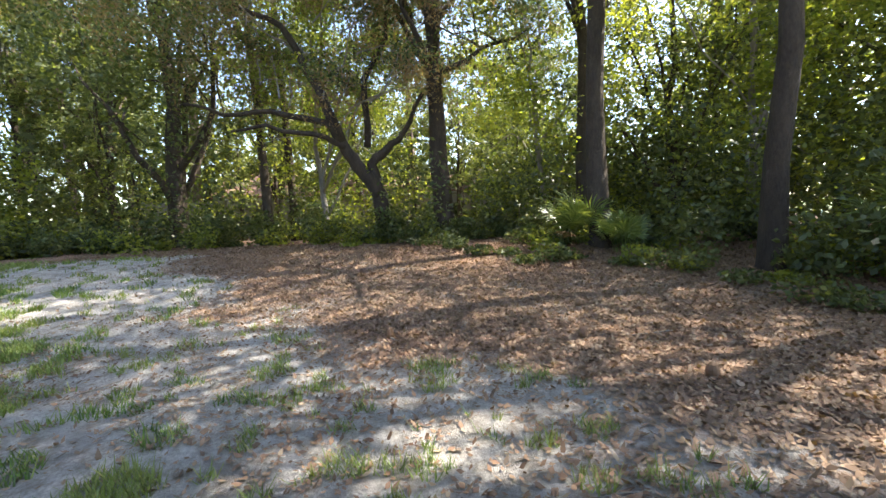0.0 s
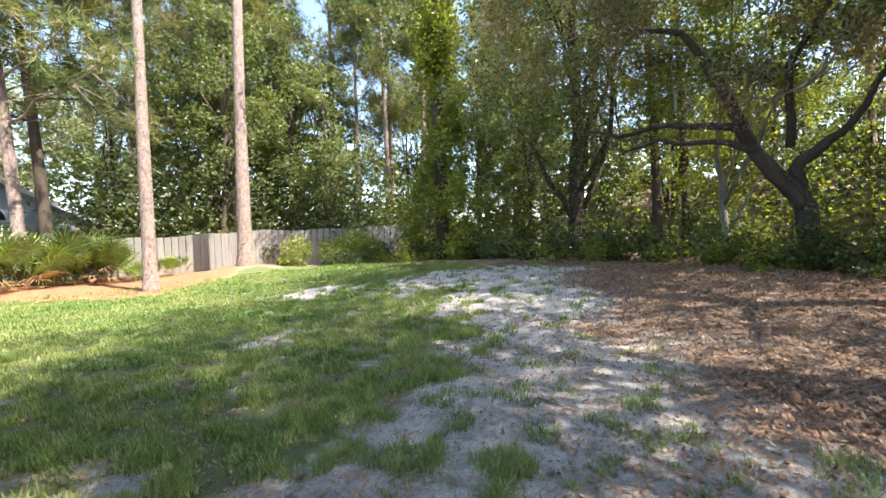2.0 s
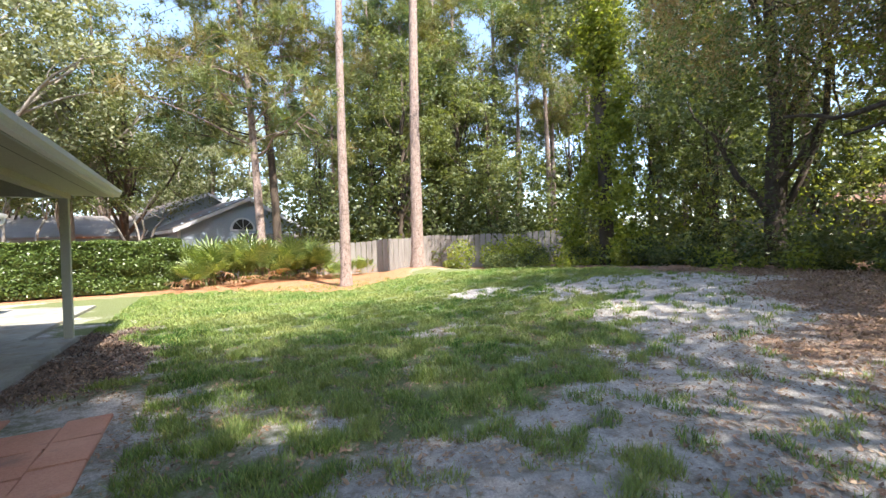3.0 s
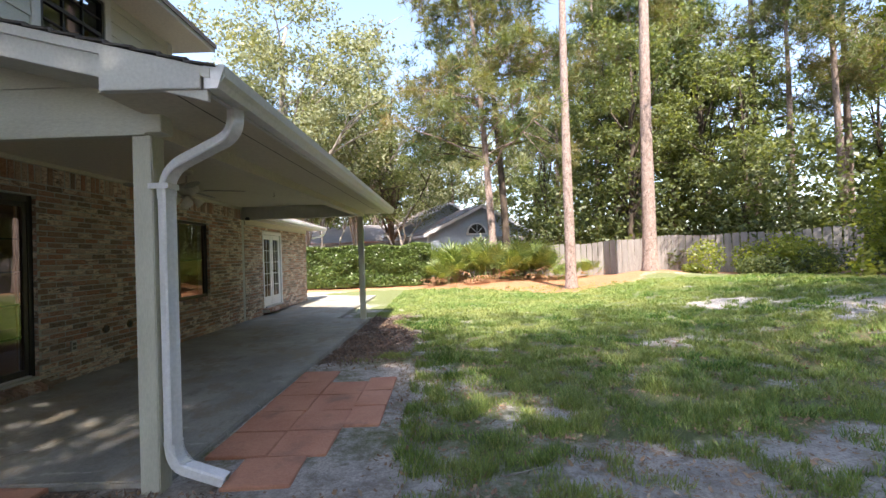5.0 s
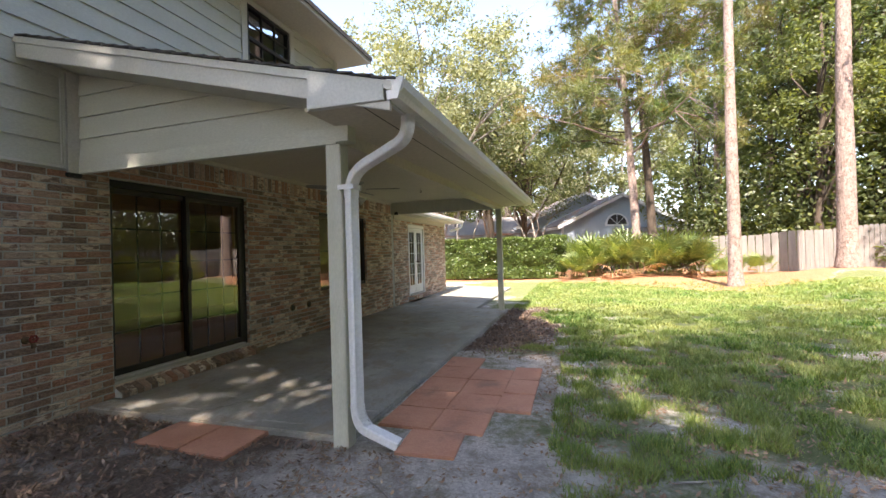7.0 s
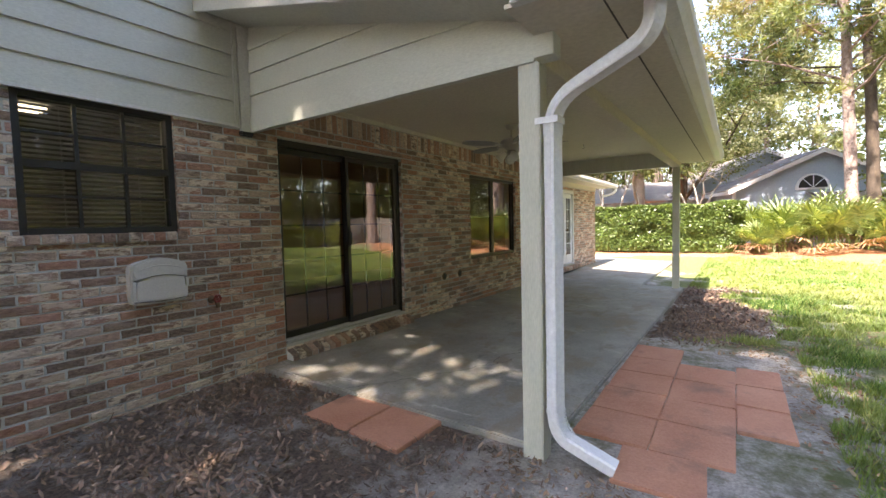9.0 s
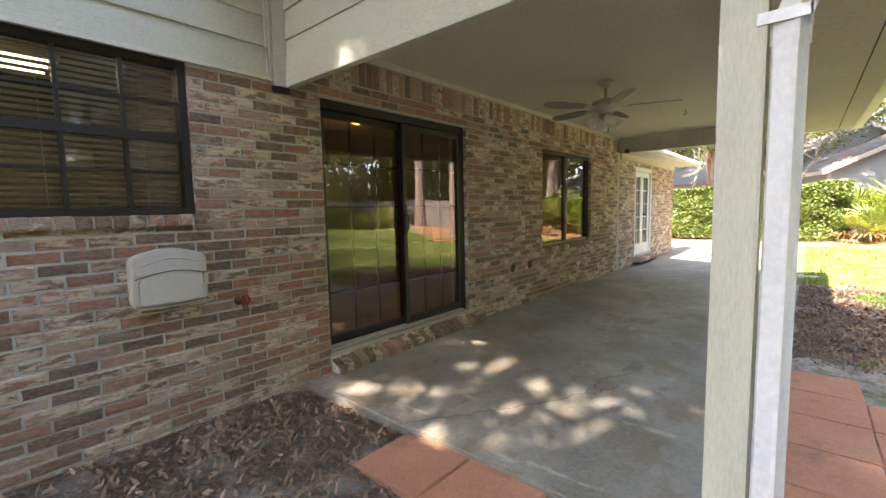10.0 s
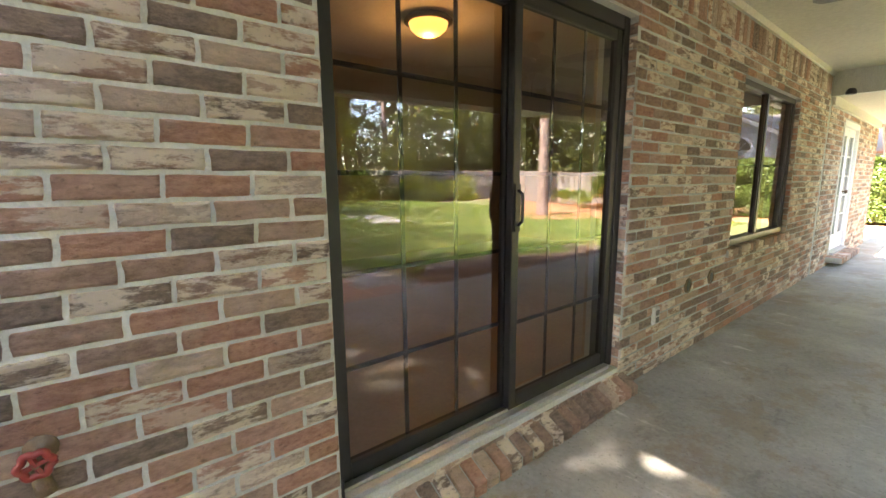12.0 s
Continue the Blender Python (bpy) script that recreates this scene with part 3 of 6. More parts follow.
z = 2.245
while z < UP_TOP - 0.05:
    top = min(0.205, UP_TOP - z)
    spans = [(WALL_Y0, UP_Y1 - 0.1)]
    if z + top > UPWIN[0][2] - 0.08 and z < UPWIN[0][3] + 0.08:
        spans = [(WALL_Y0, UPWIN[0][0] - 0.09), (UPWIN[0][1] + 0.09, UP_Y1 - 0.1)]
    for a, b in spans:
        if z < 2.6:
            b = min(b, -0.395)
        part("siding_board", lap_board(a, b, z, top), M_SIDING, upper)
    z += 0.2
part("corner_trim", Geo().box(0.0, 0.03, UP_Y1 - 0.1, UP_Y1 + 0.02, 2.9, UP_TOP), M_TRIM, upper, bevel=0.003)
part("drip_cap", Geo().box(0.0, 0.03, WALL_Y0, -0.395, 2.222, 2.246), M_TRIM, upper)


def double_hung(name, y0, y1, z0, z1, x, cols, rows, label, glass, mid=True, frame_mat=None, fw=0.045):
    """A window with its frame, two sashes, muntins and panes, set at depth x in a wall that faces +x."""
    fm = frame_mat or M_BLACK
    w = thing(name, (x, (y0 + y1) / 2, z0), label, "window", "", "structure")
    part("window_frame", Geo().box(x - 0.06, x + 0.02, y0, y0 + fw, z0, z1).box(x - 0.06, x + 0.02, y1 - fw, y1, z0, z1).box(x - 0.06, x + 0.02, y0 + fw, y1 - fw, z1 - fw, z1)
         .box(x - 0.06, x + 0.03, y0 + fw, y1 - fw, z0, z0 + fw), fm, w, bevel=0.002)
    zm = (z0 + z1) / 2
    if mid:
        part("meeting_rail", Geo().box(x - 0.04, x + 0.012, y0 + fw, y1 - fw, zm - 0.025, zm + 0.025), fm, w, bevel=0.002)
    for k in range(1, cols):
        yy = y0 + fw + (y1 - y0 - 2 * fw) * k / cols
        part("muntin", Geo().box(x - 0.03, x + 0.004, yy - 0.011, yy + 0.011, z0 + fw, z1 - fw), fm, w)
    for a, b in ((z0 + fw, zm), (zm, z1 - fw)) if mid else ((z0 + fw, z1 - fw),):
        for k in range(1, rows):
            zz = a + (b - a) * k / rows
            part("muntin", Geo().box(x - 0.031, x + 0.003, y0 + fw, y1 - fw, zz - 0.009, zz + 0.009), fm, w)
    p = part("pane", Geo().sheet(x - 0.02, y0 + fw, y1 - fw, z0 + fw, z1 - fw), glass, w)
    p.visible_shadow = False
    return w


double_hung("window_1", -1.86, -0.93, 1.31, 2.235, -0.05, 3, 2, "black double-hung window with blinds behind its grid", M_GLASS_W)
double_hung("window_3", 1.93, 2.89, 4.07, 5.03, 0.0, 3, 2, "dark upstairs window with a black grid", M_GLASS_W)
up_trim = part("window_trim", Geo().box(0.0, 0.035, 1.82, 1.93, 4.0, 5.1).box(0.0, 0.035, 2.89, 3.0, 4.0, 5.1).box(0.0, 0.035, 1.93, 2.89, 5.03, 5.1).box(0.0, 0.045, 1.93, 2.89, 4.0, 4.07), M_TRIM, upper, bevel=0.003)
solid("upstairs_room", Geo().box(-2.5, -2.45, 0.5, 3.9, 2.7, 5.2).box(-2.45, -0.24, 0.45, 0.5, 2.7, 5.2).box(-2.45, -0.24, 3.9, 3.94, 2.7, 5.2).box(-2.45, -0.24, 0.5, 3.9, 2.66, 2.7), M_TAN, "dim upstairs room", "room")

# blinds
blind = thing("window_blind", (-0.13, -1.4, 1.36), "closed horizontal slat blind behind the window", "blind")
for k in range(25):
    zz = 1.36 + k * 0.0335
    part("slat", Geo().prism([(-0.150, -1.8, zz), (-0.148, -1.8, zz - 0.003), (-0.120, -1.8, zz + 0.008), (-0.122, -1.8, zz + 0.011)], (0, 0.82, 0)), M_BLIND, blind)
for yy in (-1.6, -1.15):
    part("cord", Geo().tube([(-0.12, yy, 1.36), (-0.12, yy, 2.19)], 0.002, 5), M_BLIND, blind)
part("head_rail", Geo().box(-0.16, -0.12, -1.81, -0.97, 2.19, 2.22), M_BLIND, blind)

# window 2: horizontal slider with two lights
w2 = thing("window_2", (-0.07, 4.4, 0.74), "black framed sliding window reflecting the yard", "window", "", "structure")
X2 = -0.08
part("window_frame", Geo().box(X2 - 0.05, X2 + 0.03, 3.5, 3.55, 0.74, 2.17).box(X2 - 0.05, X2 + 0.03, 5.25, 5.3, 0.74, 2.17).box(X2 - 0.05, X2 + 0.03, 3.55, 5.25, 2.12, 2.17)
     .box(X2 - 0.05, X2 + 0.04, 3.55, 5.25, 0.74, 0.80), M_BLACK, w2, bevel=0.002)
part("mullion", Geo().box(X2 - 0.03, X2 + 0.02, 4.37, 4.43, 0.80, 2.12), M_BLACK, w2, bevel=0.002)
for a, b in ((3.55, 4.37), (4.43, 5.25)):
    pane = part("pane", Geo().sheet(X2 - 0.008, a, b, 0.80, 2.12), M_GLASS, w2)
    pane.visible_shadow = False
    part("muntin", Geo().box(X2 - 0.024, X2 - 0.012, a, b, 1.45, 1.47), M_BLACK, w2)
    part("sash", Geo().box(X2 - 0.025, X2 + 0.012, a, a + 0.025, 0.80, 2.12).box(X2 - 0.025, X2 + 0.012, b - 0.025, b, 0.80, 2.12), M_BLACK, w2)

w2.location = w2.location + Vector((0, 0.13, -0.02))

# sliding glass door
sd = thing("door_1", (-0.09, 0.93, 0.16), "black aluminium sliding glass door with a grid", "door", "", "structure")
X1 = -0.1
part("door_frame", Geo().box(X1 - 0.07, X1 + 0.05, 0.0, 0.035, 0.165, 2.2).box(X1 - 0.07, X1 + 0.05, 1.80, 1.86, 0.165, 2.2).box(X1 - 0.07, X1 + 0.05, 0.035, 1.80, 2.13, 2.2), M_BLACK, sd, bevel=0.003)
part("track", Geo().box(X1 - 0.07, X1 + 0.07, 0.035, 1.80, 0.165, 0.185).box(X1 + 0.028, X1 + 0.034, 0.035, 1.80, 0.185, 0.2).box(X1 - 0.02, X1 - 0.014, 0.035, 1.80, 0.185, 0.2), M_SILVER, sd, "bare aluminium track")


def door_leaf(y0, y1, x, cols, rows, handle):
    leaf = part("door_leaf", Geo().box(x - 0.02, x + 0.02, y0, y0 + 0.05, 0.19, 2.125).box(x - 0.02, x + 0.02, y1 - 0.05, y1, 0.19, 2.125).box(x - 0.02, x + 0.02, y0 + 0.05, y1 - 0.05, 2.07, 2.125)
                .box(x - 0.02, x + 0.02, y0 + 0.05, y1 - 0.05, 0.19, 0.26), M_BLACK, sd, bevel=0.003)
    pane = part("pane", Geo().sheet(x, y0 + 0.05, y1 - 0.05, 0.26, 2.07), M_GLASS, leaf)
    pane.visible_shadow = False
    for k in range(1, cols):
        yy = y0 + 0.05 + (y1 - y0 - 0.1) * k / cols
        part("muntin", Geo().box(x - 0.012, x - 0.005, yy - 0.009, yy + 0.009, 0.26, 2.07), M_BLACK, leaf)
    for k in range(1, rows):
        zz = 0.26 + 1.81 * k / rows
        part("muntin", Geo().box(x - 0.0125, x - 0.0055, y0 + 0.05, y1 - 0.05, zz - 0.009, zz + 0.009), M_BLACK, leaf)
    if handle:
        part("handle", Geo().box(x + 0.021, x + 0.03, y0 + 0.01, y0 + 0.045, 1.08, 1.3).tube([(x + 0.03, y0 + 0.03, 1.11), (x + 0.055, y0 + 0.03, 1.13), (x + 0.055, y0 + 0.03, 1.25), (x + 0.03, y0 + 0.03, 1.27)], 0.008, 8), M_BLACK, leaf, "black pull handle")
    return leaf


door_leaf(0.04, 0.97, X1 - 0.025, 3, 5, False)
door_leaf(0.92, 1.80, X1 + 0.02, 3, 5, True)

# french door
fd = thing("door_2", (-0.04, 8.55, 0.17), "white french door with glass lights", "door", "", "structure")
XF = -0.05
part("door_frame", Geo().box(XF - 0.06, XF + 0.06, 7.9, 7.97, 0.17, 2.14).box(XF - 0.06, XF + 0.06, 9.1, 9.17, 0.17, 2.14).box(XF - 0.06, XF + 0.06, 7.97, 9.1, 2.06, 2.14), M_WHITE, fd, bevel=0.004)
part("sill", Geo().box(XF - 0.06, XF + 0.1, 7.97, 9.1, 0.165, 0.195), M_SILVER, fd)
for a, b in ((7.975, 8.53), (8.54, 9.095)):
    leaf = part("door_leaf", Geo().box(XF - 0.02, XF + 0.02, a, a + 0.1, 0.2, 2.055).box(XF - 0.02, XF + 0.02, b - 0.1, b, 0.2, 2.055).box(XF - 0.02, XF + 0.02, a + 0.1, b - 0.1, 1.94, 2.055)
                .box(XF - 0.02, XF + 0.02, a + 0.1, b - 0.1, 0.2, 0.44), M_WHITE, fd, bevel=0.004)
    pane = part("pane", Geo().sheet(XF, a + 0.1, b - 0.1, 0.44, 1.94), M_GLASS_W, leaf)
    pane.visible_shadow = False
    for k in range(1, 5):
        part("muntin", Geo().box(XF - 0.01, XF + 0.01, a + 0.1, b - 0.1, 0.43 + 0.3 * k, 0.45 + 0.3 * k), M_WHITE, leaf)
    part("muntin", Geo().box(XF - 0.009, XF + 0.009, (a + b) / 2 - 0.01, (a + b) / 2 + 0.01, 0.44, 1.94), M_WHITE, leaf)
part("door_knob", Geo().lathe([(0.012, 0.02), (0.012, 0.05), (0.028, 0.055), (0.028, 0.085), (0.0, 0.09)], (XF, 8.59, 1.1), 12, 'x'), M_RUST, fd, "brass knob")
solid("hall_room", Geo().box(-2.0, -1.95, 7.25, 9.95, 0.0, 2.56).box(-1.95, -0.26, 7.2, 7.25, 0.0, 2.56).box(-1.95, -0.26, 9.95, 10, 0.0, 2.56).box(-1.95, -0.26, 7.25, 9.95, 0.0, 0.14).box(-1.95, -0.26, 7.25, 9.95, 2.5, 2.56), M_TAN, "dim hall behind the french door", "room")

# ---- porch ----
solid("ceiling", Geo().add([(0.0, -0.22, 2.60), (2.62, -0.22, 2.60), (2.62, 6.80, 2.62), (0.0, 6.80, 2.62), (0.0, -0.22, 2.63), (2.62, -0.22, 2.63), (2.62, 6.80, 2.65), (0.0, 6.80, 2.65)],
                           [(0, 1, 2, 3), (7, 6, 5, 4), (0, 4, 5, 1), (1, 5, 6, 2), (2, 6, 7, 3), (3, 7, 4, 0)]), M_CEIL, "cream painted flat porch ceiling", "ceiling")
solid("trim", Geo().add([(0.0, -0.2, 2.55), (0.022, -0.2, 2.55), (0.022, 6.78, 2.57), (0.0, 6.78, 2.57), (0.0, -0.2, 2.598), (0.03, -0.2, 2.598), (0.03, 6.78, 2.618), (0.0, 6.78, 2.618)],
                        [(0, 3, 2, 1), (4, 5, 6, 7), (0, 1, 5, 4), (1, 2, 6, 5), (2, 3, 7, 6), (3, 0, 4, 7)]), M_CEIL, "cream ceiling trim along the brick", "trim")
PX0, PX1 = 2.655, 2.78
beam = thing("porch_beam", (2.8, 3.3, 2.2), "long painted wooden beam under the porch eave", "beam", "", "structure")
part("beam_face", Geo().add([(2.625, -0.2, 2.2), (2.78, -0.2, 2.2), (2.80, 6.9, 2.32), (2.645, 6.9, 2.32), (2.625, -0.2, 2.62), (2.78, -0.2, 2.62), (2.80, 6.9, 2.68), (2.645, 6.9, 2.68)],
                            [(0, 3, 2, 1), (4, 5, 6, 7), (0, 1, 5, 4), (1, 2, 6, 5), (2, 3, 7, 6), (3, 0, 4, 7)]), M_CEIL, beam, bevel=0.004)
cross = thing("porch_beam", (1.4, 6.85, 2.4), "dark painted cross beam at the far end of the porch", "beam", "", "structure")
part("beam_face", Geo().box(0.0, 2.64, 6.79, 6.91, 2.33, 2.66), M_POST, cross, bevel=0.004)


def post(y0, y1, z0, z1, x0=PX0, x1=PX1):
    p = thing("porch_post", ((x0 + x1) / 2, (y0 + y1) / 2, z0), "square painted wooden porch post with scuffed paint", "post", "porch posts")
    part("shaft", Geo().box(x0, x1, y0, y1, z0, z1), M_POST, p, bevel=0.006)
    return p


post(-0.29, -0.165, -0.12, 2.2)
post(6.77, 6.89, -0.12, 2.32, 2.665, 2.785)

gable = thing("porch_gable", (1.4, -0.3, 2.2), "grey lap siding closing the porch roof's end", "siding", "", "structure")
SLOPE = (3.3 - 2.42) / 3.4


def roof_under(x):
    return 3.16 - SLOPE * x


part("backing", Geo().prism([(0.02, -0.24, 2.24), (2.77, -0.24, 2.24), (2.77, -0.24, roof_under(2.77)), (0.02, -0.24, roof_under(0.02))], (0, 0.02, 0)), M_MORTAR, gable)
z = 2.31
while z < 3.1:
    x1 = min(2.76, (3.16 - z) / SLOPE)
    x1b = max(0.1, min(2.76, (3.16 - z - 0.2) / SLOPE))
    if x1 > 0.15:
        part("siding_board", Geo().add([(0.05, -0.27, z), (x1, -0.27, z), (x1, -0.27 + 0.022, z), (0.05, -0.248, z), (0.05, -0.254, z + 0.203), (x1b, -0.254, z + 0.203), (x1b, -0.245, z + 0.203), (0.05, -0.245, z + 0.203)],
                                     [(0, 1, 5, 4), (3, 7, 6, 2), (0, 4, 7, 3), (1, 2, 6, 5), (0, 3, 2, 1), (4, 5, 6, 7)]), M_SIDING, gable)
    z += 0.2
part("bottom_board", Geo().box(0.03, 2.76, -0.275, -0.22, 2.19, 2.309), M_SIDING, gable, bevel=0.003)
part("end_block", Geo().box(2.77, 2.885, -0.32, -0.2, 2.19, 2.40), M_SIDING, gable, bevel=0.004)
part("corner_trim", Geo().box(0.024, 0.055, -0.36, -0.22, 2.19, 3.1), M_TRIM, gable, bevel=0.003)

gable.location = gable.location + Vector((0, -0.035, 0))

# roof over the porch
GY0, GY1, GX = -0.74, 7.05, 3.41
proof = thing("porch_roof", (1.7, 3, 2.4), "low shingled porch roof with painted soffit and fascia", "roof", "", "structure")
L0, L1 = 0.0, 0.10


def slab_roof(x0, x1, y0, y1, off, thick):
    """A sloped sheet under or on the porch roof."""
    v = []
    for yy, up in ((y0, L0), (y1, L1)):
        for xx in (x0, x1):
            zz = 3.30 - SLOPE * xx + up + off
            v += [(xx, yy, zz), (xx, yy, zz + thick)]
    return Geo().add(v, [(0, 1, 3, 2), (4, 6, 7, 5), (0, 4, 5, 1), (2, 3, 7, 6), (0, 2, 6, 4), (1, 5, 7, 3)])


part("deck", slab_roof(-0.0, GX - 0.04, GY0 + 0.02, GY1 - 0.02, -0.06, 0.03), M_TRIM, proof)
course = 0.14
nrow = int((GX + 0.03) / course)
for r in range(nrow):
    xa = GX + 0.03 - (r + 1) * course
    g = Geo()
    v = []
    for yy, up in ((GY0 - 0.03, L0), (GY1 + 0.03, L1)):
        for xx, lo in ((xa - 0.02, -0.026), (xa + course, -0.012)):
            zz = 3.30 - SLOPE * xx + up
            v += [(xx, yy, zz + lo), (xx, yy, zz + lo + 0.012)]
    g.add(v, [(0, 1, 3, 2), (4, 6, 7, 5), (0, 4, 5, 1), (2, 3, 7, 6), (0, 2, 6, 4), (1, 5, 7, 3)])
    part("shingle_course", g, M_SHINGLE, proof)
part("rake_board", Geo().prism([(0.0, GY0, 3.10), (GX - 0.02, GY0, 3.10 - SLOPE * (GX - 0.02)), (GX - 0.02, GY0, 3.265 - SLOPE * (GX - 0.02)), (0.0, GY0, 3.265)], (0, 0.03, 0)), M_TRIM, proof, bevel=0.003)
part("rake_cap", Geo().prism([(0.0, GY0 - 0.018, 3.22), (GX, GY0 - 0.018, 3.22 - SLOPE * GX), (GX, GY0 - 0.018, 3.275 - SLOPE * GX), (0.0, GY0 - 0.018, 3.275)], (0, 0.016, 0)), M_TRIM, proof, bevel=0.002)
part("tail_block", Geo().prism([(2.83, GY0 - 0.022, 2.29), (GX - 0.05, GY0 - 0.022, 2.285), (GX - 0.05, GY0 - 0.022, 2.38), (2.83, GY0 - 0.022, 2.52)], (0, 0.05, 0)), M_TRIM, proof, bevel=0.003)
part("soffit_rake", Geo().prism([(0.02, GY0 + 0.03, 3.13), (2.79, GY0 + 0.03, 3.13 - SLOPE * 2.79), (2.79, GY0 + 0.03, 3.15 - SLOPE * 2.79), (0.02, GY0 + 0.03, 3.15)], (0, 0.44, 0)), M_SIDING, proof)
part("soffit_eave", Geo().add([(2.78, GY0 + 0.03, 2.30), (GX - 0.06, GY0 + 0.03, 2.285), (GX - 0.06, GY1 - 0.02, 2.285 + L1), (2.78, GY1 - 0.02, 2.30 + L1), (2.78, GY0 + 0.03, 2.32), (GX - 0.06, GY0 + 0.03, 2.305), (GX - 0.06, GY1 - 0.02, 2.305 + L1), (2.78, GY1 - 0.02, 2.32 + L1)],
                              [(0, 3, 2, 1), (4, 5, 6, 7), (0, 1, 5, 4), (1, 2, 6, 5), (2, 3, 7, 6), (3, 0, 4, 7)]), M_CEIL, proof)
part("soffit_groove", Geo().add([(3.18, GY0 + 0.05, 2.286), (3.19, GY0 + 0.05, 2.286), (3.19, GY1 - 0.05, 2.286 + L1), (3.18, GY1 - 0.05, 2.286 + L1)], [(0, 3, 2, 1)]), M_CRACK, proof)
part("fascia", Geo().add([(GX - 0.06, GY0, 2.28), (GX - 0.035, GY0, 2.28), (GX - 0.035, GY1, 2.28 + L1), (GX - 0.06, GY1, 2.28 + L1), (GX - 0.06, GY0, 2.42), (GX - 0.035, GY0, 2.42), (GX - 0.035, GY1, 2.42 + L1), (GX - 0.06, GY1, 2.42 + L1)],
                         [(0, 3, 2, 1), (4, 5, 6, 7), (0, 1, 5, 4), (1, 2, 6, 5), (2, 3, 7, 6), (3, 0, 4, 7)]), M_TRIM, proof)
part("gable_end_far", Geo().prism([(0.02, GY1 - 0.06, 2.6), (2.9, GY1 - 0.06, 2.5), (2.9, GY1 - 0.06, roof_under(2.9) + L1), (0.02, GY1 - 0.06, roof_under(0.0) + L1)], (0, 0.03, 0)), M_SIDING, proof)

# gutter and downspout
gutter = thing("gutter", (GX, 3, 2.3), "grey metal gutter along the porch eave", "gutter")
prof = [(0.0, 0.0), (0.07, 0.0), (0.085, 0.035), (0.105, 0.06), (0.11, 0.115), (0.10, 0.115), (0.095, 0.065), (0.07, 0.012), (0.008, 0.012), (0.008, 0.115), (0.0, 0.115)]
gm = Geo()
n0 = len(prof)
gm.add([(GX - 0.034 + a, GY0, 2.29 + b) for a, b in prof] + [(GX - 0.034 + a, GY1 + 0.02, 2.29 + L1 + b) for a, b in prof],
       [(i, (i + 1) % n0, n0 + (i + 1) % n0, n0 + i) for i in range(n0)] + [tuple(range(n0))[::-1], tuple(range(n0, 2 * n0))])
part("trough", gm, M_GUTTER, gutter)
part("end_cap", Geo().prism([(GX - 0.034, GY0 - 0.012, 2.285), (GX + 0.036, GY0 - 0.012, 2.285), (GX + 0.08, GY0 - 0.012, 2.41), (GX - 0.034, GY0 - 0.012, 2.41)], (0, 0.01, 0)), M_METAL, gutter)


def rect_pipe(path, w, d, side):
    """A rectangular pipe with softened corners along a path; side is the direction of its width."""
    g = Geo()
    path = [Vector(p) for p in path]
    ring = 12
    for i, p in enumerate(path):
        t = (path[min(i + 1, len(path) - 1)] - path[max(i - 1, 0)]).normalized()
        u = Vector(side)
        u = (u - t * u.dot(t)).normalized()
        v = t.cross(u)
        for a, b in ((-1, -.7), (-.8, -1), (-.3, -.92), (.3, -.92), (.8, -1), (1, -.7), (1, .7), (.8, 1), (.3, .92), (-.3, .92), (-.8, 1), (-1, .7)):
            g.v.append(tuple(p + u * a * w / 2 + v * b * d / 2))
    for i in range(len(path) - 1):
        for k in range(ring):
            a, b = i * ring + k, i * ring + (k + 1) % ring
            g.f.append((a, b, b + ring, a + ring))
    return g


spout = thing("downspout", (2.93, -0.27, -0.05), "white ribbed metal downspout strapped to the porch post", "downspout")


def bend(a, b, c, n=6, ripple=0.0):
    a, b, c = Vector(a), Vector(b), Vector(c)
    return [a.lerp(b, s).lerp(b.lerp(c, s), s) for s in [i / n for i in range(n + 1)]]


SX, SY = 2.835, -0.235
top_path = [Vector((3.37, -0.40, 2.30))] + bend((3.37, -0.40, 2.25), (3.37, -0.40, 2.15), (3.28, -0.375, 2.115)) + bend((2.98, -0.28, 2.02), (SX + 0.005, SY, 1.97), (SX, SY, 1.84))
part("pipe", rect_pipe(top_path, 0.085, 0.065, (0.5, 0.85, 0)), M_METAL, spout, "offset elbow")
part("pipe", rect_pipe([(SX, SY, 1.80), (SX, SY, 0.22)], 0.09, 0.07, (0.35, 0.94, 0)), M_METAL, spout)
part("collar", rect_pipe([(SX, SY, 1.79), (SX, SY, 1.86)], 0.098, 0.078, (0.35, 0.94, 0)), M_METAL, spout)
part("elbow", rect_pipe(bend((SX, SY, 0.23), (SX, SY, 0.10), (SX + 0.075, SY + 0.005, 0.065)) + [Vector((3.16, -0.225, -0.025))], 0.094, 0.07, (0.1, 0.99, 0)), M_METAL, spout, "open outlet elbow")
for k in range(7):
    s = 0.235 - k * 0.019
    off = 0.0016 * k * k
    part("crimp", rect_pipe([(SX + off, SY, s), (SX + off + 0.001 * k, SY, s + 0.008)], 0.101, 0.078, (0.35, 0.94, 0)), M_METAL, spout)
part("strap", Geo().box(2.755, 2.885, -0.300, -0.292, 1.85, 1.885).box(2.88, 2.887, -0.300, -0.19, 1.85, 1.885), M_METAL, spout)

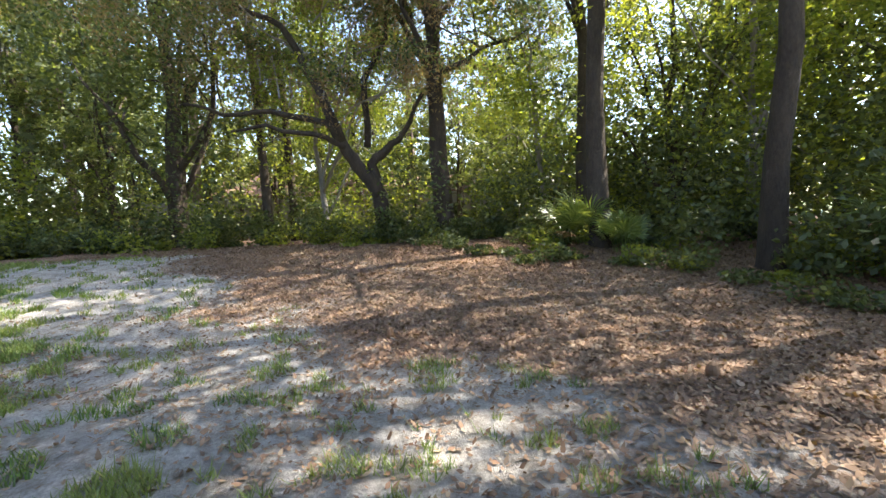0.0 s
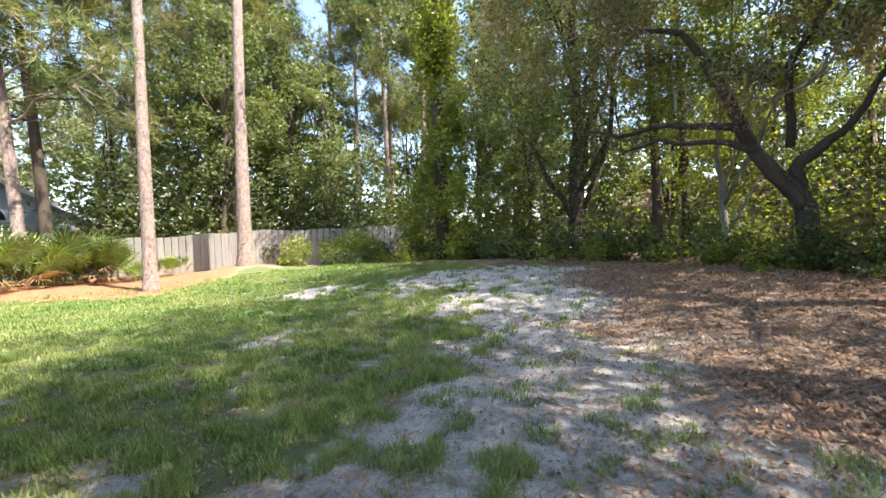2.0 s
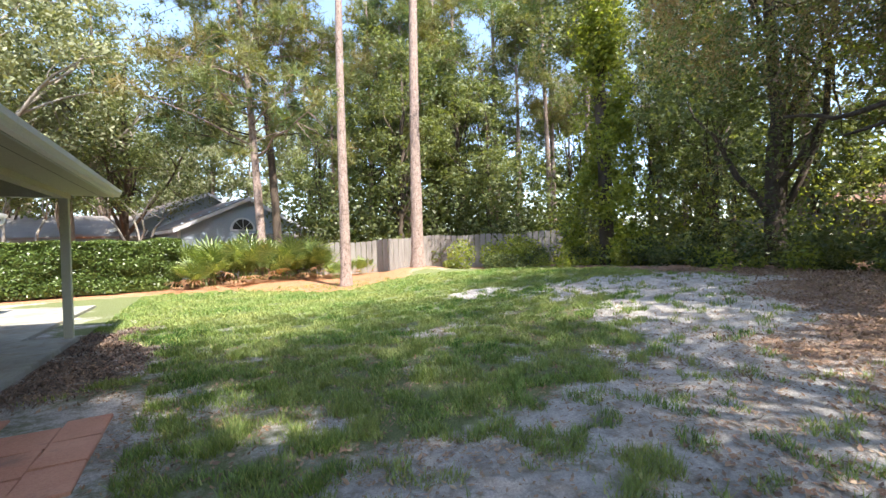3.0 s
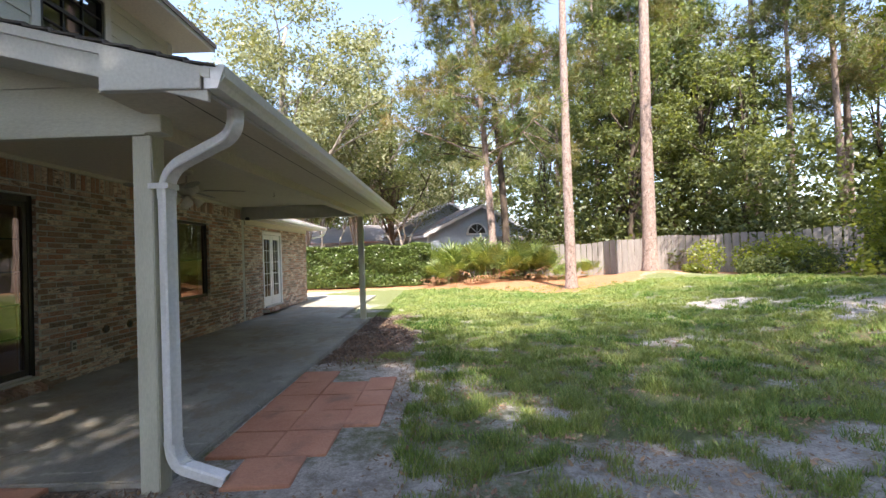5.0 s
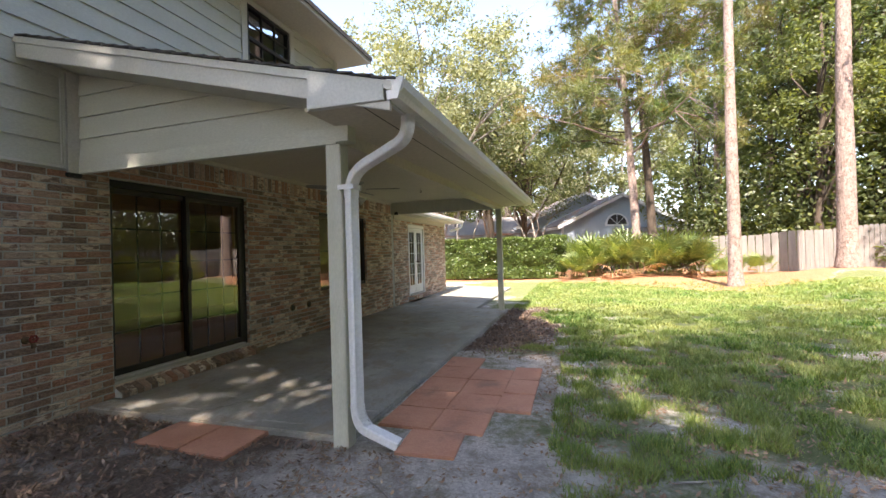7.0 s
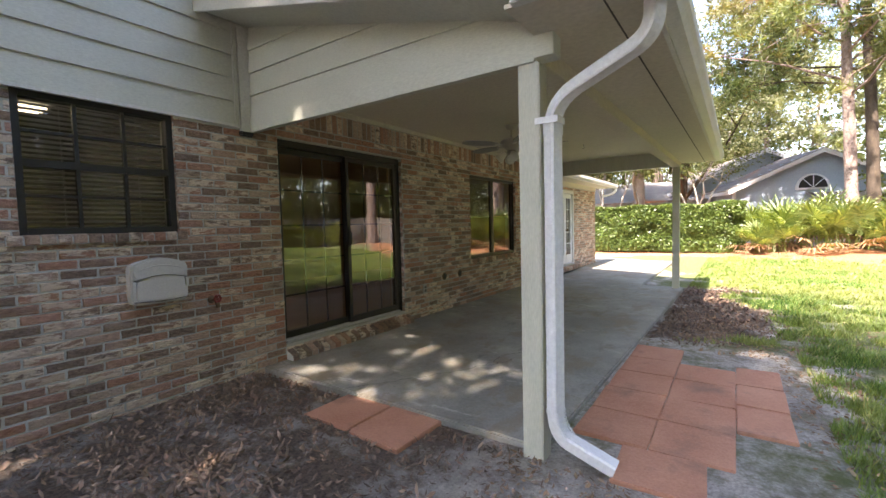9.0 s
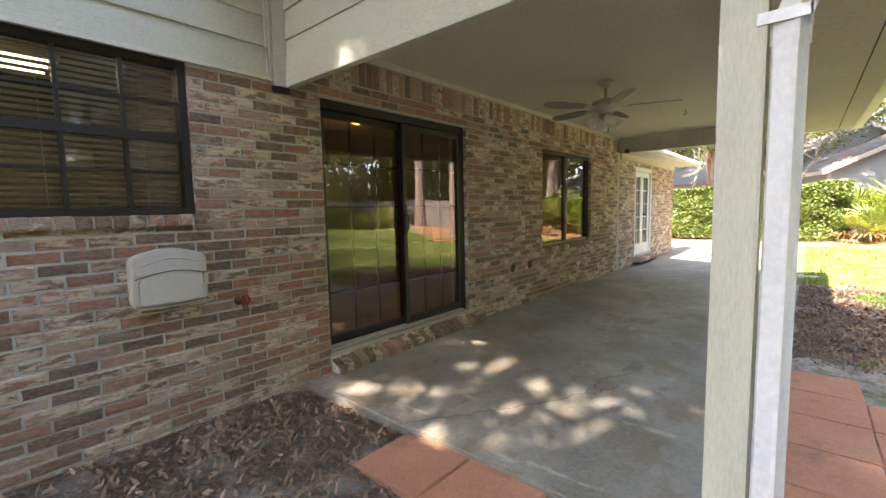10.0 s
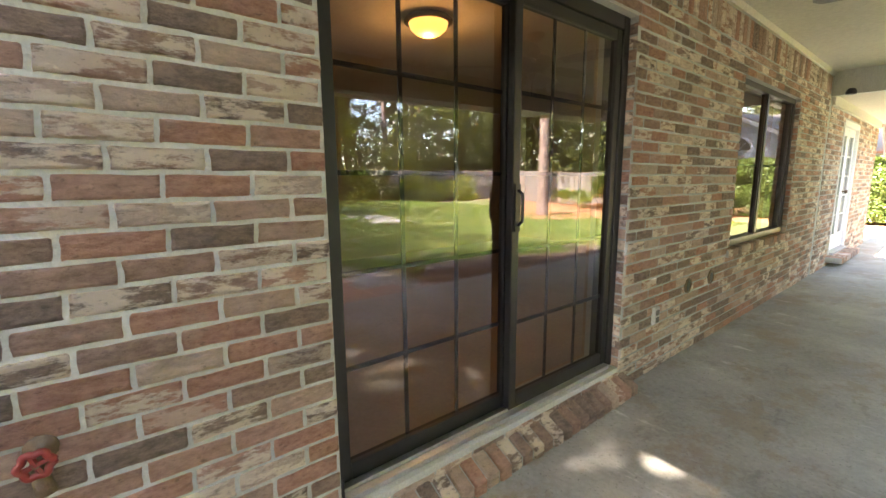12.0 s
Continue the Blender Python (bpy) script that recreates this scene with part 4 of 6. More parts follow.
# main roofs
low_roof = thing("low_roof", (-2, 8.6, 2.4), "low eave roof over the french door with a gutter", "roof", "", "structure")
part("deck", Geo().prism([(0.5, 7.12, 2.42), (-5.0, 7.12, 4.2), (-5.0, 7.12, 4.26), (0.5, 7.12, 2.48)], (0, 4.7, 0)), M_SHINGLE_FAR, low_roof)
part("soffit", Geo().box(0.0, 0.47, 6.92, 11.8, 2.36, 2.38), M_CEIL, low_roof)
part("fascia", Geo().box(0.47, 0.5, 6.92, 11.8, 2.34, 2.46), M_WHITE, low_roof)
part("frieze", Geo().box(0.0, 0.03, 6.92, 11.33, 2.24, 2.36), M_CEIL, low_roof)
low_gut = thing("gutter", (0.55, 9, 2.35), "white gutter with an end outlet over the french door", "gutter")
part("trough", Geo().box(0.502, 0.60, 6.95, 11.85, 2.36, 2.45), M_WHITE, low_gut, bevel=0.02)
part("outlet", rect_pipe([(0.55, 11.7, 2.37)] + bend((0.55, 11.7, 2.30), (0.55, 11.68, 2.2), (0.4, 11.55, 2.14)) + [Vector((0.2, 11.4, 2.08))], 0.08, 0.06, (0, 1, 0)), M_WHITE, low_gut)
solid("low_gable", Geo().prism([(-0.0, WALL_Y1 - 0.1, 2.62), (-9.0, WALL_Y1 - 0.1, 2.62), (-5.0, WALL_Y1 - 0.1, 4.2)], (0, 0.1, 0)), M_SIDING, "plain gable of the single-storey part", "wall")
up_roof = thing("upper_roof", (-3, 0, 5.2), "upper storey roof with a cream soffit", "roof", "", "structure")
part("soffit", Geo().box(-0.22, 0.6, WALL_Y0 - 0.3, 4.65, 5.16, 5.19), M_CEIL, up_roof)
part("fascia", Geo().box(0.6, 0.63, WALL_Y0 - 0.3, 4.65, 5.15, 5.3), M_TRIM, up_roof)
part("deck", Geo().prism([(0.66, WALL_Y0 - 0.3, 5.28), (-4.6, WALL_Y0 - 0.3, 7.6), (-9.8, WALL_Y0 - 0.3, 5.3), (-9.8, WALL_Y0 - 0.3, 5.22), (-4.6, WALL_Y0 - 0.3, 7.5), (0.66, WALL_Y0 - 0.3, 5.2)], (0, 11.04, 0)), M_SHINGLE, up_roof)
part("gable_wall", Geo().prism([(-0.02, UP_Y1 - 0.2, 5.19), (-9.2, UP_Y1 - 0.2, 5.19), (-4.6, UP_Y1 - 0.2, 7.45)], (0, 0.18, 0)).prism([(-0.02, WALL_Y0, 5.19), (-9.2, WALL_Y0, 5.19), (-4.6, WALL_Y0, 7.45)], (0, 0.18, 0)), M_SIDING, up_roof)
main_roof = thing("main_roof", (-3, 5, 3.3), "shingled roof behind the porch roof", "roof", "", "structure")
part("deck", Geo().prism([(0.0, UP_Y1, 3.25), (-5.0, UP_Y1, 4.6), (-9.3, UP_Y1, 3.2), (-9.3, UP_Y1, 3.26), (-5.0, UP_Y1, 4.66), (0.0, UP_Y1, 3.31)], (0, 3.0, 0)), M_SHINGLE, main_roof)

# ---- plants ----


def leaf_quads(centers, length, width, r, droop=0.0):
    """A folded four-point leaf at each centre, turned at random."""
    n = len(centers)
    u = r.normal(size=(n, 3))
    u[:, 2] = u[:, 2] * 0.7 - droop
    u /= np.linalg.norm(u, axis=1, keepdims=True)
    w = r.normal(size=(n, 3))
    v = np.cross(u, w)
    v /= np.linalg.norm(v, axis=1, keepdims=True)
    k = np.cross(u, v)
    s = r.uniform(0.6, 1.3, (n, 1))
    a, b = u * s * length / 2, v * s * width / 2
    verts = np.stack([centers - a, centers + b + k * s * width * 0.15, centers + a, centers - b + k * s * width * 0.15], 1).reshape(-1, 3)
    return verts, np.arange(4 * n).reshape(n, 4)


def clump_points(clumps, radius, n, r, flat=0.7):
    """n points gathered round the clumps' centres."""
    idx = r.integers(0, len(clumps), n)
    p = r.normal(size=(n, 3))
    p /= np.linalg.norm(p, axis=1, keepdims=True)
    p *= (r.uniform(0.05, 1, (n, 1)) ** 0.6) * radius * r.uniform(0.6, 1.3, (len(clumps), 1))[idx]
    p[:, 2] *= flat
    return clumps[idx] + p


def limb(g, a, b, r0, r1, r, sag=0.12, n=6):
    a, b = Vector(a), Vector(b)
    length = (b - a).length
    mid = a.lerp(b, 0.5) + Vector((r.normal() * 0.1, r.normal() * 0.1, sag)) * length
    path = [a.lerp(mid, s).lerp(mid.lerp(b, s), s) + Vector(r.normal(size=3)) * 0.015 * length for s in [i / n for i in range(n + 1)]]
    path[0] = a
    g.tube(path, [r0 + (r1 - r0) * i / n for i in range(n + 1)], 7 if r0 > 0.04 else 4)
    return path


def broad_tree(name, label, h, spread, tr, base, n, leaf, mat, bark, lean=(0, 0), seed=1, clumps=70, limbs=9, clump_r=0.2, squash=1.0, extra=None, fork=0.18, apart=True):
    """A broadleaf tree at the origin: bent trunk, limbs and a crown of leaf clumps with gaps."""
    r = np.random.default_rng(seed)
    tree = thing(name, (0, 0, 0), label, "tree")
    g = Geo()
    top = Vector((lean[0], lean[1], h * 0.8))
    path = []
    for i in range(11):
        s = i / 10
        path.append(Vector((top.x * s ** 1.3, top.y * s ** 1.3, top.z * s)) + Vector((r.normal(), r.normal(), 0)) * 0.06 * (0.3 if i < 2 else 1) * h / 10)
    rad = [tr * (1.35 if i == 0 else 1 - 0.075 * i) for i in range(11)]
    path[0] = Vector((0, 0, -0.25))
    path.insert(1, Vector((0, 0, 0.12)))
    rad.insert(1, tr * 1.12)
    g.tube(path, rad, 12, 0.16)
    c = np.array([lean[0] * 0.8, lean[1] * 0.8, (h + base) / 2])
    rr = np.array([spread, spread, (h - base) / 2 * squash])
    d = r.normal(size=(clumps, 3))
    d /= np.linalg.norm(d, axis=1, keepdims=True)
    cl = c + d * rr * (r.uniform(0.12, 1, (clumps, 1)) ** 0.5)
    lg = Geo()
    for k in range(limbs):
        if apart:
            lg = Geo()
        e = cl[r.integers(0, clumps)]
        s = max(fork, np.clip((e[2] - 0.18 * h) / (h * 0.8), 0.18, 0.95) * r.uniform(0.7, 1.0))
        i = min(10, int(s * 11))
        p = limb(lg, path[i], e, rad[i] * 0.45, 0.02, r)
        for j in (3, 4):
            e2 = np.array(p[j]) + r.normal(size=3) * spread * 0.28
            limb(lg, p[j], e2, rad[i] * 0.2, 0.012, r, n=4)
        if apart:
            link("limb", lg.mesh("limb", smooth=True), bark, tree)
    link("trunk", g.mesh("trunk", smooth=True), bark, tree)
    if not apart:
        link("branchwork", lg.mesh("branchwork", smooth=True), bark, tree)["kind"] = "stuff"
    pts = clump_points(cl, spread * clump_r * 1.6, n, r)
    v, f = leaf_quads(pts, leaf, leaf * 0.5, r)
    crown = link("crown", fast_mesh("crown", v, f), mat, tree)
    if extra:
        mat2, n2, low, high = extra
        sel = cl[(cl[:, 2] > low) & (cl[:, 2] < high)]
        if len(sel):
            v, f = leaf_quads(clump_points(sel, spread * clump_r * 1.5, n2, r), leaf * 0.8, leaf * 0.3, r, 0.6)
            link("dry_foliage", fast_mesh("dry_foliage", v, f), mat2, tree, "dry brown twigs and moss")["kind"] = "stuff"
    return tree


def needle_tufts(centers, size, per, r):
    n = len(centers)
    c = np.repeat(centers, per, 0)
    d = r.normal(size=(n * per, 3))
    d[:, 2] += 0.25
    d /= np.linalg.norm(d, axis=1, keepdims=True)
    w = np.cross(d, r.normal(size=(n * per, 3)))
    w /= np.linalg.norm(w, axis=1, keepdims=True)
    ln = size * r.uniform(0.6, 1.1, (n * per, 1))
    v = np.stack([c - w * size * 0.035, c + w * size * 0.035, c + d * ln], 1).reshape(-1, 3)
    return v, np.arange(3 * n * per).reshape(-1, 3)


def pine_tree(label, h, tr, first, n_limbs, spread, seed, bark, lean=(0, 0), tufts=9, size=0.38, per=16, name="pine_tree"):
    """A tall pine at the origin: long bare trunk, limbs and needle tufts towards the top."""
    r = np.random.default_rng(seed)
    tree = thing(name, (0, 0, 0), label, "tree")
    path, rad = [], []
    for i in range(15):
        s = i / 14
        path.append(Vector((lean[0] * s + 0.07 * math.sin(5 * s + seed), lean[1] * s + 0.07 * math.cos(4 * s + seed), h * s)))
        rad.append(tr * (1 - 0.72 * s))
    path[0] = path[0] + Vector((0, 0, -0.3))
    rad[0] = tr * 1.5
    path.insert(1, Vector((path[0].x, path[0].y, 0.12)))
    rad.insert(1, tr * 1.22)
    path.insert(2, Vector((path[0].x, path[0].y, 0.5)))
    rad.insert(2, tr * 1.05)
    g = Geo().tube(path, rad, 18, 0.10)
    link("trunk", g.mesh("trunk", smooth=True), bark, tree)
    lg, tips = Geo(), []
    for k in range(n_limbs):
        zz = first + (h - first) * (k / max(1, n_limbs - 1)) ** 0.9
        s = zz / h
        a = r.uniform(0, 6.28)
        ln = spread * (1.1 - 0.6 * (zz - first) / max(0.1, h - first)) * r.uniform(0.6, 1.15)
        st = Vector((lean[0] * s + 0.07 * math.sin(5 * s + seed), lean[1] * s + 0.07 * math.cos(4 * s + seed), zz))
        en = st + Vector((math.cos(a) * ln, math.sin(a) * ln, ln * r.uniform(-0.1, 0.55)))
        p = limb(lg, st, en, tr * 0.28 * (1.2 - s), 0.015, r, 0.06)
        for j in (3, 4, 5):
            for _ in range(2):
                e2 = Vector(p[j]) + Vector(r.normal(size=3)) * ln * 0.22
                limb(lg, p[j], e2, 0.02, 0.008, r, n=3)
                tips.append(np.array(e2)[None] + r.normal(size=(tufts // 3, 3)) * 0.22)
        tips.append(np.array(p[-1])[None] + r.normal(size=(tufts, 3)) * np.array([0.4, 0.4, 0.25]))
    link("branchwork", lg.mesh("branchwork", smooth=True), bark, tree)["kind"] = "stuff"
    v, f = needle_tufts(np.concatenate(tips), size, per, r)
    link("needle_crown", fast_mesh("needle_crown", v, f), M_NEEDLE, tree)
    return tree


def gz(x, y):
    return float(ground_z(x, y))


def put(tree, x, y, turn=0.0, scale=1.0, z=None):
    tree.matrix_basis = pose(x, y, gz(x, y) if z is None else z, 0, 0, turn) @ Matrix.Scale(scale, 4)
    return tree


def copies(tree, spots):
    for x, y, turn, s in spots:
        c = copy_thing(tree, pose(x, y, gz(x, y), 0, 0, turn))
        c.scale = (s, s, s)


# the pines on the lawn
put(pine_tree("tall slender pine with pale flaking bark on the lawn", 23, 0.2, 12.5, 18, 3.2, 3, M_BARK_PINE, (0.35, 0.1)), 9.5, 13.6)
put(pine_tree("stout pine with reddish bark on a straw mound", 25, 0.29, 14, 18, 3.5, 4, M_BARK_PINE, (0.4, 0.1)), 13.65, 15.65)
put(pine_tree("leaning pine rising out of the palmettos", 17, 0.21, 5.5, 30, 4.8, 5, M_BARK_PINE, (-1.1, 0.2), 24, 0.55, 14), 7.3, 18.5)
put(pine_tree("dark pine with long bent limbs behind the palmettos", 18, 0.24, 6.5, 30, 4.8, 6, M_BARK_DARK, (-1.0, 0.2), 24, 0.55, 14), 8.36, 21.45)

# trees along the side of the yard, plus unseen ones added for shade
put(broad_tree("oak", "dark dense oak with drooping crown at the yard's edge", 14, 4.0, 0.3, 1.6, 30000, 0.15, M_OAK, M_BARK_DARK, (0.2, 0), 11, 150, 12), 19.93, 3.79)


def crooked_oak():
    """A twin-stemmed leaning oak with long level limbs and brown hanging foliage."""
    r = np.random.default_rng(33)
    t = thing("oak", (16.9, -3.05, gz(16.9, -3.05)), "crooked leaning oak with long bare limbs and brown hanging twigs", "tree")

    def bough(name, pts, r0, r1):
        pts = [Vector(q) for q in pts]
        path = []
        for a, b in zip(pts, pts[1:]):
            path += [a.lerp(b, s) + Vector(r.normal(size=3)) * 0.025 for s in (0, 0.33, 0.67)]
        path = path[:1] + path[1:] + [pts[-1]]
        n = len(path) - 1
        link(name, Geo().tube(path, [r0 + (r1 - r0) * i / n for i in range(n + 1)], 10, 0.2).mesh(name, smooth=True), M_BARK_DARK, t)

    bough("trunk", [(16.86, -3.1, 0.2), (16.88, -2.9, 1.7), (16.9, -2.33, 2.5), (16.85, -1.96, 3.15)], 0.24, 0.15)
    bough("limb", [(16.85, -1.96, 3.15), (16.69, -1.61, 3.6), (16.57, -0.3, 3.84), (16.35, 0.77, 3.74), (16.17, 1.6, 3.95)], 0.11, 0.03)
    bough("limb", [(16.8, -2.1, 3.0), (16.6, -1.3, 3.3), (16.4, -0.2, 3.45), (16.2, 0.6, 3.3)], 0.09, 0.03)
    bough("limb", [(16.85, -1.96, 3.15), (16.49, -1.57, 4.18), (16.47, -1.17, 5.05), (16.42, -0.72, 5.9), (16.25, 0.33, 6.3)], 0.15, 0.05)
    bough("limb", [(16.88, -2.9, 1.6), (16.95, -2.75, 2.5), (16.96, -3.16, 2.95), (16.92, -3.6, 3.3), (16.8, -4.2, 4.4)], 0.17, 0.05)
    bough("limb", [(16.95, -2.6, 3.0), (16.89, -2.67, 4.78), (16.85, -3.26, 5.81), (16.6, -3.4, 7.2)], 0.10, 0.03)
    for k in range(26):
        a = Vector((16.5 + r.normal() * 0.2, r.uniform(-3.6, 1.2), r.uniform(3.6, 6.2)))
        g = Geo()
        limb(g, a, a + Vector((r.normal() * 0.9, r.normal() * 1.1, r.uniform(0.2, 1.6))), 0.025, 0.006, r)
        link("branch", g.mesh("branch"), M_BARK_GREY, t)
    cl = np.stack([16.5 + r.normal(size=75) * 1.5, r.uniform(-5.0, 2.6, 75), 4.3 + 5.2 * r.uniform(0, 1, 75) ** 0.8], 1)
    v, f = leaf_quads(clump_points(cl, 0.75, 19000, r), 0.11, 0.055, r)
    link("crown", fast_mesh("crown", v, f), M_OAK, t)
    low = cl[cl[:, 2] < 7.6] - np.array([0.3, 0, 0.5])
    v, f = leaf_quads(clump_points(low, 0.8, 22000, r, 1.2), 0.10, 0.03, r, 0.8)
    link("dry_foliage", fast_mesh("dry_foliage", v, f), M_DRY, t, "brown hanging twigs and dead leaves")["kind"] = "stuff"
    t.location = t.location + Vector((0.03, 0.4, 0))


crooked_oak()
put(broad_tree("oak", "thick vine-hung oak trunk with grey-brown crown", 14, 4.0, 0.30, 3.6, 24000, 0.13, M_OAK, M_BARK_DARK, (0.1, 0.3), 13, 75, 12, extra=(M_DRY, 7000, 3.0, 9), fork=0.5), 16.77, -4.25)
put(pine_tree("slim dark pine at the yard's edge", 15, 0.15, 8.5, 12, 2.2, 14, M_BARK_DARK, (0.4, 0.6)), 19.24, 0.91)
put(pine_tree("slim dark pine in the shade", 14, 0.15, 8.5, 12, 2.0, 15, M_BARK_DARK, (0.2, 0.3)), 20.57, 0.39)
put(broad_tree("tree", "tall straight dark trunk with high green crown", 21, 4.8, 0.22, 5.0, 16000, 0.15, M_OAK, M_BARK_DARK, (0.1, 0.0), 16, 95, 12, fork=0.5), 13.41, -7.0)
# Crown takes the brightened leaf colour to suggest backlight.
put(broad_tree("tree", "tall thick dark trunk with leaves coloured as backlit", 21, 4.6, 0.18, 4.6, 18000, 0.125, M_OAK_L, M_BARK_DARK, (0.05, 0.0), 17, 90, 12, fork=0.5), 10.7, -8.36)
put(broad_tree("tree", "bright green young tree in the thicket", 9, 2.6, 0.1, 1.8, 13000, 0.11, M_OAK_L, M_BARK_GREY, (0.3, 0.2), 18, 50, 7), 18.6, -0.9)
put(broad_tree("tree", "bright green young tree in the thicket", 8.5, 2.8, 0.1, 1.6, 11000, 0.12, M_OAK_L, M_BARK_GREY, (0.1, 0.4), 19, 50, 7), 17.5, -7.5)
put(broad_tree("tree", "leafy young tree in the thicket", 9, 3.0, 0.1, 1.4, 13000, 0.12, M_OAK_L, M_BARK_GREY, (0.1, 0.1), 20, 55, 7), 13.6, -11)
# Next three stand out of view, added to break sunlight over yard and patio.
put(broad_tree("tree", "unseen leafy tree added to shade the yard", 22, 4.6, 0.26, 7.0, 11000, 0.2, M_OAK, M_BARK_DARK, (0, 0), 21, 80, 9, 0.15, fork=0.4), 8.6, -12.5)
put(broad_tree("tree", "unseen leafy tree added to shade the yard", 20, 4.6, 0.26, 7.0, 19000, 0.2, M_OAK, M_BARK_DARK, (0, 0), 22, 80, 9, 0.15, fork=0.4), 1.8, -11.5)
put(broad_tree("tree", "unseen leafy tree added to shade the yard", 23, 5.0, 0.28, 8.0, 13000, 0.2, M_OAK, M_BARK_DARK, (0, 0), 23, 85, 9, 0.15, fork=0.4), 6.4, -11.2)
put(broad_tree("tree", "tall leafy tree in the thicket", 12, 3.8, 0.15, 1.4, 14000, 0.15, M_OAK_L, M_BARK_DARK, (0, 0), 24, 70, 8), 12.2, -14)
put(broad_tree("tree", "tall leafy tree in the thicket", 12, 3.8, 0.15, 1.4, 14000, 0.15, M_OAK, M_BARK_DARK, (0, 0), 25, 70, 8), 16.8, -11.5)


put(broad_tree("tree", "tall dark tree with a high crown in the thicket", 21, 4.8, 0.2, 6.5, 10000, 0.19, M_OAK, M_BARK_DARK, (0, 0), 26, 85, 9, fork=0.45), 16.2, -8.2)
# Out of view too; added so its crown dapples the near slab.
put(broad_tree("tree", "unseen leafy tree added to shade the yard", 16, 4.0, 0.22, 6.5, 29000, 0.18, M_OAK, M_BARK_DARK, (0, 0), 27, 75, 9, 0.14, fork=0.45), 4.2, -8.4)


# Another unseen crown, added to thin the sun on slab and wall.
put(broad_tree("tree", "unseen leafy tree added to shade the yard", 16, 3.6, 0.22, 7.0, 26000, 0.17, M_OAK, M_BARK_DARK, (0, 0), 28, 75, 9, 0.15, fork=0.45), 2.2, -8.2)


def vine_tree():
    """A tall trunk wrapped in climbing vine from the ground up."""
    r = np.random.default_rng(31)
    t = thing("vine_clad_tree", (0, 0, 0), "tall tree trunk wrapped in bright climbing vine", "tree")
    link("trunk", Geo().tube([(0, 0, -0.2), (0.05, 0, 4), (-0.1, 0.1, 9), (0, 0, 15)], [0.3, 0.25, 0.2, 0.1], 12, 0.15).mesh("trunk", smooth=True), M_BARK_DARK, t)
    k = 130
    zz = 14.5 * r.uniform(0, 1, k) ** 1.15
    a = r.uniform(0, 6.28, k)
    out = (0.25 + 1.5 * np.exp(-zz / 2.2) + 0.35 * r.uniform(0, 1, k) + 0.5 * (r.uniform(0, 1, k) > 0.8))
    cl = np.stack([out * np.cos(a), out * np.sin(a), zz], 1)
    v, f = leaf_quads(clump_points(cl, 0.55, 24000, r, 1.5), 0.16, 0.1, r, 0.4)
    link("vine", fast_mesh("vine", v, f), M_OAK_L, t, "bright green hanging vine leaves")
    cl = np.stack([r.normal(size=26) * 1.6, r.normal(size=26) * 1.6, r.uniform(9, 15, 26)], 1)
    v, f = leaf_quads(clump_points(cl, 1.0, 8000, r), 0.16, 0.08, r)
    link("crown", fast_mesh("crown", v, f), M_OAK, t)
    return t


put(vine_tree(), 18.7, 9.0)

# woods behind the fence and thicket
wood_a = put(broad_tree("wood_tree", "tall leafy tree in the woods behind the fence", 15, 3.4, 0.2, 3.0, 7500, 0.21, M_FAR, M_BARK_DARK, (0.3, 0), 41, 60, 9, 0.15, apart=False), 15.5, 21.5)
wood_b = put(broad_tree("wood_tree", "dark leafy tree in the woods behind the fence", 12, 3.0, 0.16, 1.6, 7500, 0.2, M_FAR, M_BARK_DARK, (0, 0.3), 42, 60, 8, 0.16, apart=False), 19.8, 18.2)
wood_c = put(pine_tree("tall pine in the woods with tufted green crown", 19, 0.2, 8.5, 20, 2.8, 43, M_BARK_PINE, (0.4, 0.2), 15, 0.6, 12), 17.5, 23.5)
wood_d = put(broad_tree("wood_tree", "pale airy tree beyond the neighbouring roof", 13, 3.6, 0.16, 3.5, 6500, 0.28, M_WILLOW, M_BARK_GREY, (0.3, 0.2), 44, 75, 8, apart=False), 3.0, 41)
wr = np.random.default_rng(77)
spots = {0: [], 1: [], 2: [], 3: []}
for k in range(46):
    s = k / 45
    x, y = 9 + 22 * s, 27 - 18 * s
    off = wr.uniform(1.5, 16)
    x, y = x + 0.62 * off + wr.normal() * 1.0, y + 0.78 * off + wr.normal() * 1.0
    if x < 13.5 and y < 42:
        continue
    if 0.45 < s < 0.85 and k % 5 in (0, 3):
        continue
    spots[[0, 1, 2, 2, 2][k % 5] if 0.45 < s < 0.85 else [0, 1, 2, 0, 2][k % 5]].append((x, y, wr.uniform(0, 360), wr.uniform(0.85, 1.25)))
for k in range(14):
    spots[[0, 1, 1, 2][k % 4]].append((24 + wr.uniform(0, 10), 12 - k * 2.3 + wr.normal(), wr.uniform(0, 360), wr.uniform(0.8, 1.15)))
for k in range(7):
    spots[[0, 1][k % 2]].append((21 - k * 2.6 + wr.normal() * 0.5, -14 - wr.uniform(0, 4), wr.uniform(0, 360), wr.uniform(0.85, 1.1)))
for k in range(16):
    spots[[3, 0, 3, 2][k % 4]].append((-18 + k * 2.3 + wr.normal(), 43 + wr.uniform(0, 8), wr.uniform(0, 360), wr.uniform(1.0, 1.4)))
for k in range(11):
    spots[[1, 1, 0][k % 3]].append((22.6 + wr.uniform(0, 3.5), 9 - k * 1.9 + wr.normal() * 0.4, wr.uniform(0, 360), wr.uniform(0.42, 0.6)))
spots[0] += [(-5.5, 33, 20, 0.95), (-1.5, 37, 140, 1.0), (-10, 30, 240, 1.0)]
copies(wood_a, spots[0])
copies(wood_b, spots[1])
copies(wood_c, spots[2])
copies(wood_d, spots[3])

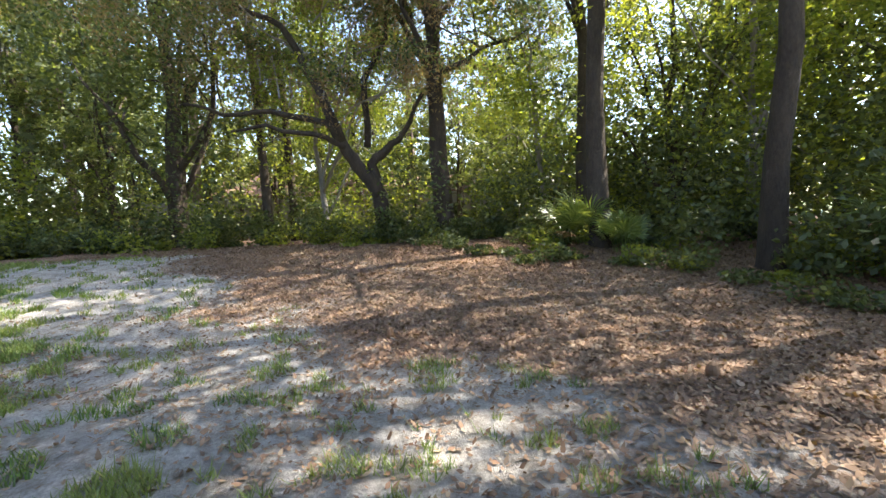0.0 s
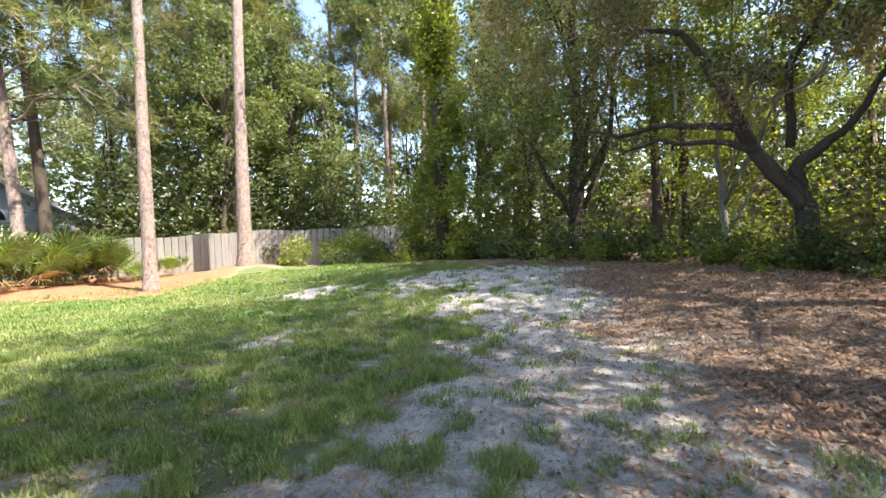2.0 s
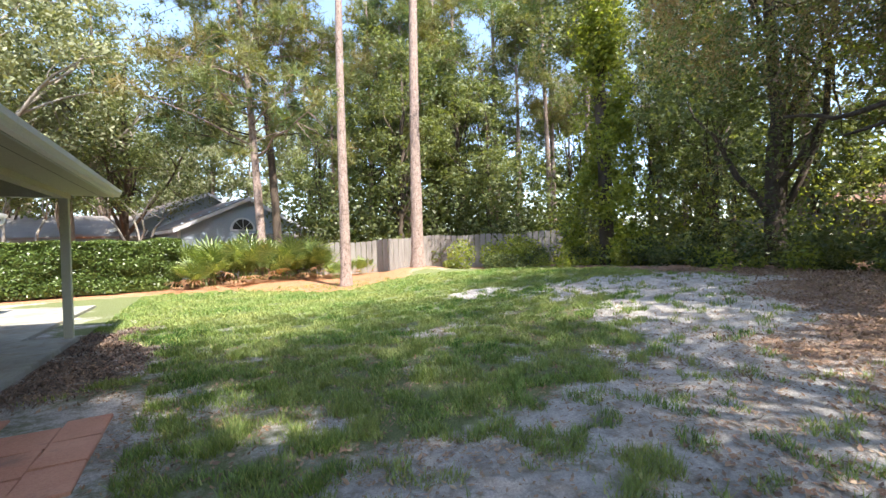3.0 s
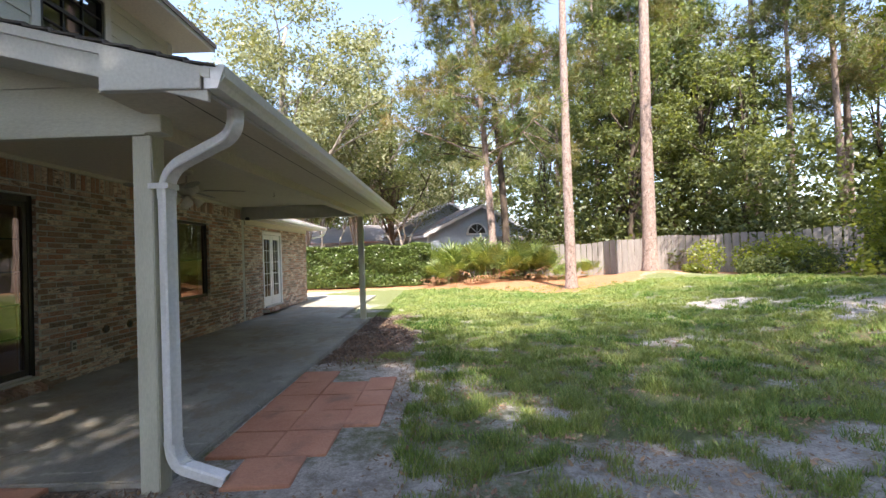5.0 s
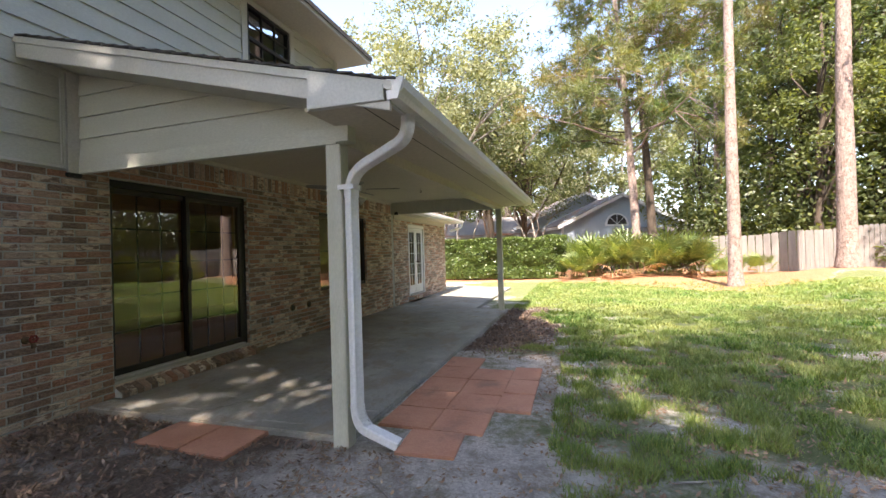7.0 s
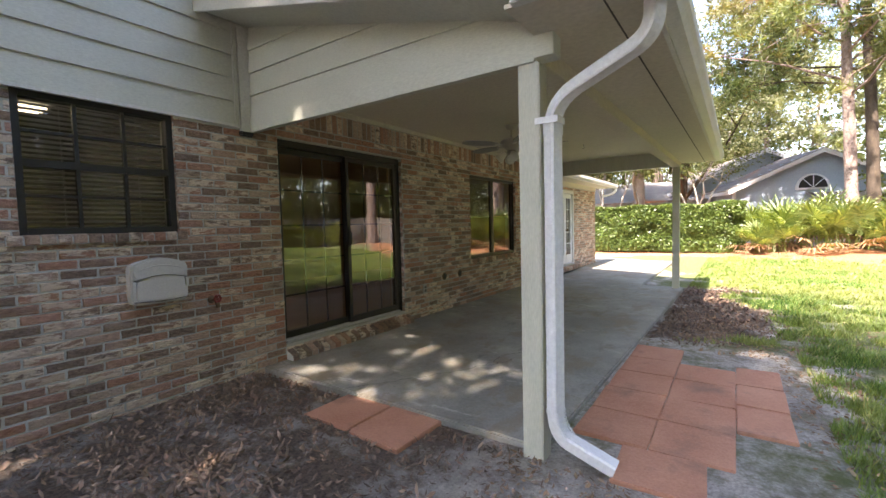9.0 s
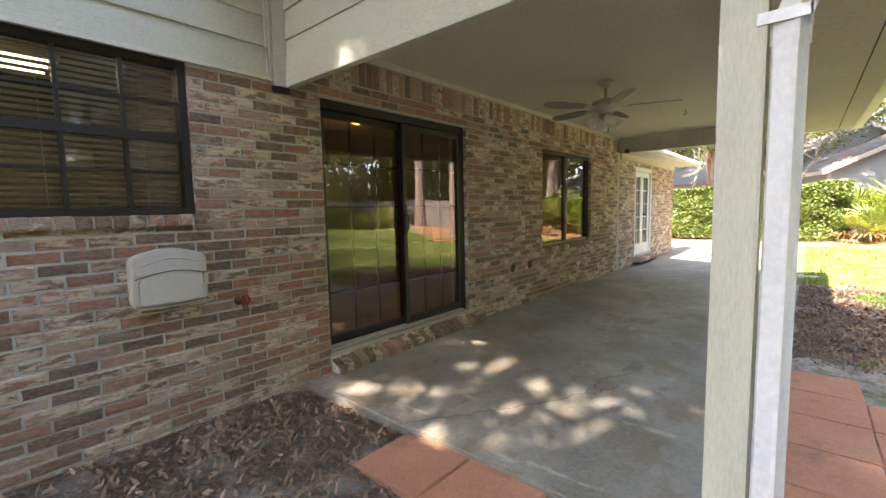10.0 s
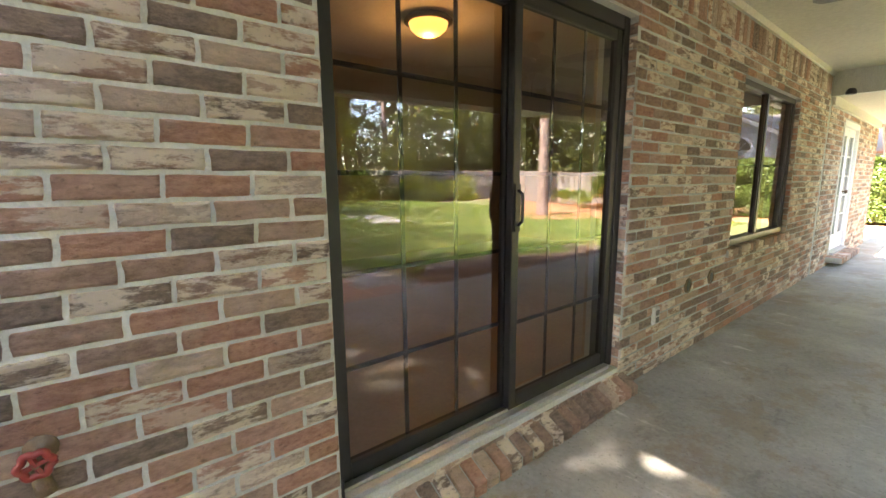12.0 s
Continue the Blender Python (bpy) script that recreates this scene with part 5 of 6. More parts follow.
# oak over the hedge, with limbs in front of the neighbouring house
put(broad_tree("oak", "spreading grey oak beyond the hedge", 13, 4.6, 0.26, 3.6, 19000, 0.16, M_OAK, M_BARK_GREY, (-0.3, 0.6), 51, 90, 14, 0.17), -0.8, 24.5)
put(broad_tree("oak", "big spreading oak with sparse grey-green leaves over the hedge", 18, 6.2, 0.3, 4.0, 28000, 0.21, M_WILLOW, M_BARK_GREY, (0.4, -0.4), 53, 120, 18, 0.13, fork=0.3), -4.2, 20.8)
put(broad_tree("oak", "dark leafy oak beyond the hedge", 15, 4.8, 0.26, 3.4, 22000, 0.15, M_OAK, M_BARK_DARK, (0.3, 0.2), 54, 90, 12, 0.15, fork=0.3), 1.2, 25.2)
put(broad_tree("oak", "airy tree beyond the hedge with pale leaves", 13, 3.8, 0.2, 5.0, 12000, 0.16, M_WILLOW, M_BARK_GREY, (0.5, 0.2), 52, 80, 10, 0.16), -4.6, 25.5)


def crape(x, y, seed):
    r = np.random.default_rng(seed)
    t = thing("crape_myrtle", (x, y, gz(x, y)), "small multi-stemmed tree with smooth pale trunks", "tree")
    tips = []
    for k in range(4):
        a = k * 1.6 + r.uniform(0, 0.6)
        g = Geo()
        p = limb(g, (x, y, -0.15), (x + math.cos(a) * 1.1, y + math.sin(a) * 1.1, 3.1), 0.09, 0.04, r, 0.0)
        for j in range(3):
            e = Vector(p[-1]) + Vector((r.normal() * 0.8, r.normal() * 0.8, r.uniform(0.5, 1.4)))
            limb(g, p[-1], e, 0.035, 0.01, r, n=4)
            tips.append(np.array(e))
        link("stem", g.mesh("stem", smooth=True), M_BARK_GREY, t)
    v, f = leaf_quads(clump_points(np.array(tips), 0.6, 1500, r), 0.13, 0.07, r)
    link("crown", fast_mesh("crown", v, f), M_OAK, t)


crape(-2.2, 21.5, 61)
crape(2.0, 22.8, 62)


def brush(name, label, line, width, h, n, leaf, mat, seed, category="thicket"):
    """A belt of undergrowth along a line."""
    r = np.random.default_rng(seed)
    pts = np.array(line, float)
    seg = np.hypot(*np.diff(pts, axis=0).T)
    cum = np.concatenate([[0], np.cumsum(seg)])
    nc = int(cum[-1] * 2.6)
    s = r.uniform(0, cum[-1], nc)
    cx, cy = np.interp(s, cum, pts[:, 0]) + r.normal(size=nc) * width, np.interp(s, cum, pts[:, 1]) + r.normal(size=nc) * width
    hh = h * r.uniform(0.2, 1.0, nc) ** 1.4
    cl = np.stack([cx, cy, ground_z(cx, cy) + hh * 0.5], 1)
    idx = r.integers(0, nc, n)
    p = r.normal(size=(n, 3))
    p /= np.linalg.norm(p, axis=1, keepdims=True)
    p *= r.uniform(0.1, 1, (n, 1)) ** 0.5 * np.stack([0.25 + hh * 0.35, 0.25 + hh * 0.35, hh * 0.55], 1)[idx]
    q = cl[idx] + p
    q[:, 2] = np.maximum(q[:, 2], ground_z(q[:, 0], q[:, 1]) + 0.02)
    v, f = leaf_quads(q, leaf, leaf * 0.55, r)
    return tagged(link(name, fast_mesh(name, v, f), mat), label, category, "", "stuff")


EDGE = [(16.5, 12.8), (18.2, 9.5), (19.0, 6.0), (18.7, 2.5), (17.6, -0.8), (16.5, -3.2), (15.2, -5.6), (13.2, -7.4), (10.6, -8.4), (8.6, -9.4), (7.0, -11)]
BACK = [(21, 12), (21.5, 6), (20.5, 1), (19, -3.5), (17.5, -7), (14, -10), (11, -11.5), (7.5, -13)]
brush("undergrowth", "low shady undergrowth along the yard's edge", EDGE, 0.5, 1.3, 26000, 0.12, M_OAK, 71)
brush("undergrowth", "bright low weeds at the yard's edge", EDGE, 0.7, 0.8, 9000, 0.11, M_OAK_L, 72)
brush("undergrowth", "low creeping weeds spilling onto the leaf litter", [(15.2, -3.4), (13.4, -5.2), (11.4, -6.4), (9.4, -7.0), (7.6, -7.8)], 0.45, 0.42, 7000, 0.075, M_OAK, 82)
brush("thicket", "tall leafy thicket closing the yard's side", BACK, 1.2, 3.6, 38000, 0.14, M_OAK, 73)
# Same belt again in the paler leaf, its sunlight carried by colour.
brush("thicket", "thicket leaves coloured as if sunlit", BACK, 1.3, 5.2, 14000, 0.12, M_OAK_L, 74)
brush("thicket", "leafy thicket beyond the yard's corner", [(25, -5), (21, -12), (15, -16), (8, -17)], 1.5, 7.0, 30000, 0.26, M_OAK, 78)
brush("far_woods", "distant leafy woods beyond the thicket", [(33, 14), (36, 4), (34, -8), (27, -18), (16, -24), (6, -25)], 2.0, 12.0, 19000, 0.6, M_OAK, 79)
brush("far_woods", "distant leafy woods behind the fence", [(-14, 52), (2, 48), (14, 38), (24, 30), (32, 20)], 2.2, 11.0, 20000, 0.55, M_OAK, 80)
brush("undergrowth", "shrubs in front of the wooden fence", [(15.2, 15.6), (16.6, 14.4), (18, 12.8)], 0.5, 1.7, 9000, 0.13, M_OAK_L, 75, "shrub")
brush("understory", "dark understory behind the wooden fence", [(9, 27), (14, 23.5), (19, 19.5), (23, 15.5), (25, 11)], 1.6, 6.8, 34000, 0.26, M_OAK, 76)


def hedge(x0, x1, y0, y1, h, n):
    r = np.random.default_rng(81)
    hd = thing("hedge", ((x0 + x1) / 2, (y0 + y1) / 2, -0.1), "clipped bright green hedge with small leaves", "hedge")
    g = Geo()
    for k in range(int((x1 - x0) / 0.55)):
        x = x0 + 0.3 + k * 0.55
        y = (y0 + y1) / 2
        for j in range(4):
            limb(g, (x, y, -0.15), (x + r.normal() * 0.2, y + r.normal() * 0.35, h * 0.7), 0.02, 0.006, r, n=3)
    link("stems", g.mesh("stems"), M_BARK_DARK, hd)
    x, y = r.uniform(x0, x1, n), r.uniform(0, 1, n)
    face = r.uniform(0, 1, n)
    z = np.where(face < 0.45, h - np.abs(r.normal(size=n)) * 0.08, r.uniform(0.08, h, n))
    yy = np.where(face < 0.45, y0 + (y1 - y0) * y, y0 + np.abs(r.normal(size=n)) * 0.14)
    lump = 0.16 * (wave(x * 1.0, z * 1.6, 2.4, 82) - 0.5) * 2
    yy = yy + lump * (face >= 0.45)
    z = z + 0.10 * (wave(x, yy, 2.2, 83) - 0.5) * 2 * (z > h * 0.6) - 0.1
    v, f = leaf_quads(np.stack([x, yy, z], 1), 0.10, 0.06, r)
    link("leaves", fast_mesh("leaves", v, f), M_HEDGE, hd)
    g = Geo().box(x0 + 0.15, x1 - 0.15, y0 + 0.3, y1 - 0.1, 0.0, h - 0.28)
    link("inner_mass", g.mesh("inner_mass"), M_OAK, hd)


hedge(-8.5, 4.0, 17.3, 18.8, 2.02, 60000)


def frond(g_v, g_f, base, direction, length, radius, r, blades=18):
    """A palmetto leaf: a stalk and a fan of folded blades."""
    d = Vector(direction).normalized()
    tip = base + d * length
    side = d.cross(Vector((0, 0, 1))).normalized()
    up = side.cross(d).normalized()
    n0 = len(g_v)
    g_v += [base - side * 0.008, base + side * 0.008, tip + side * 0.006, tip - side * 0.006]
    g_f.append((n0, n0 + 1, n0 + 2, n0 + 3))
    for k in range(blades):
        a = (k / (blades - 1) - 0.5) * 4.4
        out = d * math.cos(a) + side * math.sin(a)
        w = (side * math.cos(a) - d * math.sin(a)) * 0.022
        ln = radius * r.uniform(0.8, 1.05) * (0.75 + 0.25 * math.cos(a))
        mid = tip + out * ln * 0.55 + up * ln * 0.12
        end = tip + out * ln + up * ln * r.uniform(-0.3, 0.05)
        n0 = len(g_v)
        g_v += [tip, mid + w, end, mid - w]
        g_f.append((n0, n0 + 1, n0 + 2, n0 + 3))


def palmetto(seed, n=26, h=1.0):
    r = np.random.default_rng(seed)
    t = thing("saw_palmetto", (0, 0, 0), "saw palmetto clump with fan-shaped green leaves", "palmetto", "palmettos in the bed")
    for name, count, mat in (("frond", n, M_PALM), ("dead_frond", 3, M_PALM_DRY)):
        for k in range(count):
            v, f = [], []
            a = r.uniform(0, 6.28)
            el = r.uniform(0.75, 1.5) if name == "frond" else r.uniform(-0.1, 0.35)
            d = (math.cos(a) * math.cos(el), math.sin(a) * math.cos(el), math.sin(el))
            frond(v, f, Vector((r.normal() * 0.18, r.normal() * 0.18, 0.05)), d, r.uniform(0.45, 0.85) * h, r.uniform(0.4, 0.6) * h, r)
            link(name, fast_mesh(name, [tuple(p) for p in v], f), mat, t, "dead brown frond" if name != "frond" else "")
    return t


pal = [palmetto(91), palmetto(92, 22, 1.15)]
pr = np.random.default_rng(93)
pal_spots = []
for k in range(22):
    x = 4.3 + 5.4 * (k % 11) / 10 + pr.normal() * 0.2
    pal_spots.append((x, 17.0 + 0.33 * (x - 4.3) + (k // 11) * 1.3 + pr.normal() * 0.3, pr.uniform(0, 360), pr.uniform(1.2, 1.55)))
pal_spots += [(11.0, 18.6, 40, 0.8), (11.8, 18.2, 120, 0.7), (10.2, 17.6, 200, 0.7), (13.6, -6.6, 30, 0.85), (12.6, -7.0, 130, 0.8), (9.0, -9.4, 30, 1.2), (8.3, -10.2, 160, 1.5), (8.0, -9.6, 250, 1.1)]
put(pal[0], pal_spots[0][0], pal_spots[0][1])
put(pal[1], pal_spots[1][0], pal_spots[1][1])
copies(pal[0], pal_spots[2::2])
copies(pal[1], pal_spots[3::2])


def grass():
    r = np.random.default_rng(101)
    n = 2600000
    rad = 0.6 + 17.5 * r.uniform(0, 1, n) ** 0.85
    a = r.uniform(-2.7, 1.9, n)
    x, y = 5.0 + rad * np.cos(a), -2.6 + rad * np.sin(a)
    w = zones(x, y)
    tuft = 0.6 * wave(x, y, 6.0, 102) + 0.4 * wave(x, y, 15.0, 103)
    thin = 0.4 * (w[0] < 0.4) * (w[2] < 0.4) * (x > 3.0)
    keep = r.uniform(0, 1, n) < np.clip((w[3] * 1.2 - 0.15) * np.clip(2.6 * tuft - 0.7, 0, 1.2) + thin * (tuft > 0.64), 0, 1) * 0.95
    keep &= (x > 2.9) & ~((x < 4.2) & (y > -0.3) & (y < 2.9))
    x, y, rad, tuft = x[keep], y[keep], rad[keep], tuft[keep]
    n = len(x)
    h = r.uniform(0.022, 0.075, n) * (0.4 + 1.2 * tuft)
    wd = 0.0034 + 0.00045 * rad
    t = r.uniform(0, 6.28, n)
    dx, dy = np.cos(t), np.sin(t)
    base = np.stack([x, y, ground_z(x, y)], 1)
    s = np.stack([-dy * wd, dx * wd, 0 * wd], 1)
    lean = h * r.uniform(0.2, 1.3, n)
    tip = base + np.stack([dx * lean, dy * lean, h], 1)
    me = fast_mesh("grass", np.stack([base - s, base + s, tip], 1).reshape(-1, 3), np.arange(3 * n).reshape(n, 3))
    tagged(link("grass", me, M_GRASS), "thin patchy green lawn grass", "grass", "", "stuff")


grass()


def scatter(name, label, n, density, size, mat, seed, region, aspect=0.5, lie=0.25):
    """Loose flat bits lying on the ground."""
    r = np.random.default_rng(seed)
    x0, x1, y0, y1 = region
    x, y = r.uniform(x0, x1, n), r.uniform(y0, y1, n)
    keep = r.uniform(0, 1, n) < density(x, y)
    keep &= ~((x < 2.86) & (y > -0.26)) & (x > 0.02) & ~((x > 1.1) & (x < 2.03) & (y > -0.68) & (y < 0)) & ~((x > 2.78) & (x < 4.02) & (y > -0.3) & (y < 2.5))
    x, y = x[keep], y[keep]
    n = len(x)
    c = np.stack([x, y, ground_z(x, y) + 0.012], 1)
    a = r.uniform(0, 6.28, n)
    u = np.stack([np.cos(a), np.sin(a), r.normal(size=n) * lie], 1)
    v = np.stack([-np.sin(a), np.cos(a), r.normal(size=n) * lie], 1)
    s = size * r.uniform(0.5, 1.4, (n, 1))
    vv = np.stack([c - u * s / 2, c + v * s * aspect / 2, c + u * s / 2 + np.array([0, 0, 0.006]), c - v * s * aspect / 2], 1).reshape(-1, 3)
    tagged(link(name, fast_mesh(name, vv, np.arange(4 * n).reshape(n, 4)), mat), label, "leaf litter", "", "stuff")


scatter("fallen_leaves", "fallen brown oak leaves on the ground", 400000, lambda x, y: np.clip(zones(x, y)[0] * 1.0 + 0.05, 0, 1) * np.exp(-np.hypot(x - 6, y + 3) / 9), 0.046, M_LITTER, 111, (3.2, 18, -10, 5), 0.5, 0.45)
scatter("pine_straw", "orange pine straw covering the bed", 70000, lambda x, y: zones(x, y)[1] * 0.8, 0.16, M_PALM_DRY, 112, (-6, 20, 10, 21), 0.06, 0.12)
scatter("mulch_chips", "dark shredded bark mulch by the house", 150000, lambda x, y: zones(x, y)[2] * (0.4 + 0.6 * (wave(x, y, 3.0, 115) > 0.48)), 0.048, M_CHIP, 113, (0, 5, -5, 8.2), 0.3, 0.5)
scatter("fallen_leaves", "small dry leaves on the sandy ground", 42000, lambda x, y: 0.2 + 0.75 * (wave(x, y, 4.0, 116) > 0.5), 0.036, M_LITTER, 114, (2.6, 11, -5, 4))


def stick(path, rad, label="fallen grey twig on the ground"):
    g = Geo().tube([(x, y, gz(x, y) + 0.012) for x, y in path], rad, 6)
    tagged(link("twig", g.mesh("twig", smooth=True), M_BARK_GREY), label, "twig", "fallen twigs")


tr_ = np.random.default_rng(121)
for k in range(26):
    x, y = tr_.uniform(3.2, 9.5), tr_.uniform(-5, 1.0)
    if 2.8 < x < 4.3 and y > -0.4:
        continue
    a, ln = tr_.uniform(0, 6.28), tr_.uniform(0.12, 0.5)
    stick([(x, y), (x + math.cos(a) * ln * 0.5 + tr_.normal() * 0.02, y + math.sin(a) * ln * 0.5 + tr_.normal() * 0.02), (x + math.cos(a) * ln, y + math.sin(a) * ln)], tr_.uniform(0.003, 0.008))


def pine_cone(x, y):
    g = Geo().lathe([(0.0, 0.0), (0.03, 0.01), (0.045, 0.03), (0.042, 0.06), (0.03, 0.09), (0.0, 0.115)], (x, y, gz(x, y) - 0.005), 10)
    for k in range(30):
        a, h = k * 2.4, 0.012 + 0.0032 * k
        rr = 0.05 * math.sin(math.pi * min(0.97, (h + 0.015) / 0.13))
        c = Vector((x + math.cos(a) * rr, y + math.sin(a) * rr, gz(x, y) + h))
        o, s = Vector((math.cos(a), math.sin(a), 0.5)) * 0.02, Vector((-math.sin(a), math.cos(a), 0)) * 0.012
        g.add([c - s, c + s, c + o], [(0, 1, 2)])
    tagged(link("pine_cone", g.mesh("pine_cone"), M_LITTER), "brown open pine cone on the ground", "pine cone", "pine cones")


for x, y in ((7.5, -4.37), (8.6, -4.0), (9.69, -4.53), (9.16, -2.25)):
    pine_cone(x, y)

# ---- fence ----
fence = thing("fence", (15, 18, 0), "weathered grey wooden privacy fence", "fence")
FA, FB = Vector((6.0, 24.6, 0)), Vector((20.8, 13.2, 0))
fd_ = (FB - FA).normalized()
fn = Vector((fd_.y, -fd_.x, 0))
count = int((FB - FA).length / 0.15)
board = Geo().prism([(-0.07, 0, 0), (0.07, 0, 0), (0.07, 0, 1.72), (0.045, 0, 1.76), (-0.045, 0, 1.76), (-0.07, 0, 1.72)], (0, 0.02, 0)).mesh("board", 0.003, seg=1)
for k in range(count):
    p = FA + fd_ * (k * 0.15)
    ob = link("board", board, M_FENCE, fence)
    ob.matrix_parent_inverse = fence.matrix_basis.inverted()
    ob.matrix_basis = Matrix.Translation((p.x, p.y, gz(p.x, p.y) - 0.04 + 0.03 * math.sin(k * 12.9))) @ Matrix.Rotation(math.atan2(fd_.y, fd_.x) + 0.04 * math.sin(k * 7.7), 4, 'Z') @ Matrix.Rotation(0.012 * math.sin(k * 3.1), 4, 'Y')
for k in range(0, count, 16):
    p = FA + fd_ * (k * 0.15) + fn * -0.06
    part("fence_post", Geo().box(p.x - 0.05, p.x + 0.05, p.y - 0.05, p.y + 0.05, gz(p.x, p.y) - 0.2, gz(p.x, p.y) + 1.7), M_FENCE, fence)

# ---- neighbouring houses ----


def gable_house(name, label, px, py, turn, wl, wr, depth, pitch, peak, wall, roof, over=0.45):
    """A house whose gable faces the yard: lap siding, two roof slopes of their own length, rake trim; built about its peak."""
    hs = thing(name, (0, 0, 0), label, "house")
    el, er = peak - pitch * wl, peak - pitch * wr
    part("wall", Geo().prism([(-wl, 0, -0.4), (wr, 0, -0.4), (wr, 0, er), (0, 0, peak), (-wl, 0, el)], (0, depth, 0)), wall, hs)
    for s, w in ((-1, wl), (1, wr)):
        xe, ze = s * (w + over), peak - pitch * (w + over)
        rows = 9
        for k in range(rows):
            xa, xb = xe * k / rows, xe * (k + 1) / rows
            za, zb = peak + (ze - peak) * k / rows, peak + (ze - peak) * (k + 1) / rows
            part("roof_course", Geo().prism([(xa, -over, za + 0.06), (xb, -over, zb + 0.085), (xb, -over, zb + 0.15), (xa, -over, za + 0.13)], (0, depth + 2 * over, 0)), roof, hs)
        part("rake_trim", Geo().prism([(0, -over - 0.03, peak - 0.12), (xe, -over - 0.03, ze - 0.12), (xe, -over - 0.03, ze + 0.10), (0, -over - 0.03, peak + 0.10)], (0, 0.04, 0)), M_PALE, hs)
        part("fascia", Geo().box(min(xe, xe - s * 0.04), max(xe, xe - s * 0.04), -over, depth + over, ze - 0.10, ze + 0.09), M_PALE, hs)
        part("corner_board", Geo().box(s * w - 0.07, s * w + 0.07, -0.06, 0.05, -0.3, peak - pitch * w - 0.02), M_PALE, hs)
    z = 0.1
    while z < peak - 0.25:
        a, b = min(wl, (peak - z) / pitch), min(wr, (peak - z) / pitch)
        part("siding_board", Geo().prism([(-a, 0, z), (-a, -0.05, z), (-a, -0.012, z + 0.24)], (a + b, 0, 0)), wall, hs)
        z += 0.24
    hs.matrix_basis = pose(px, py, 0, 0, 0, turn)
    return hs


def half_round(house, x, z, r):
    """A half-round gable window with a pale arch and spokes, in the house's own frame."""
    inv = house.matrix_basis.copy()
    arch = [(x + (r + 0.16) * math.cos(a), -0.08, z - 0.1 + (r + 0.2) * math.sin(a)) for a in [math.pi * k / 16 for k in range(17)]]
    glass = [(x + r * math.cos(a), -0.10, z + r * math.sin(a)) for a in [math.pi * k / 16 for k in range(17)]]
    house.matrix_basis = Matrix.Identity(4)
    part("window_trim", Geo().prism(arch, (0, 0.06, 0)), M_PALE, house, "pale arched trim")
    w = part("window", Geo().prism(glass, (0, 0.06, 0)), M_BLACK, house, "dark half-round window")
    for a in (0.79, 1.57, 2.36):
        part("muntin", Geo().tube([(x, -0.11, z), (x + r * math.cos(a), -0.11, z + r * math.sin(a))], 0.02, 5), M_PALE, w)
    for k in range(3):
        xx = 2.6 + 1.0 * k
        p = part("window", Geo().box(xx, xx + 0.75, -0.09, -0.04, 0.9, 2.05), M_BLACK, house, "dark window beside the porch")
        part("window_frame", Geo().box(xx - 0.07, xx, -0.11, -0.03, 0.85, 2.1).box(xx + 0.75, xx + 0.82, -0.11, -0.03, 0.85, 2.1).box(xx, xx + 0.75, -0.11, -0.03, 2.05, 2.12), M_PALE, p)
    part("lean_to_roof", Geo().prism([(-0.6, -1.0, 2.2), (5.0, -1.0, 2.2), (5.0, -0.05, 2.5), (-0.6, -0.05, 2.5)], (0, 0, 0.09)), M_SHINGLE_FAR, house)
    for xx in (-0.5, 2.2, 4.8):
        part("porch_column", Geo().box(xx, xx + 0.12, -0.95, -0.83, -0.4, 2.2), M_PALE, house)
    house.matrix_basis = inv


nh = gable_house("neighbour_house", "blue-grey lap-sided house with an arched gable window", 7.35, 28.0, 20, 4.0, 5.7, 12, 0.47, 4.8, M_BLUE, M_SHINGLE_FAR)
half_round(nh, -0.3, 2.85, 0.66)
nh2 = gable_house("neighbour_house", "blue-grey gable set back behind its roof", 5.1, 31.6, 20, 5.0, 4.0, 10, 0.47, 5.5, M_BLUE, M_SHINGLE_FAR)
nh3 = gable_house("neighbour_house", "white house beyond the hedge", -10.6, 33, 0, 5.4, 5.4, 11, 0.43, 5.2, M_PALE, M_SHINGLE_FAR)
wing = thing("house_wing", (-3, 29, 0), "low wing of the neighbouring house with a porch", "house")
part("wall", Geo().box(-5.4, 1.6, 29.6, 34, -0.3, 2.5), M_BLUE, wing)
part("roof", Geo().prism([(-5.8, 28.9, 2.45), (-5.8, 33.5, 4.0), (-5.8, 33.5, 4.12), (-5.8, 28.9, 2.57)], (7.6, 0, 0)), M_SHINGLE_FAR, wing)
for x in (-4.4, -2.2, 0.2):
    part("porch_column", Geo().box(x, x + 0.14, 29.0, 29.14, -0.2, 2.45), M_PALE, wing)
part("doorway", Geo().box(-3.6, -2.7, 29.55, 29.6, 0, 2.1), M_BLACK, wing)
far_h = thing("far_house", (34, -4, 0), "low pale house with a red-brown roof behind the trees", "house")
part("wall", Geo().box(32, 40, -12, 6, -0.3, 2.6), M_PALE, far_h)
part("roof", Geo().prism([(31.4, -12.6, 2.5), (36, -12.6, 4.2), (40.6, -12.6, 2.5), (40.6, -12.6, 2.62), (36, -12.6, 4.35), (31.4, -12.6, 2.62)], (0, 19.2, 0)), M_REDROOF, far_h)
for k in range(5):
    part("window", Geo().box(31.95, 32.0, -10 + 3.2 * k, -8.8 + 3.2 * k, 0.9, 2.1), M_BLACK, far_h)
side_fence = thing("fence", (25, -2, 0), "pale grey fence glimpsed behind the thicket", "fence")
for k in range(40):
    part("board", Geo().box(24.6, 24.63, -13 + 0.5 * k, -12.52 + 0.5 * k, 0.2, 2.05 + 0.03 * math.sin(k)), M_FENCE, side_fence)

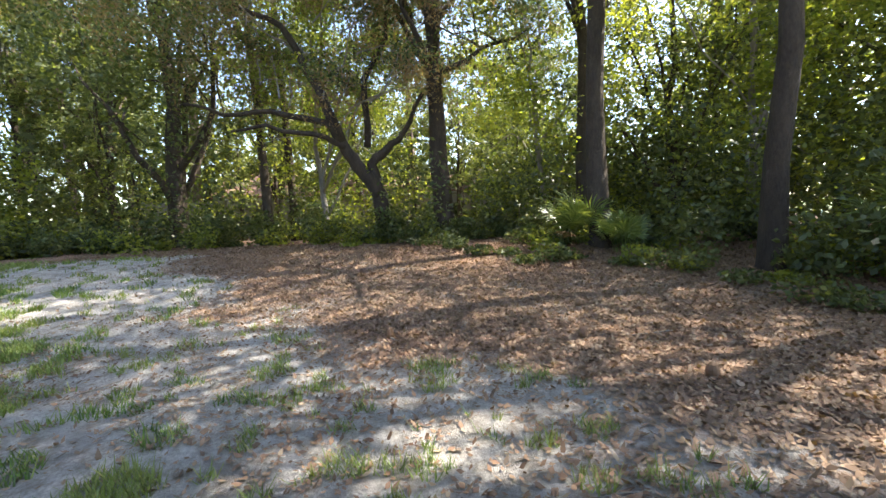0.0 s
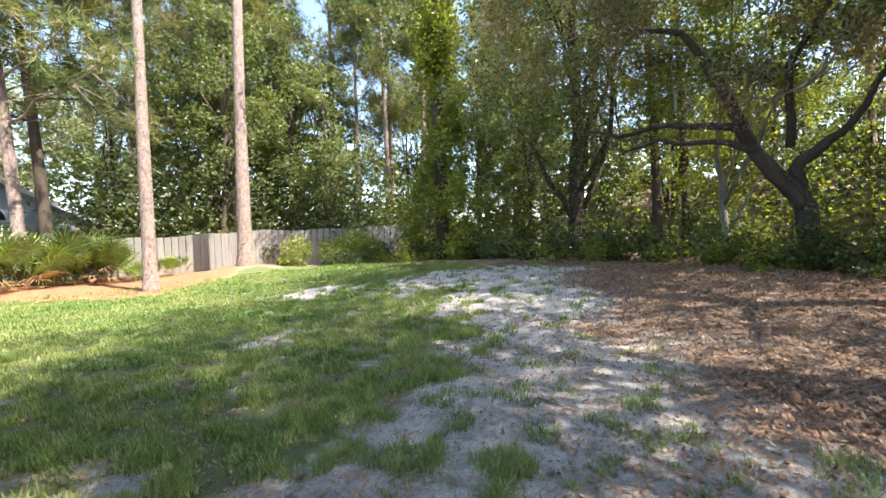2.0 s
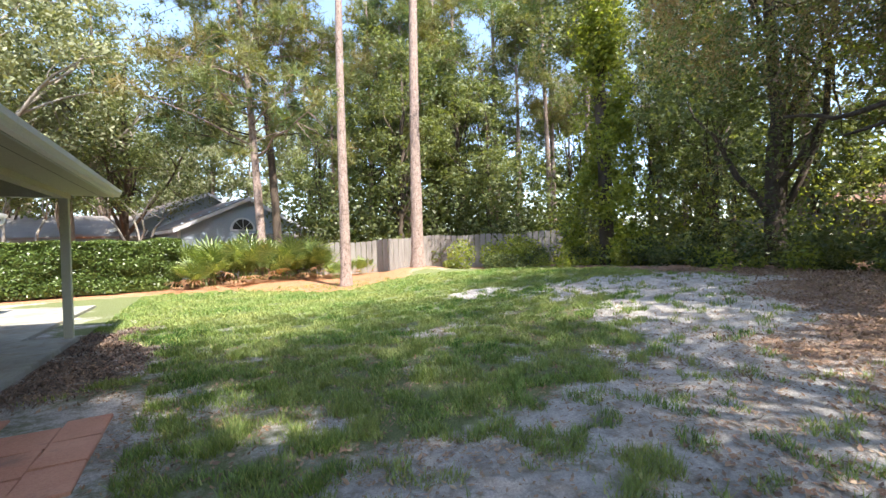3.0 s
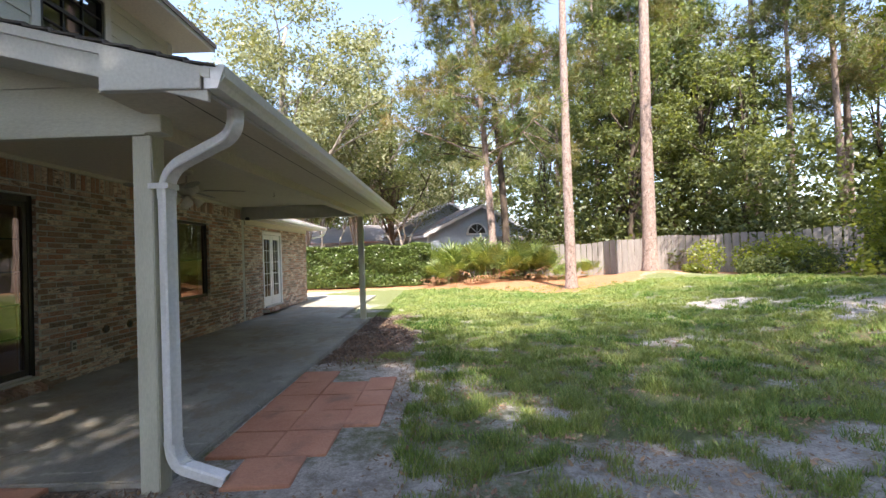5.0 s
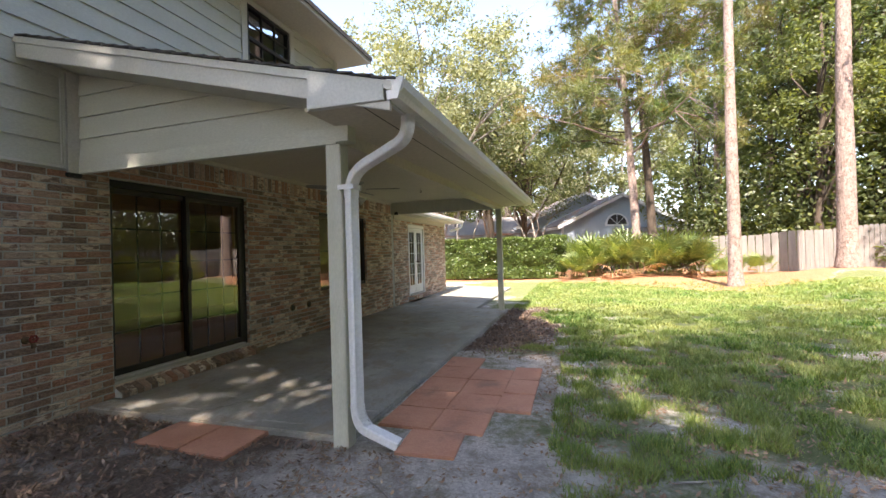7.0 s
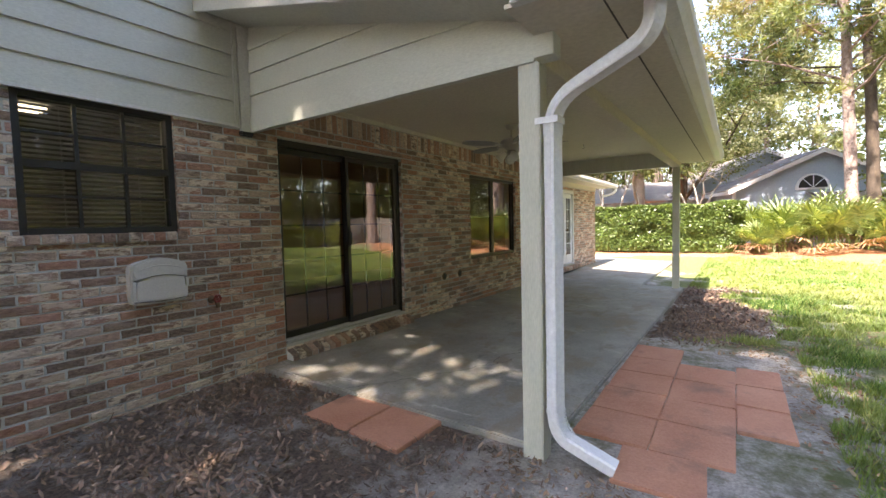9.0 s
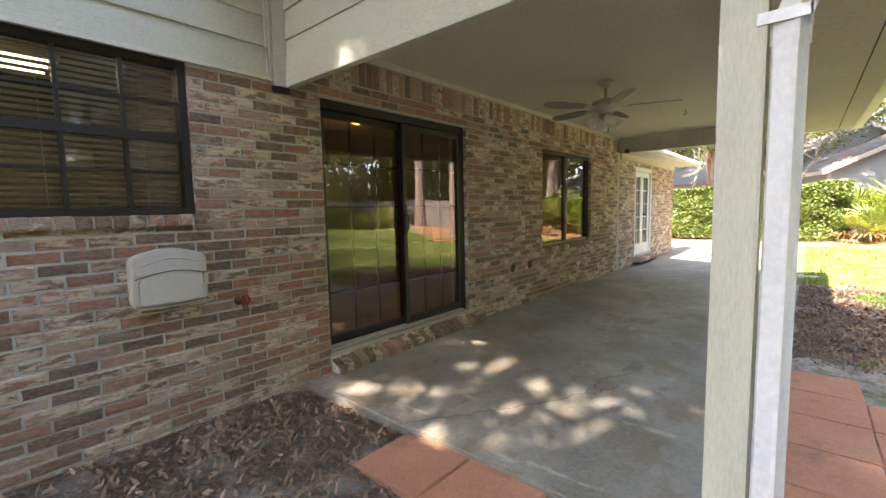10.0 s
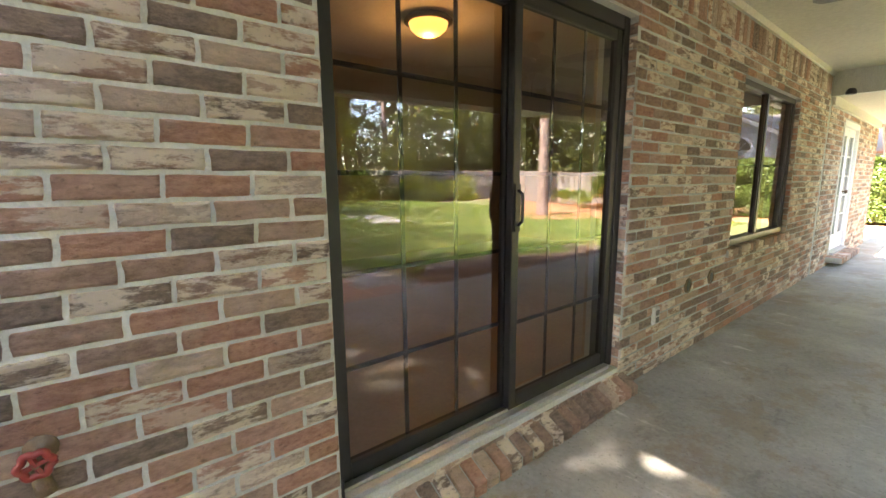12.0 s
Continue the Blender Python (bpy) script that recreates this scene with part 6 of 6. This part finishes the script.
# ---- small things on the wall and porch ----
hb = thing("hose_box", (0.06, -1.07, 0.74), "beige plastic hose reel box mounted on the brick", "hose box")


def rounded_slab(y0, y1, z0, z1, x0, x1, arch, r=0.05):
    """A softly cornered panel that faces +x, with an arched top edge."""
    out = []
    for (cy, cz, a0) in ((y1 - r, z0 + r, -90), (y1 - r, z1 - r - arch, 0)):
        for k in range(5):
            a = radians(a0 + 90 * k / 4)
            out.append((x0, cy + r * math.cos(a), cz + r * math.sin(a)))
    for k in range(1, 8):
        s = k / 8
        out.append((x0, y1 - r + (y0 - y1 + 2 * r) * s, z1 - arch + arch * math.sin(math.pi * s)))
    for (cy, cz, a0) in ((y0 + r, z1 - r - arch, 90), (y0 + r, z0 + r, 180)):
        for k in range(5):
            a = radians(a0 + 90 * k / 4)
            out.append((x0, cy + r * math.cos(a), cz + r * math.sin(a)))
    return Geo().prism(out, (x1 - x0, 0, 0))


HY0, HY1 = -1.30, -0.91
part("body", rounded_slab(HY0, HY1, 0.745, 1.09, 0.0, 0.09, 0.03), M_PLASTIC, hb, bevel=0.012)
part("lid", rounded_slab(HY0 + 0.004, HY1 - 0.004, 0.935, 1.087, 0.086, 0.108, 0.03), M_PLASTIC, hb, bevel=0.009)
part("lid_ridge", Geo().tube([(0.108, HY0 + 0.05 + (HY1 - HY0 - 0.1) * s, 0.985 + 0.05 * math.sin(math.pi * (0.12 + 0.76 * s))) for s in [k / 12 for k in range(13)]], 0.004, 6), M_PLASTIC, hb)
part("front_panel", rounded_slab(HY0 + 0.03, HY1 - 0.03, 0.775, 0.955, 0.086, 0.112, 0.03, 0.02), M_PLASTIC, hb, bevel=0.006)
part("latch", Geo().box(0.08, 0.112, HY1 - 0.026, HY1 - 0.002, 0.86, 0.93), M_PLASTIC, hb, bevel=0.004)
part("latch", Geo().box(0.08, 0.112, HY0 + 0.002, HY0 + 0.026, 0.86, 0.93), M_PLASTIC, hb, bevel=0.004)
for name, z0, up in (("top_seam", 0.928, 0.032), ("bottom_seam", 0.776, -0.012)):
    part(name, Geo().tube([(0.111, HY0 + 0.008 + (HY1 - HY0 - 0.016) * s, z0 + up * math.sin(math.pi * s)) for s in [k / 14 for k in range(15)]], 0.003, 6), M_PLASTIC_DARK, hb, "dark seam")

hb.location = hb.location + Vector((0, -0.02, 0.028))

tap = thing("hose_tap", (0.03, -0.64, 0.68), "red-wheeled outdoor tap on the brick wall", "tap")
part("flange", Geo().lathe([(0.0, 0.0), (0.032, 0.0), (0.032, 0.008), (0.014, 0.012), (0.014, 0.06)], (0.0, -0.64, 0.685), 14, 'x'), M_RUST, tap, smooth=True)
part("spout", Geo().tube([(0.05, -0.64, 0.685), (0.08, -0.64, 0.68), (0.09, -0.635, 0.65), (0.092, -0.632, 0.625)], [0.016, 0.017, 0.017, 0.02], 12), M_RUST, tap, smooth=True)
wheel = part("handwheel", Geo().tube([(0.105, -0.64 + (0.026 + 0.003 * math.cos(6 * a)) * math.cos(a), 0.70 + (0.026 + 0.003 * math.cos(6 * a)) * math.sin(a)) for a in [math.pi * k / 18 for k in range(37)]], 0.008, 6), M_RED, tap, "chipped red handwheel", smooth=True)
for k in range(4):
    a0 = k * math.pi / 2 + 0.3
    part("spoke", Geo().tube([(0.105, -0.64, 0.70), (0.105, -0.64 + 0.026 * math.cos(a0), 0.70 + 0.026 * math.sin(a0))], 0.006, 5), M_RED, wheel)
part("stem", Geo().tube([(0.05, -0.64, 0.688), (0.11, -0.64, 0.70)], 0.007, 8), M_RUST, tap)

tap.location = tap.location + Vector((0, -0.072, 0.043))

outlet = thing("outlet", (0.01, 2.29, 0.4), "small weatherproof outlet box on the brick", "outlet")
part("cover", Geo().box(0.0, 0.025, 2.25, 2.33, 0.35, 0.47), M_PLASTIC, outlet, bevel=0.006)
part("socket", Geo().box(0.024, 0.03, 2.27, 2.31, 0.365, 0.40).box(0.024, 0.03, 2.27, 2.31, 0.415, 0.45), M_PLASTIC_DARK, outlet)
for y in (2.81, 3.25):
    v = thing("wall_vent", (0.005, y, 0.53), "small dark weep vent in the brick wall", "vent", "wall vents")
    part("grille", Geo().lathe([(0.0, 0.012), (0.03, 0.012), (0.045, 0.006), (0.045, 0.0)], (0.0, y, 0.53), 14, 'x'), M_BLACK, v)
    part("collar", Geo().lathe([(0.045, 0.0), (0.045, 0.015), (0.055, 0.012), (0.058, 0.0)], (0.0, y, 0.53), 14, 'x'), M_RUST, v)
hook = thing("ceiling_hook", (1.55, 4.8, 2.6), "small metal plant hook in the porch ceiling", "hook")
part("screw_eye", Geo().tube([(1.55, 4.8, 2.62), (1.55, 4.8, 2.58), (1.57, 4.8, 2.555), (1.55, 4.8, 2.535), (1.53, 4.8, 2.55)], 0.005, 6), M_BLACK, hook)
cable = thing("wall_cable", (0.04, -0.36, 2.2), "painted cable running down the siding corner", "cable")
part("run", Geo().tube([(0.05, -0.385, 3.1), (0.052, -0.385, 2.6), (0.05, -0.38, 2.24), (0.04, -0.34, 2.2)], 0.007, 6), M_SIDING, cable)
part("run", Geo().tube([(0.035, -0.40, 3.1), (0.036, -0.402, 2.6), (0.035, -0.40, 2.25)], 0.006, 6), M_TRIM, cable)
part("stain_box", Geo().box(0.0, 0.05, -0.36, -0.24, 2.15, 2.2), M_BLACK, cable, "dark cable entry", bevel=0.01)
cable.location = cable.location + Vector((0, -0.035, 0))
sensor = thing("flood_light", (0.2, 6.65, 2.3), "small dark flood light under the cross beam", "lamp")
part("arm", Geo().tube([(0.2, 6.80, 2.36), (0.2, 6.72, 2.34)], 0.012, 8), M_BLACK, sensor)
part("head", Geo().lathe([(0.0, -0.03), (0.05, -0.03), (0.055, 0.0), (0.035, 0.04), (0.0, 0.045)], (0.2, 6.68, 2.34), 14), M_BLACK, sensor)

# ceiling fan
FX, FY, FZ = 1.22, 2.68, 2.607
K = 1.14
fan = thing("ceiling_fan", (FX, FY, FZ), "beige five-blade porch ceiling fan with a light kit", "ceiling fan")
part("canopy", Geo().lathe([(0.0, 0.0), (0.07, 0.0), (0.072, -0.02), (0.05, -0.05), (0.015, -0.06)], (FX, FY, FZ), 20), M_FAN, fan, smooth=True)
part("downrod", Geo().tube([(FX, FY, FZ - 0.05), (FX, FY, FZ - 0.17)], 0.013, 10), M_FAN, fan)
part("motor", Geo().lathe([(0.015, -0.15), (0.06, -0.155), (0.12, -0.18), (0.135, -0.21), (0.125, -0.24), (0.08, -0.265), (0.06, -0.29), (0.0, -0.292)], (FX, FY, FZ), 24), M_FAN, fan, smooth=True)
for k in range(5):
    a = 0.35 + k * 2 * math.pi / 5
    m = pose(FX, FY, FZ - 0.235, 0, 0, math.degrees(a)) @ pose(0, 0, 0, 11, 0, 0)
    br = Geo().box(0.1, 0.22, -0.018, 0.018, -0.004, 0.004, m)
    arm = part("blade_iron", br, M_FAN, fan)
    outl = [(0.19, -0.03), (0.28, -0.055), (0.42, -0.068), (0.54, -0.064), (0.61, -0.04), (0.63, 0.0), (0.61, 0.04), (0.54, 0.064), (0.42, 0.068), (0.28, 0.055), (0.19, 0.03)]
    g = Geo().prism([m @ Vector((x, y, 0.004)) for x, y in outl], (0, 0, 0.007))
    part("blade", g, M_BLADE, fan, "woven grey-brown blade")
kit = part("light_kit", Geo().lathe([(0.0, -0.29), (0.05, -0.292), (0.055, -0.32), (0.03, -0.345), (0.0, -0.35)], (FX, FY, FZ), 18), M_FAN, fan, smooth=True)
for k in range(4):
    a = 0.6 + k * math.pi / 2
    c = Vector((FX + 0.07 * math.cos(a), FY + 0.07 * math.sin(a), FZ - 0.32))
    o = Vector((math.cos(a), math.sin(a), -0.9)).normalized()
    part("shade", Geo().tube([c, c + o * 0.03, c + o * 0.07, c + o * 0.11], [0.02, 0.03, 0.045, 0.058], 12), M_FROST, kit, "frosted tulip shade", smooth=True)
part("pull_chain", Geo().tube([(FX + 0.03, FY, FZ - 0.34), (FX + 0.03, FY, FZ - 0.46)], 0.003, 5), M_RUST, fan)

for ob in fan.children_recursive:
    ob.data.transform(Matrix.Translation((FX, FY, FZ)) @ Matrix.Scale(K, 4) @ Matrix.Translation((-FX, -FY, -FZ)))

# ---- bricks ----
COURSE, BL, JOINT = 0.0672, 0.21, 0.0115


def brick_mesh(name, length, height, depth=0.03, seed=0):
    """One tumbled brick that faces +x, with uneven worn edges."""
    r = np.random.default_rng(seed)
    e = 0.006
    ys = [0, e, *[length * k / 4 for k in (1, 2, 3)], length - e, length] if length > 0.12 else [0, e, length - e, length]
    zs = [0, e, height * 0.5, height - e, height] if height < 0.1 else [0, e, height * 0.33, height * 0.66, height - e, height]
    nh, nl = len(zs), len(ys)
    v, f = [], []
    for j in range(nh):
        for i in range(nl):
            rim = i in (0, nl - 1) or j in (0, nh - 1)
            v.append((-0.0045 + r.uniform(-0.002, 0.001) if rim else 0.0015 + r.uniform(-0.0015, 0.0015), ys[i] + r.uniform(-0.0022, 0.0022), zs[j] + r.uniform(-0.002, 0.002)))
    for j in range(nh - 1):
        for i in range(nl - 1):
            a = j * nl + i
            f.append((a, a + 1, a + nl + 1, a + nl))
    ring = [i for i in range(nl)] + [j * nl + nl - 1 for j in range(1, nh)] + [(nh - 1) * nl + i for i in range(nl - 2, -1, -1)] + [j * nl for j in range(nh - 2, 0, -1)]
    n0 = len(v)
    for i in ring:
        v.append((-depth, v[i][1], v[i][2]))
    for k in range(len(ring)):
        k2 = (k + 1) % len(ring)
        f.append((ring[k], n0 + k, n0 + k2, ring[k2]))
    return v, f


def pieces_of_wall():
    """Every brick of the east wall as (y, z, length, height, kind)."""
    r = np.random.default_rng(5)
    out = []

    def fill(y0, y1, z0, z1, shift, odd):
        n = int(round((z1 - z0) / COURSE))
        ch = (z1 - z0) / n
        for c in range(n):
            z = z0 + c * ch
            y = y0 - (BL / 2 if (c + odd) % 2 else 0)
            while y < y1 - 0.01:
                a, b = max(y, y0), min(y + BL - JOINT, y1)
                hole = [h for h in OPENINGS if a < h[1] and b > h[0] and z + ch - JOINT > h[2] + 0.006 and z < h[3] - 0.006]
                spans = [(a, b)]
                for h in hole:
                    spans = [q for s in spans for q in ((s[0], min(s[1], h[0])), (max(s[0], h[1]), s[1])) if q[1] - q[0] > 0.025]
                for s in spans:
                    if s[1] - s[0] > 0.03:
                        out.append((s[0], z + JOINT / 2, s[1] - s[0], ch - JOINT))
                y += BL
    fill(WALL_Y0, 6.79, -0.065, 2.345, 0, 0)
    out[:] = [q for q in out if q[0] > -0.4 or q[1] < 2.18]
    fill(6.92, WALL_Y1, -0.065, 2.23, 0, 0)
    # soldier course under the porch ceiling
    y = -0.3
    while y < 6.76:
        top = 2.55 + 0.003 * (y + 0.2)
        out.append((y, 2.352, 0.066, top - 2.355))
        y += 0.077
    return out


WALL = pieces_of_wall()
# bricks nearest to the end of the walk are pieces of their own; the rest is one joined part
near_bricks = sorted(WALL, key=lambda q: (q[0] + q[2] / 2 + 0.45) ** 2 + (q[1] - 1.15) ** 2)[:300]
near_set = set(near_bricks)
shared = {}
for y, z, ln, h in near_bricks:
    key = (round(ln, 2), round(h, 3), (int(y * 37) + int(z * 91)) % 4)
    if key not in shared:
        v, f = brick_mesh("brick", ln, h, 0.03, int(key[0] * 100) + key[2] * 7)
        me = bpy.data.meshes.new("brick")
        me.from_pydata(v, [], f)
        shared[key] = me
    ob = link("brick", shared[key], M_BRICK, wall_east)
    ob.location = (random.uniform(-0.002, 0.003), y, z)
joined = Geo()
for k, (y, z, ln, h) in enumerate(WALL):
    if (y, z, ln, h) in near_set:
        continue
    if y > 3.2 or y < -3.0:
        v = [(-0.03, 0, 0), (-0.03, ln, 0), (-0.03, ln, h), (-0.03, 0, h), (0.002, 0.002, 0.002), (0.002, ln - 0.002, 0.002), (0.002, ln - 0.002, h - 0.002), (0.002, 0.002, h - 0.002)]
        f = [(4, 5, 6, 7), (0, 1, 5, 4), (1, 2, 6, 5), (2, 3, 7, 6), (3, 0, 4, 7)]
    else:
        v, f = brick_mesh("brick", ln, h, 0.03, k % 97)
    o = 0.003 * math.sin(k * 5.3)
    joined.add([(a + o, b + y, c + z) for a, b, c in v], f)
me = bpy.data.meshes.new("brickwork")
me.from_pydata(joined.v, [], joined.f)
bw = link("brickwork", me, M_BRICK_J, wall_east)
bw["kind"] = "stuff"

# reveals, sills and the north end
reveal = Geo()
for y0, y1, z0, z1 in OPENINGS:
    z = z0
    while z < z1 - 0.03:
        hh = min(COURSE - JOINT, z1 - z)
        reveal.box(-0.1, -0.006, y1 - 0.001, y1 + 0.02, z, z + hh).box(-0.1, -0.006, y0 - 0.02, y0 + 0.001, z, z + hh)
        z += COURSE
rv = link("reveal_bricks", reveal.mesh("reveal_bricks"), M_BRICK_J, wall_east)
rv["kind"] = "stuff"


def rowlock(name, y0, y1, x0, x1, z0, z1, label):
    """A sill of bricks laid on edge."""
    s = thing(name, (x1, (y0 + y1) / 2, z0), label, "sill", "", "structure")
    part("mortar_bed", Geo().box(x0, x1 - 0.012, y0, y1, z0, z1 - 0.012), M_MORTAR, s)
    n = max(1, int(round((y1 - y0) / 0.078)))
    w = (y1 - y0) / n
    base = Geo().box(x0 + 0.001, x1, 0.005, w - 0.005, z0 + 0.003, z1).mesh("brick", 0.006, seg=1)
    for k in range(n):
        b = link("brick", base, M_BRICK, s)
        b.location = (random.uniform(-0.004, 0.004), y0 + k * w, random.uniform(-0.002, 0.002))
    return s


rowlock("window_sill", -1.93, -0.88, -0.04, 0.035, 1.245, 1.312, "brick rowlock sill under the kitchen window")
rowlock("window_sill", 3.57, 5.49, -0.05, 0.03, 0.65, 0.722, "brick rowlock sill under the sliding window")


def sloped_step(y0, y1):
    """A low step of bricks on edge whose tops fall away from the door track."""
    st = thing("door_step", (0.05, (y0 + y1) / 2, 0.0), "low sloped brick rowlock step below the sliding door", "step", "", "structure")
    part("mortar_bed", Geo().prism([(-0.09, y0, -0.02), (0.092, y0, -0.02), (0.092, y0, 0.052), (-0.09, y0, 0.146)], (0, y1 - y0, 0)), M_MORTAR, st)
    n = int(round((y1 - y0) / 0.078))
    w = (y1 - y0) / n
    base = Geo().prism([(-0.088, 0.005, 0.0), (0.104, 0.005, 0.0), (0.104, 0.005, 0.064), (-0.088, 0.005, 0.158)], (0, w - 0.01, 0)).mesh("brick", 0.006, seg=1)
    for k in range(n):
        b = link("brick", base, M_BRICK, st)
        b.location = (random.uniform(-0.004, 0.004), y0 + k * w, random.uniform(-0.003, 0.002))


sloped_step(0.0, 1.93)
rowlock("door_step", 7.8, 9.27, -0.03, 0.2, 0.07, 0.162, "brick rowlock step below the french door")
end_wall = thing("brick_return", (-0.1, WALL_Y1, 0), "brick end of the house by the walk", "wall", "", "structure")
part("mortar_bed", Geo().box(-0.24, -0.008, WALL_Y1, WALL_Y1 + 0.02, -0.2, 2.3), M_MORTAR, end_wall)
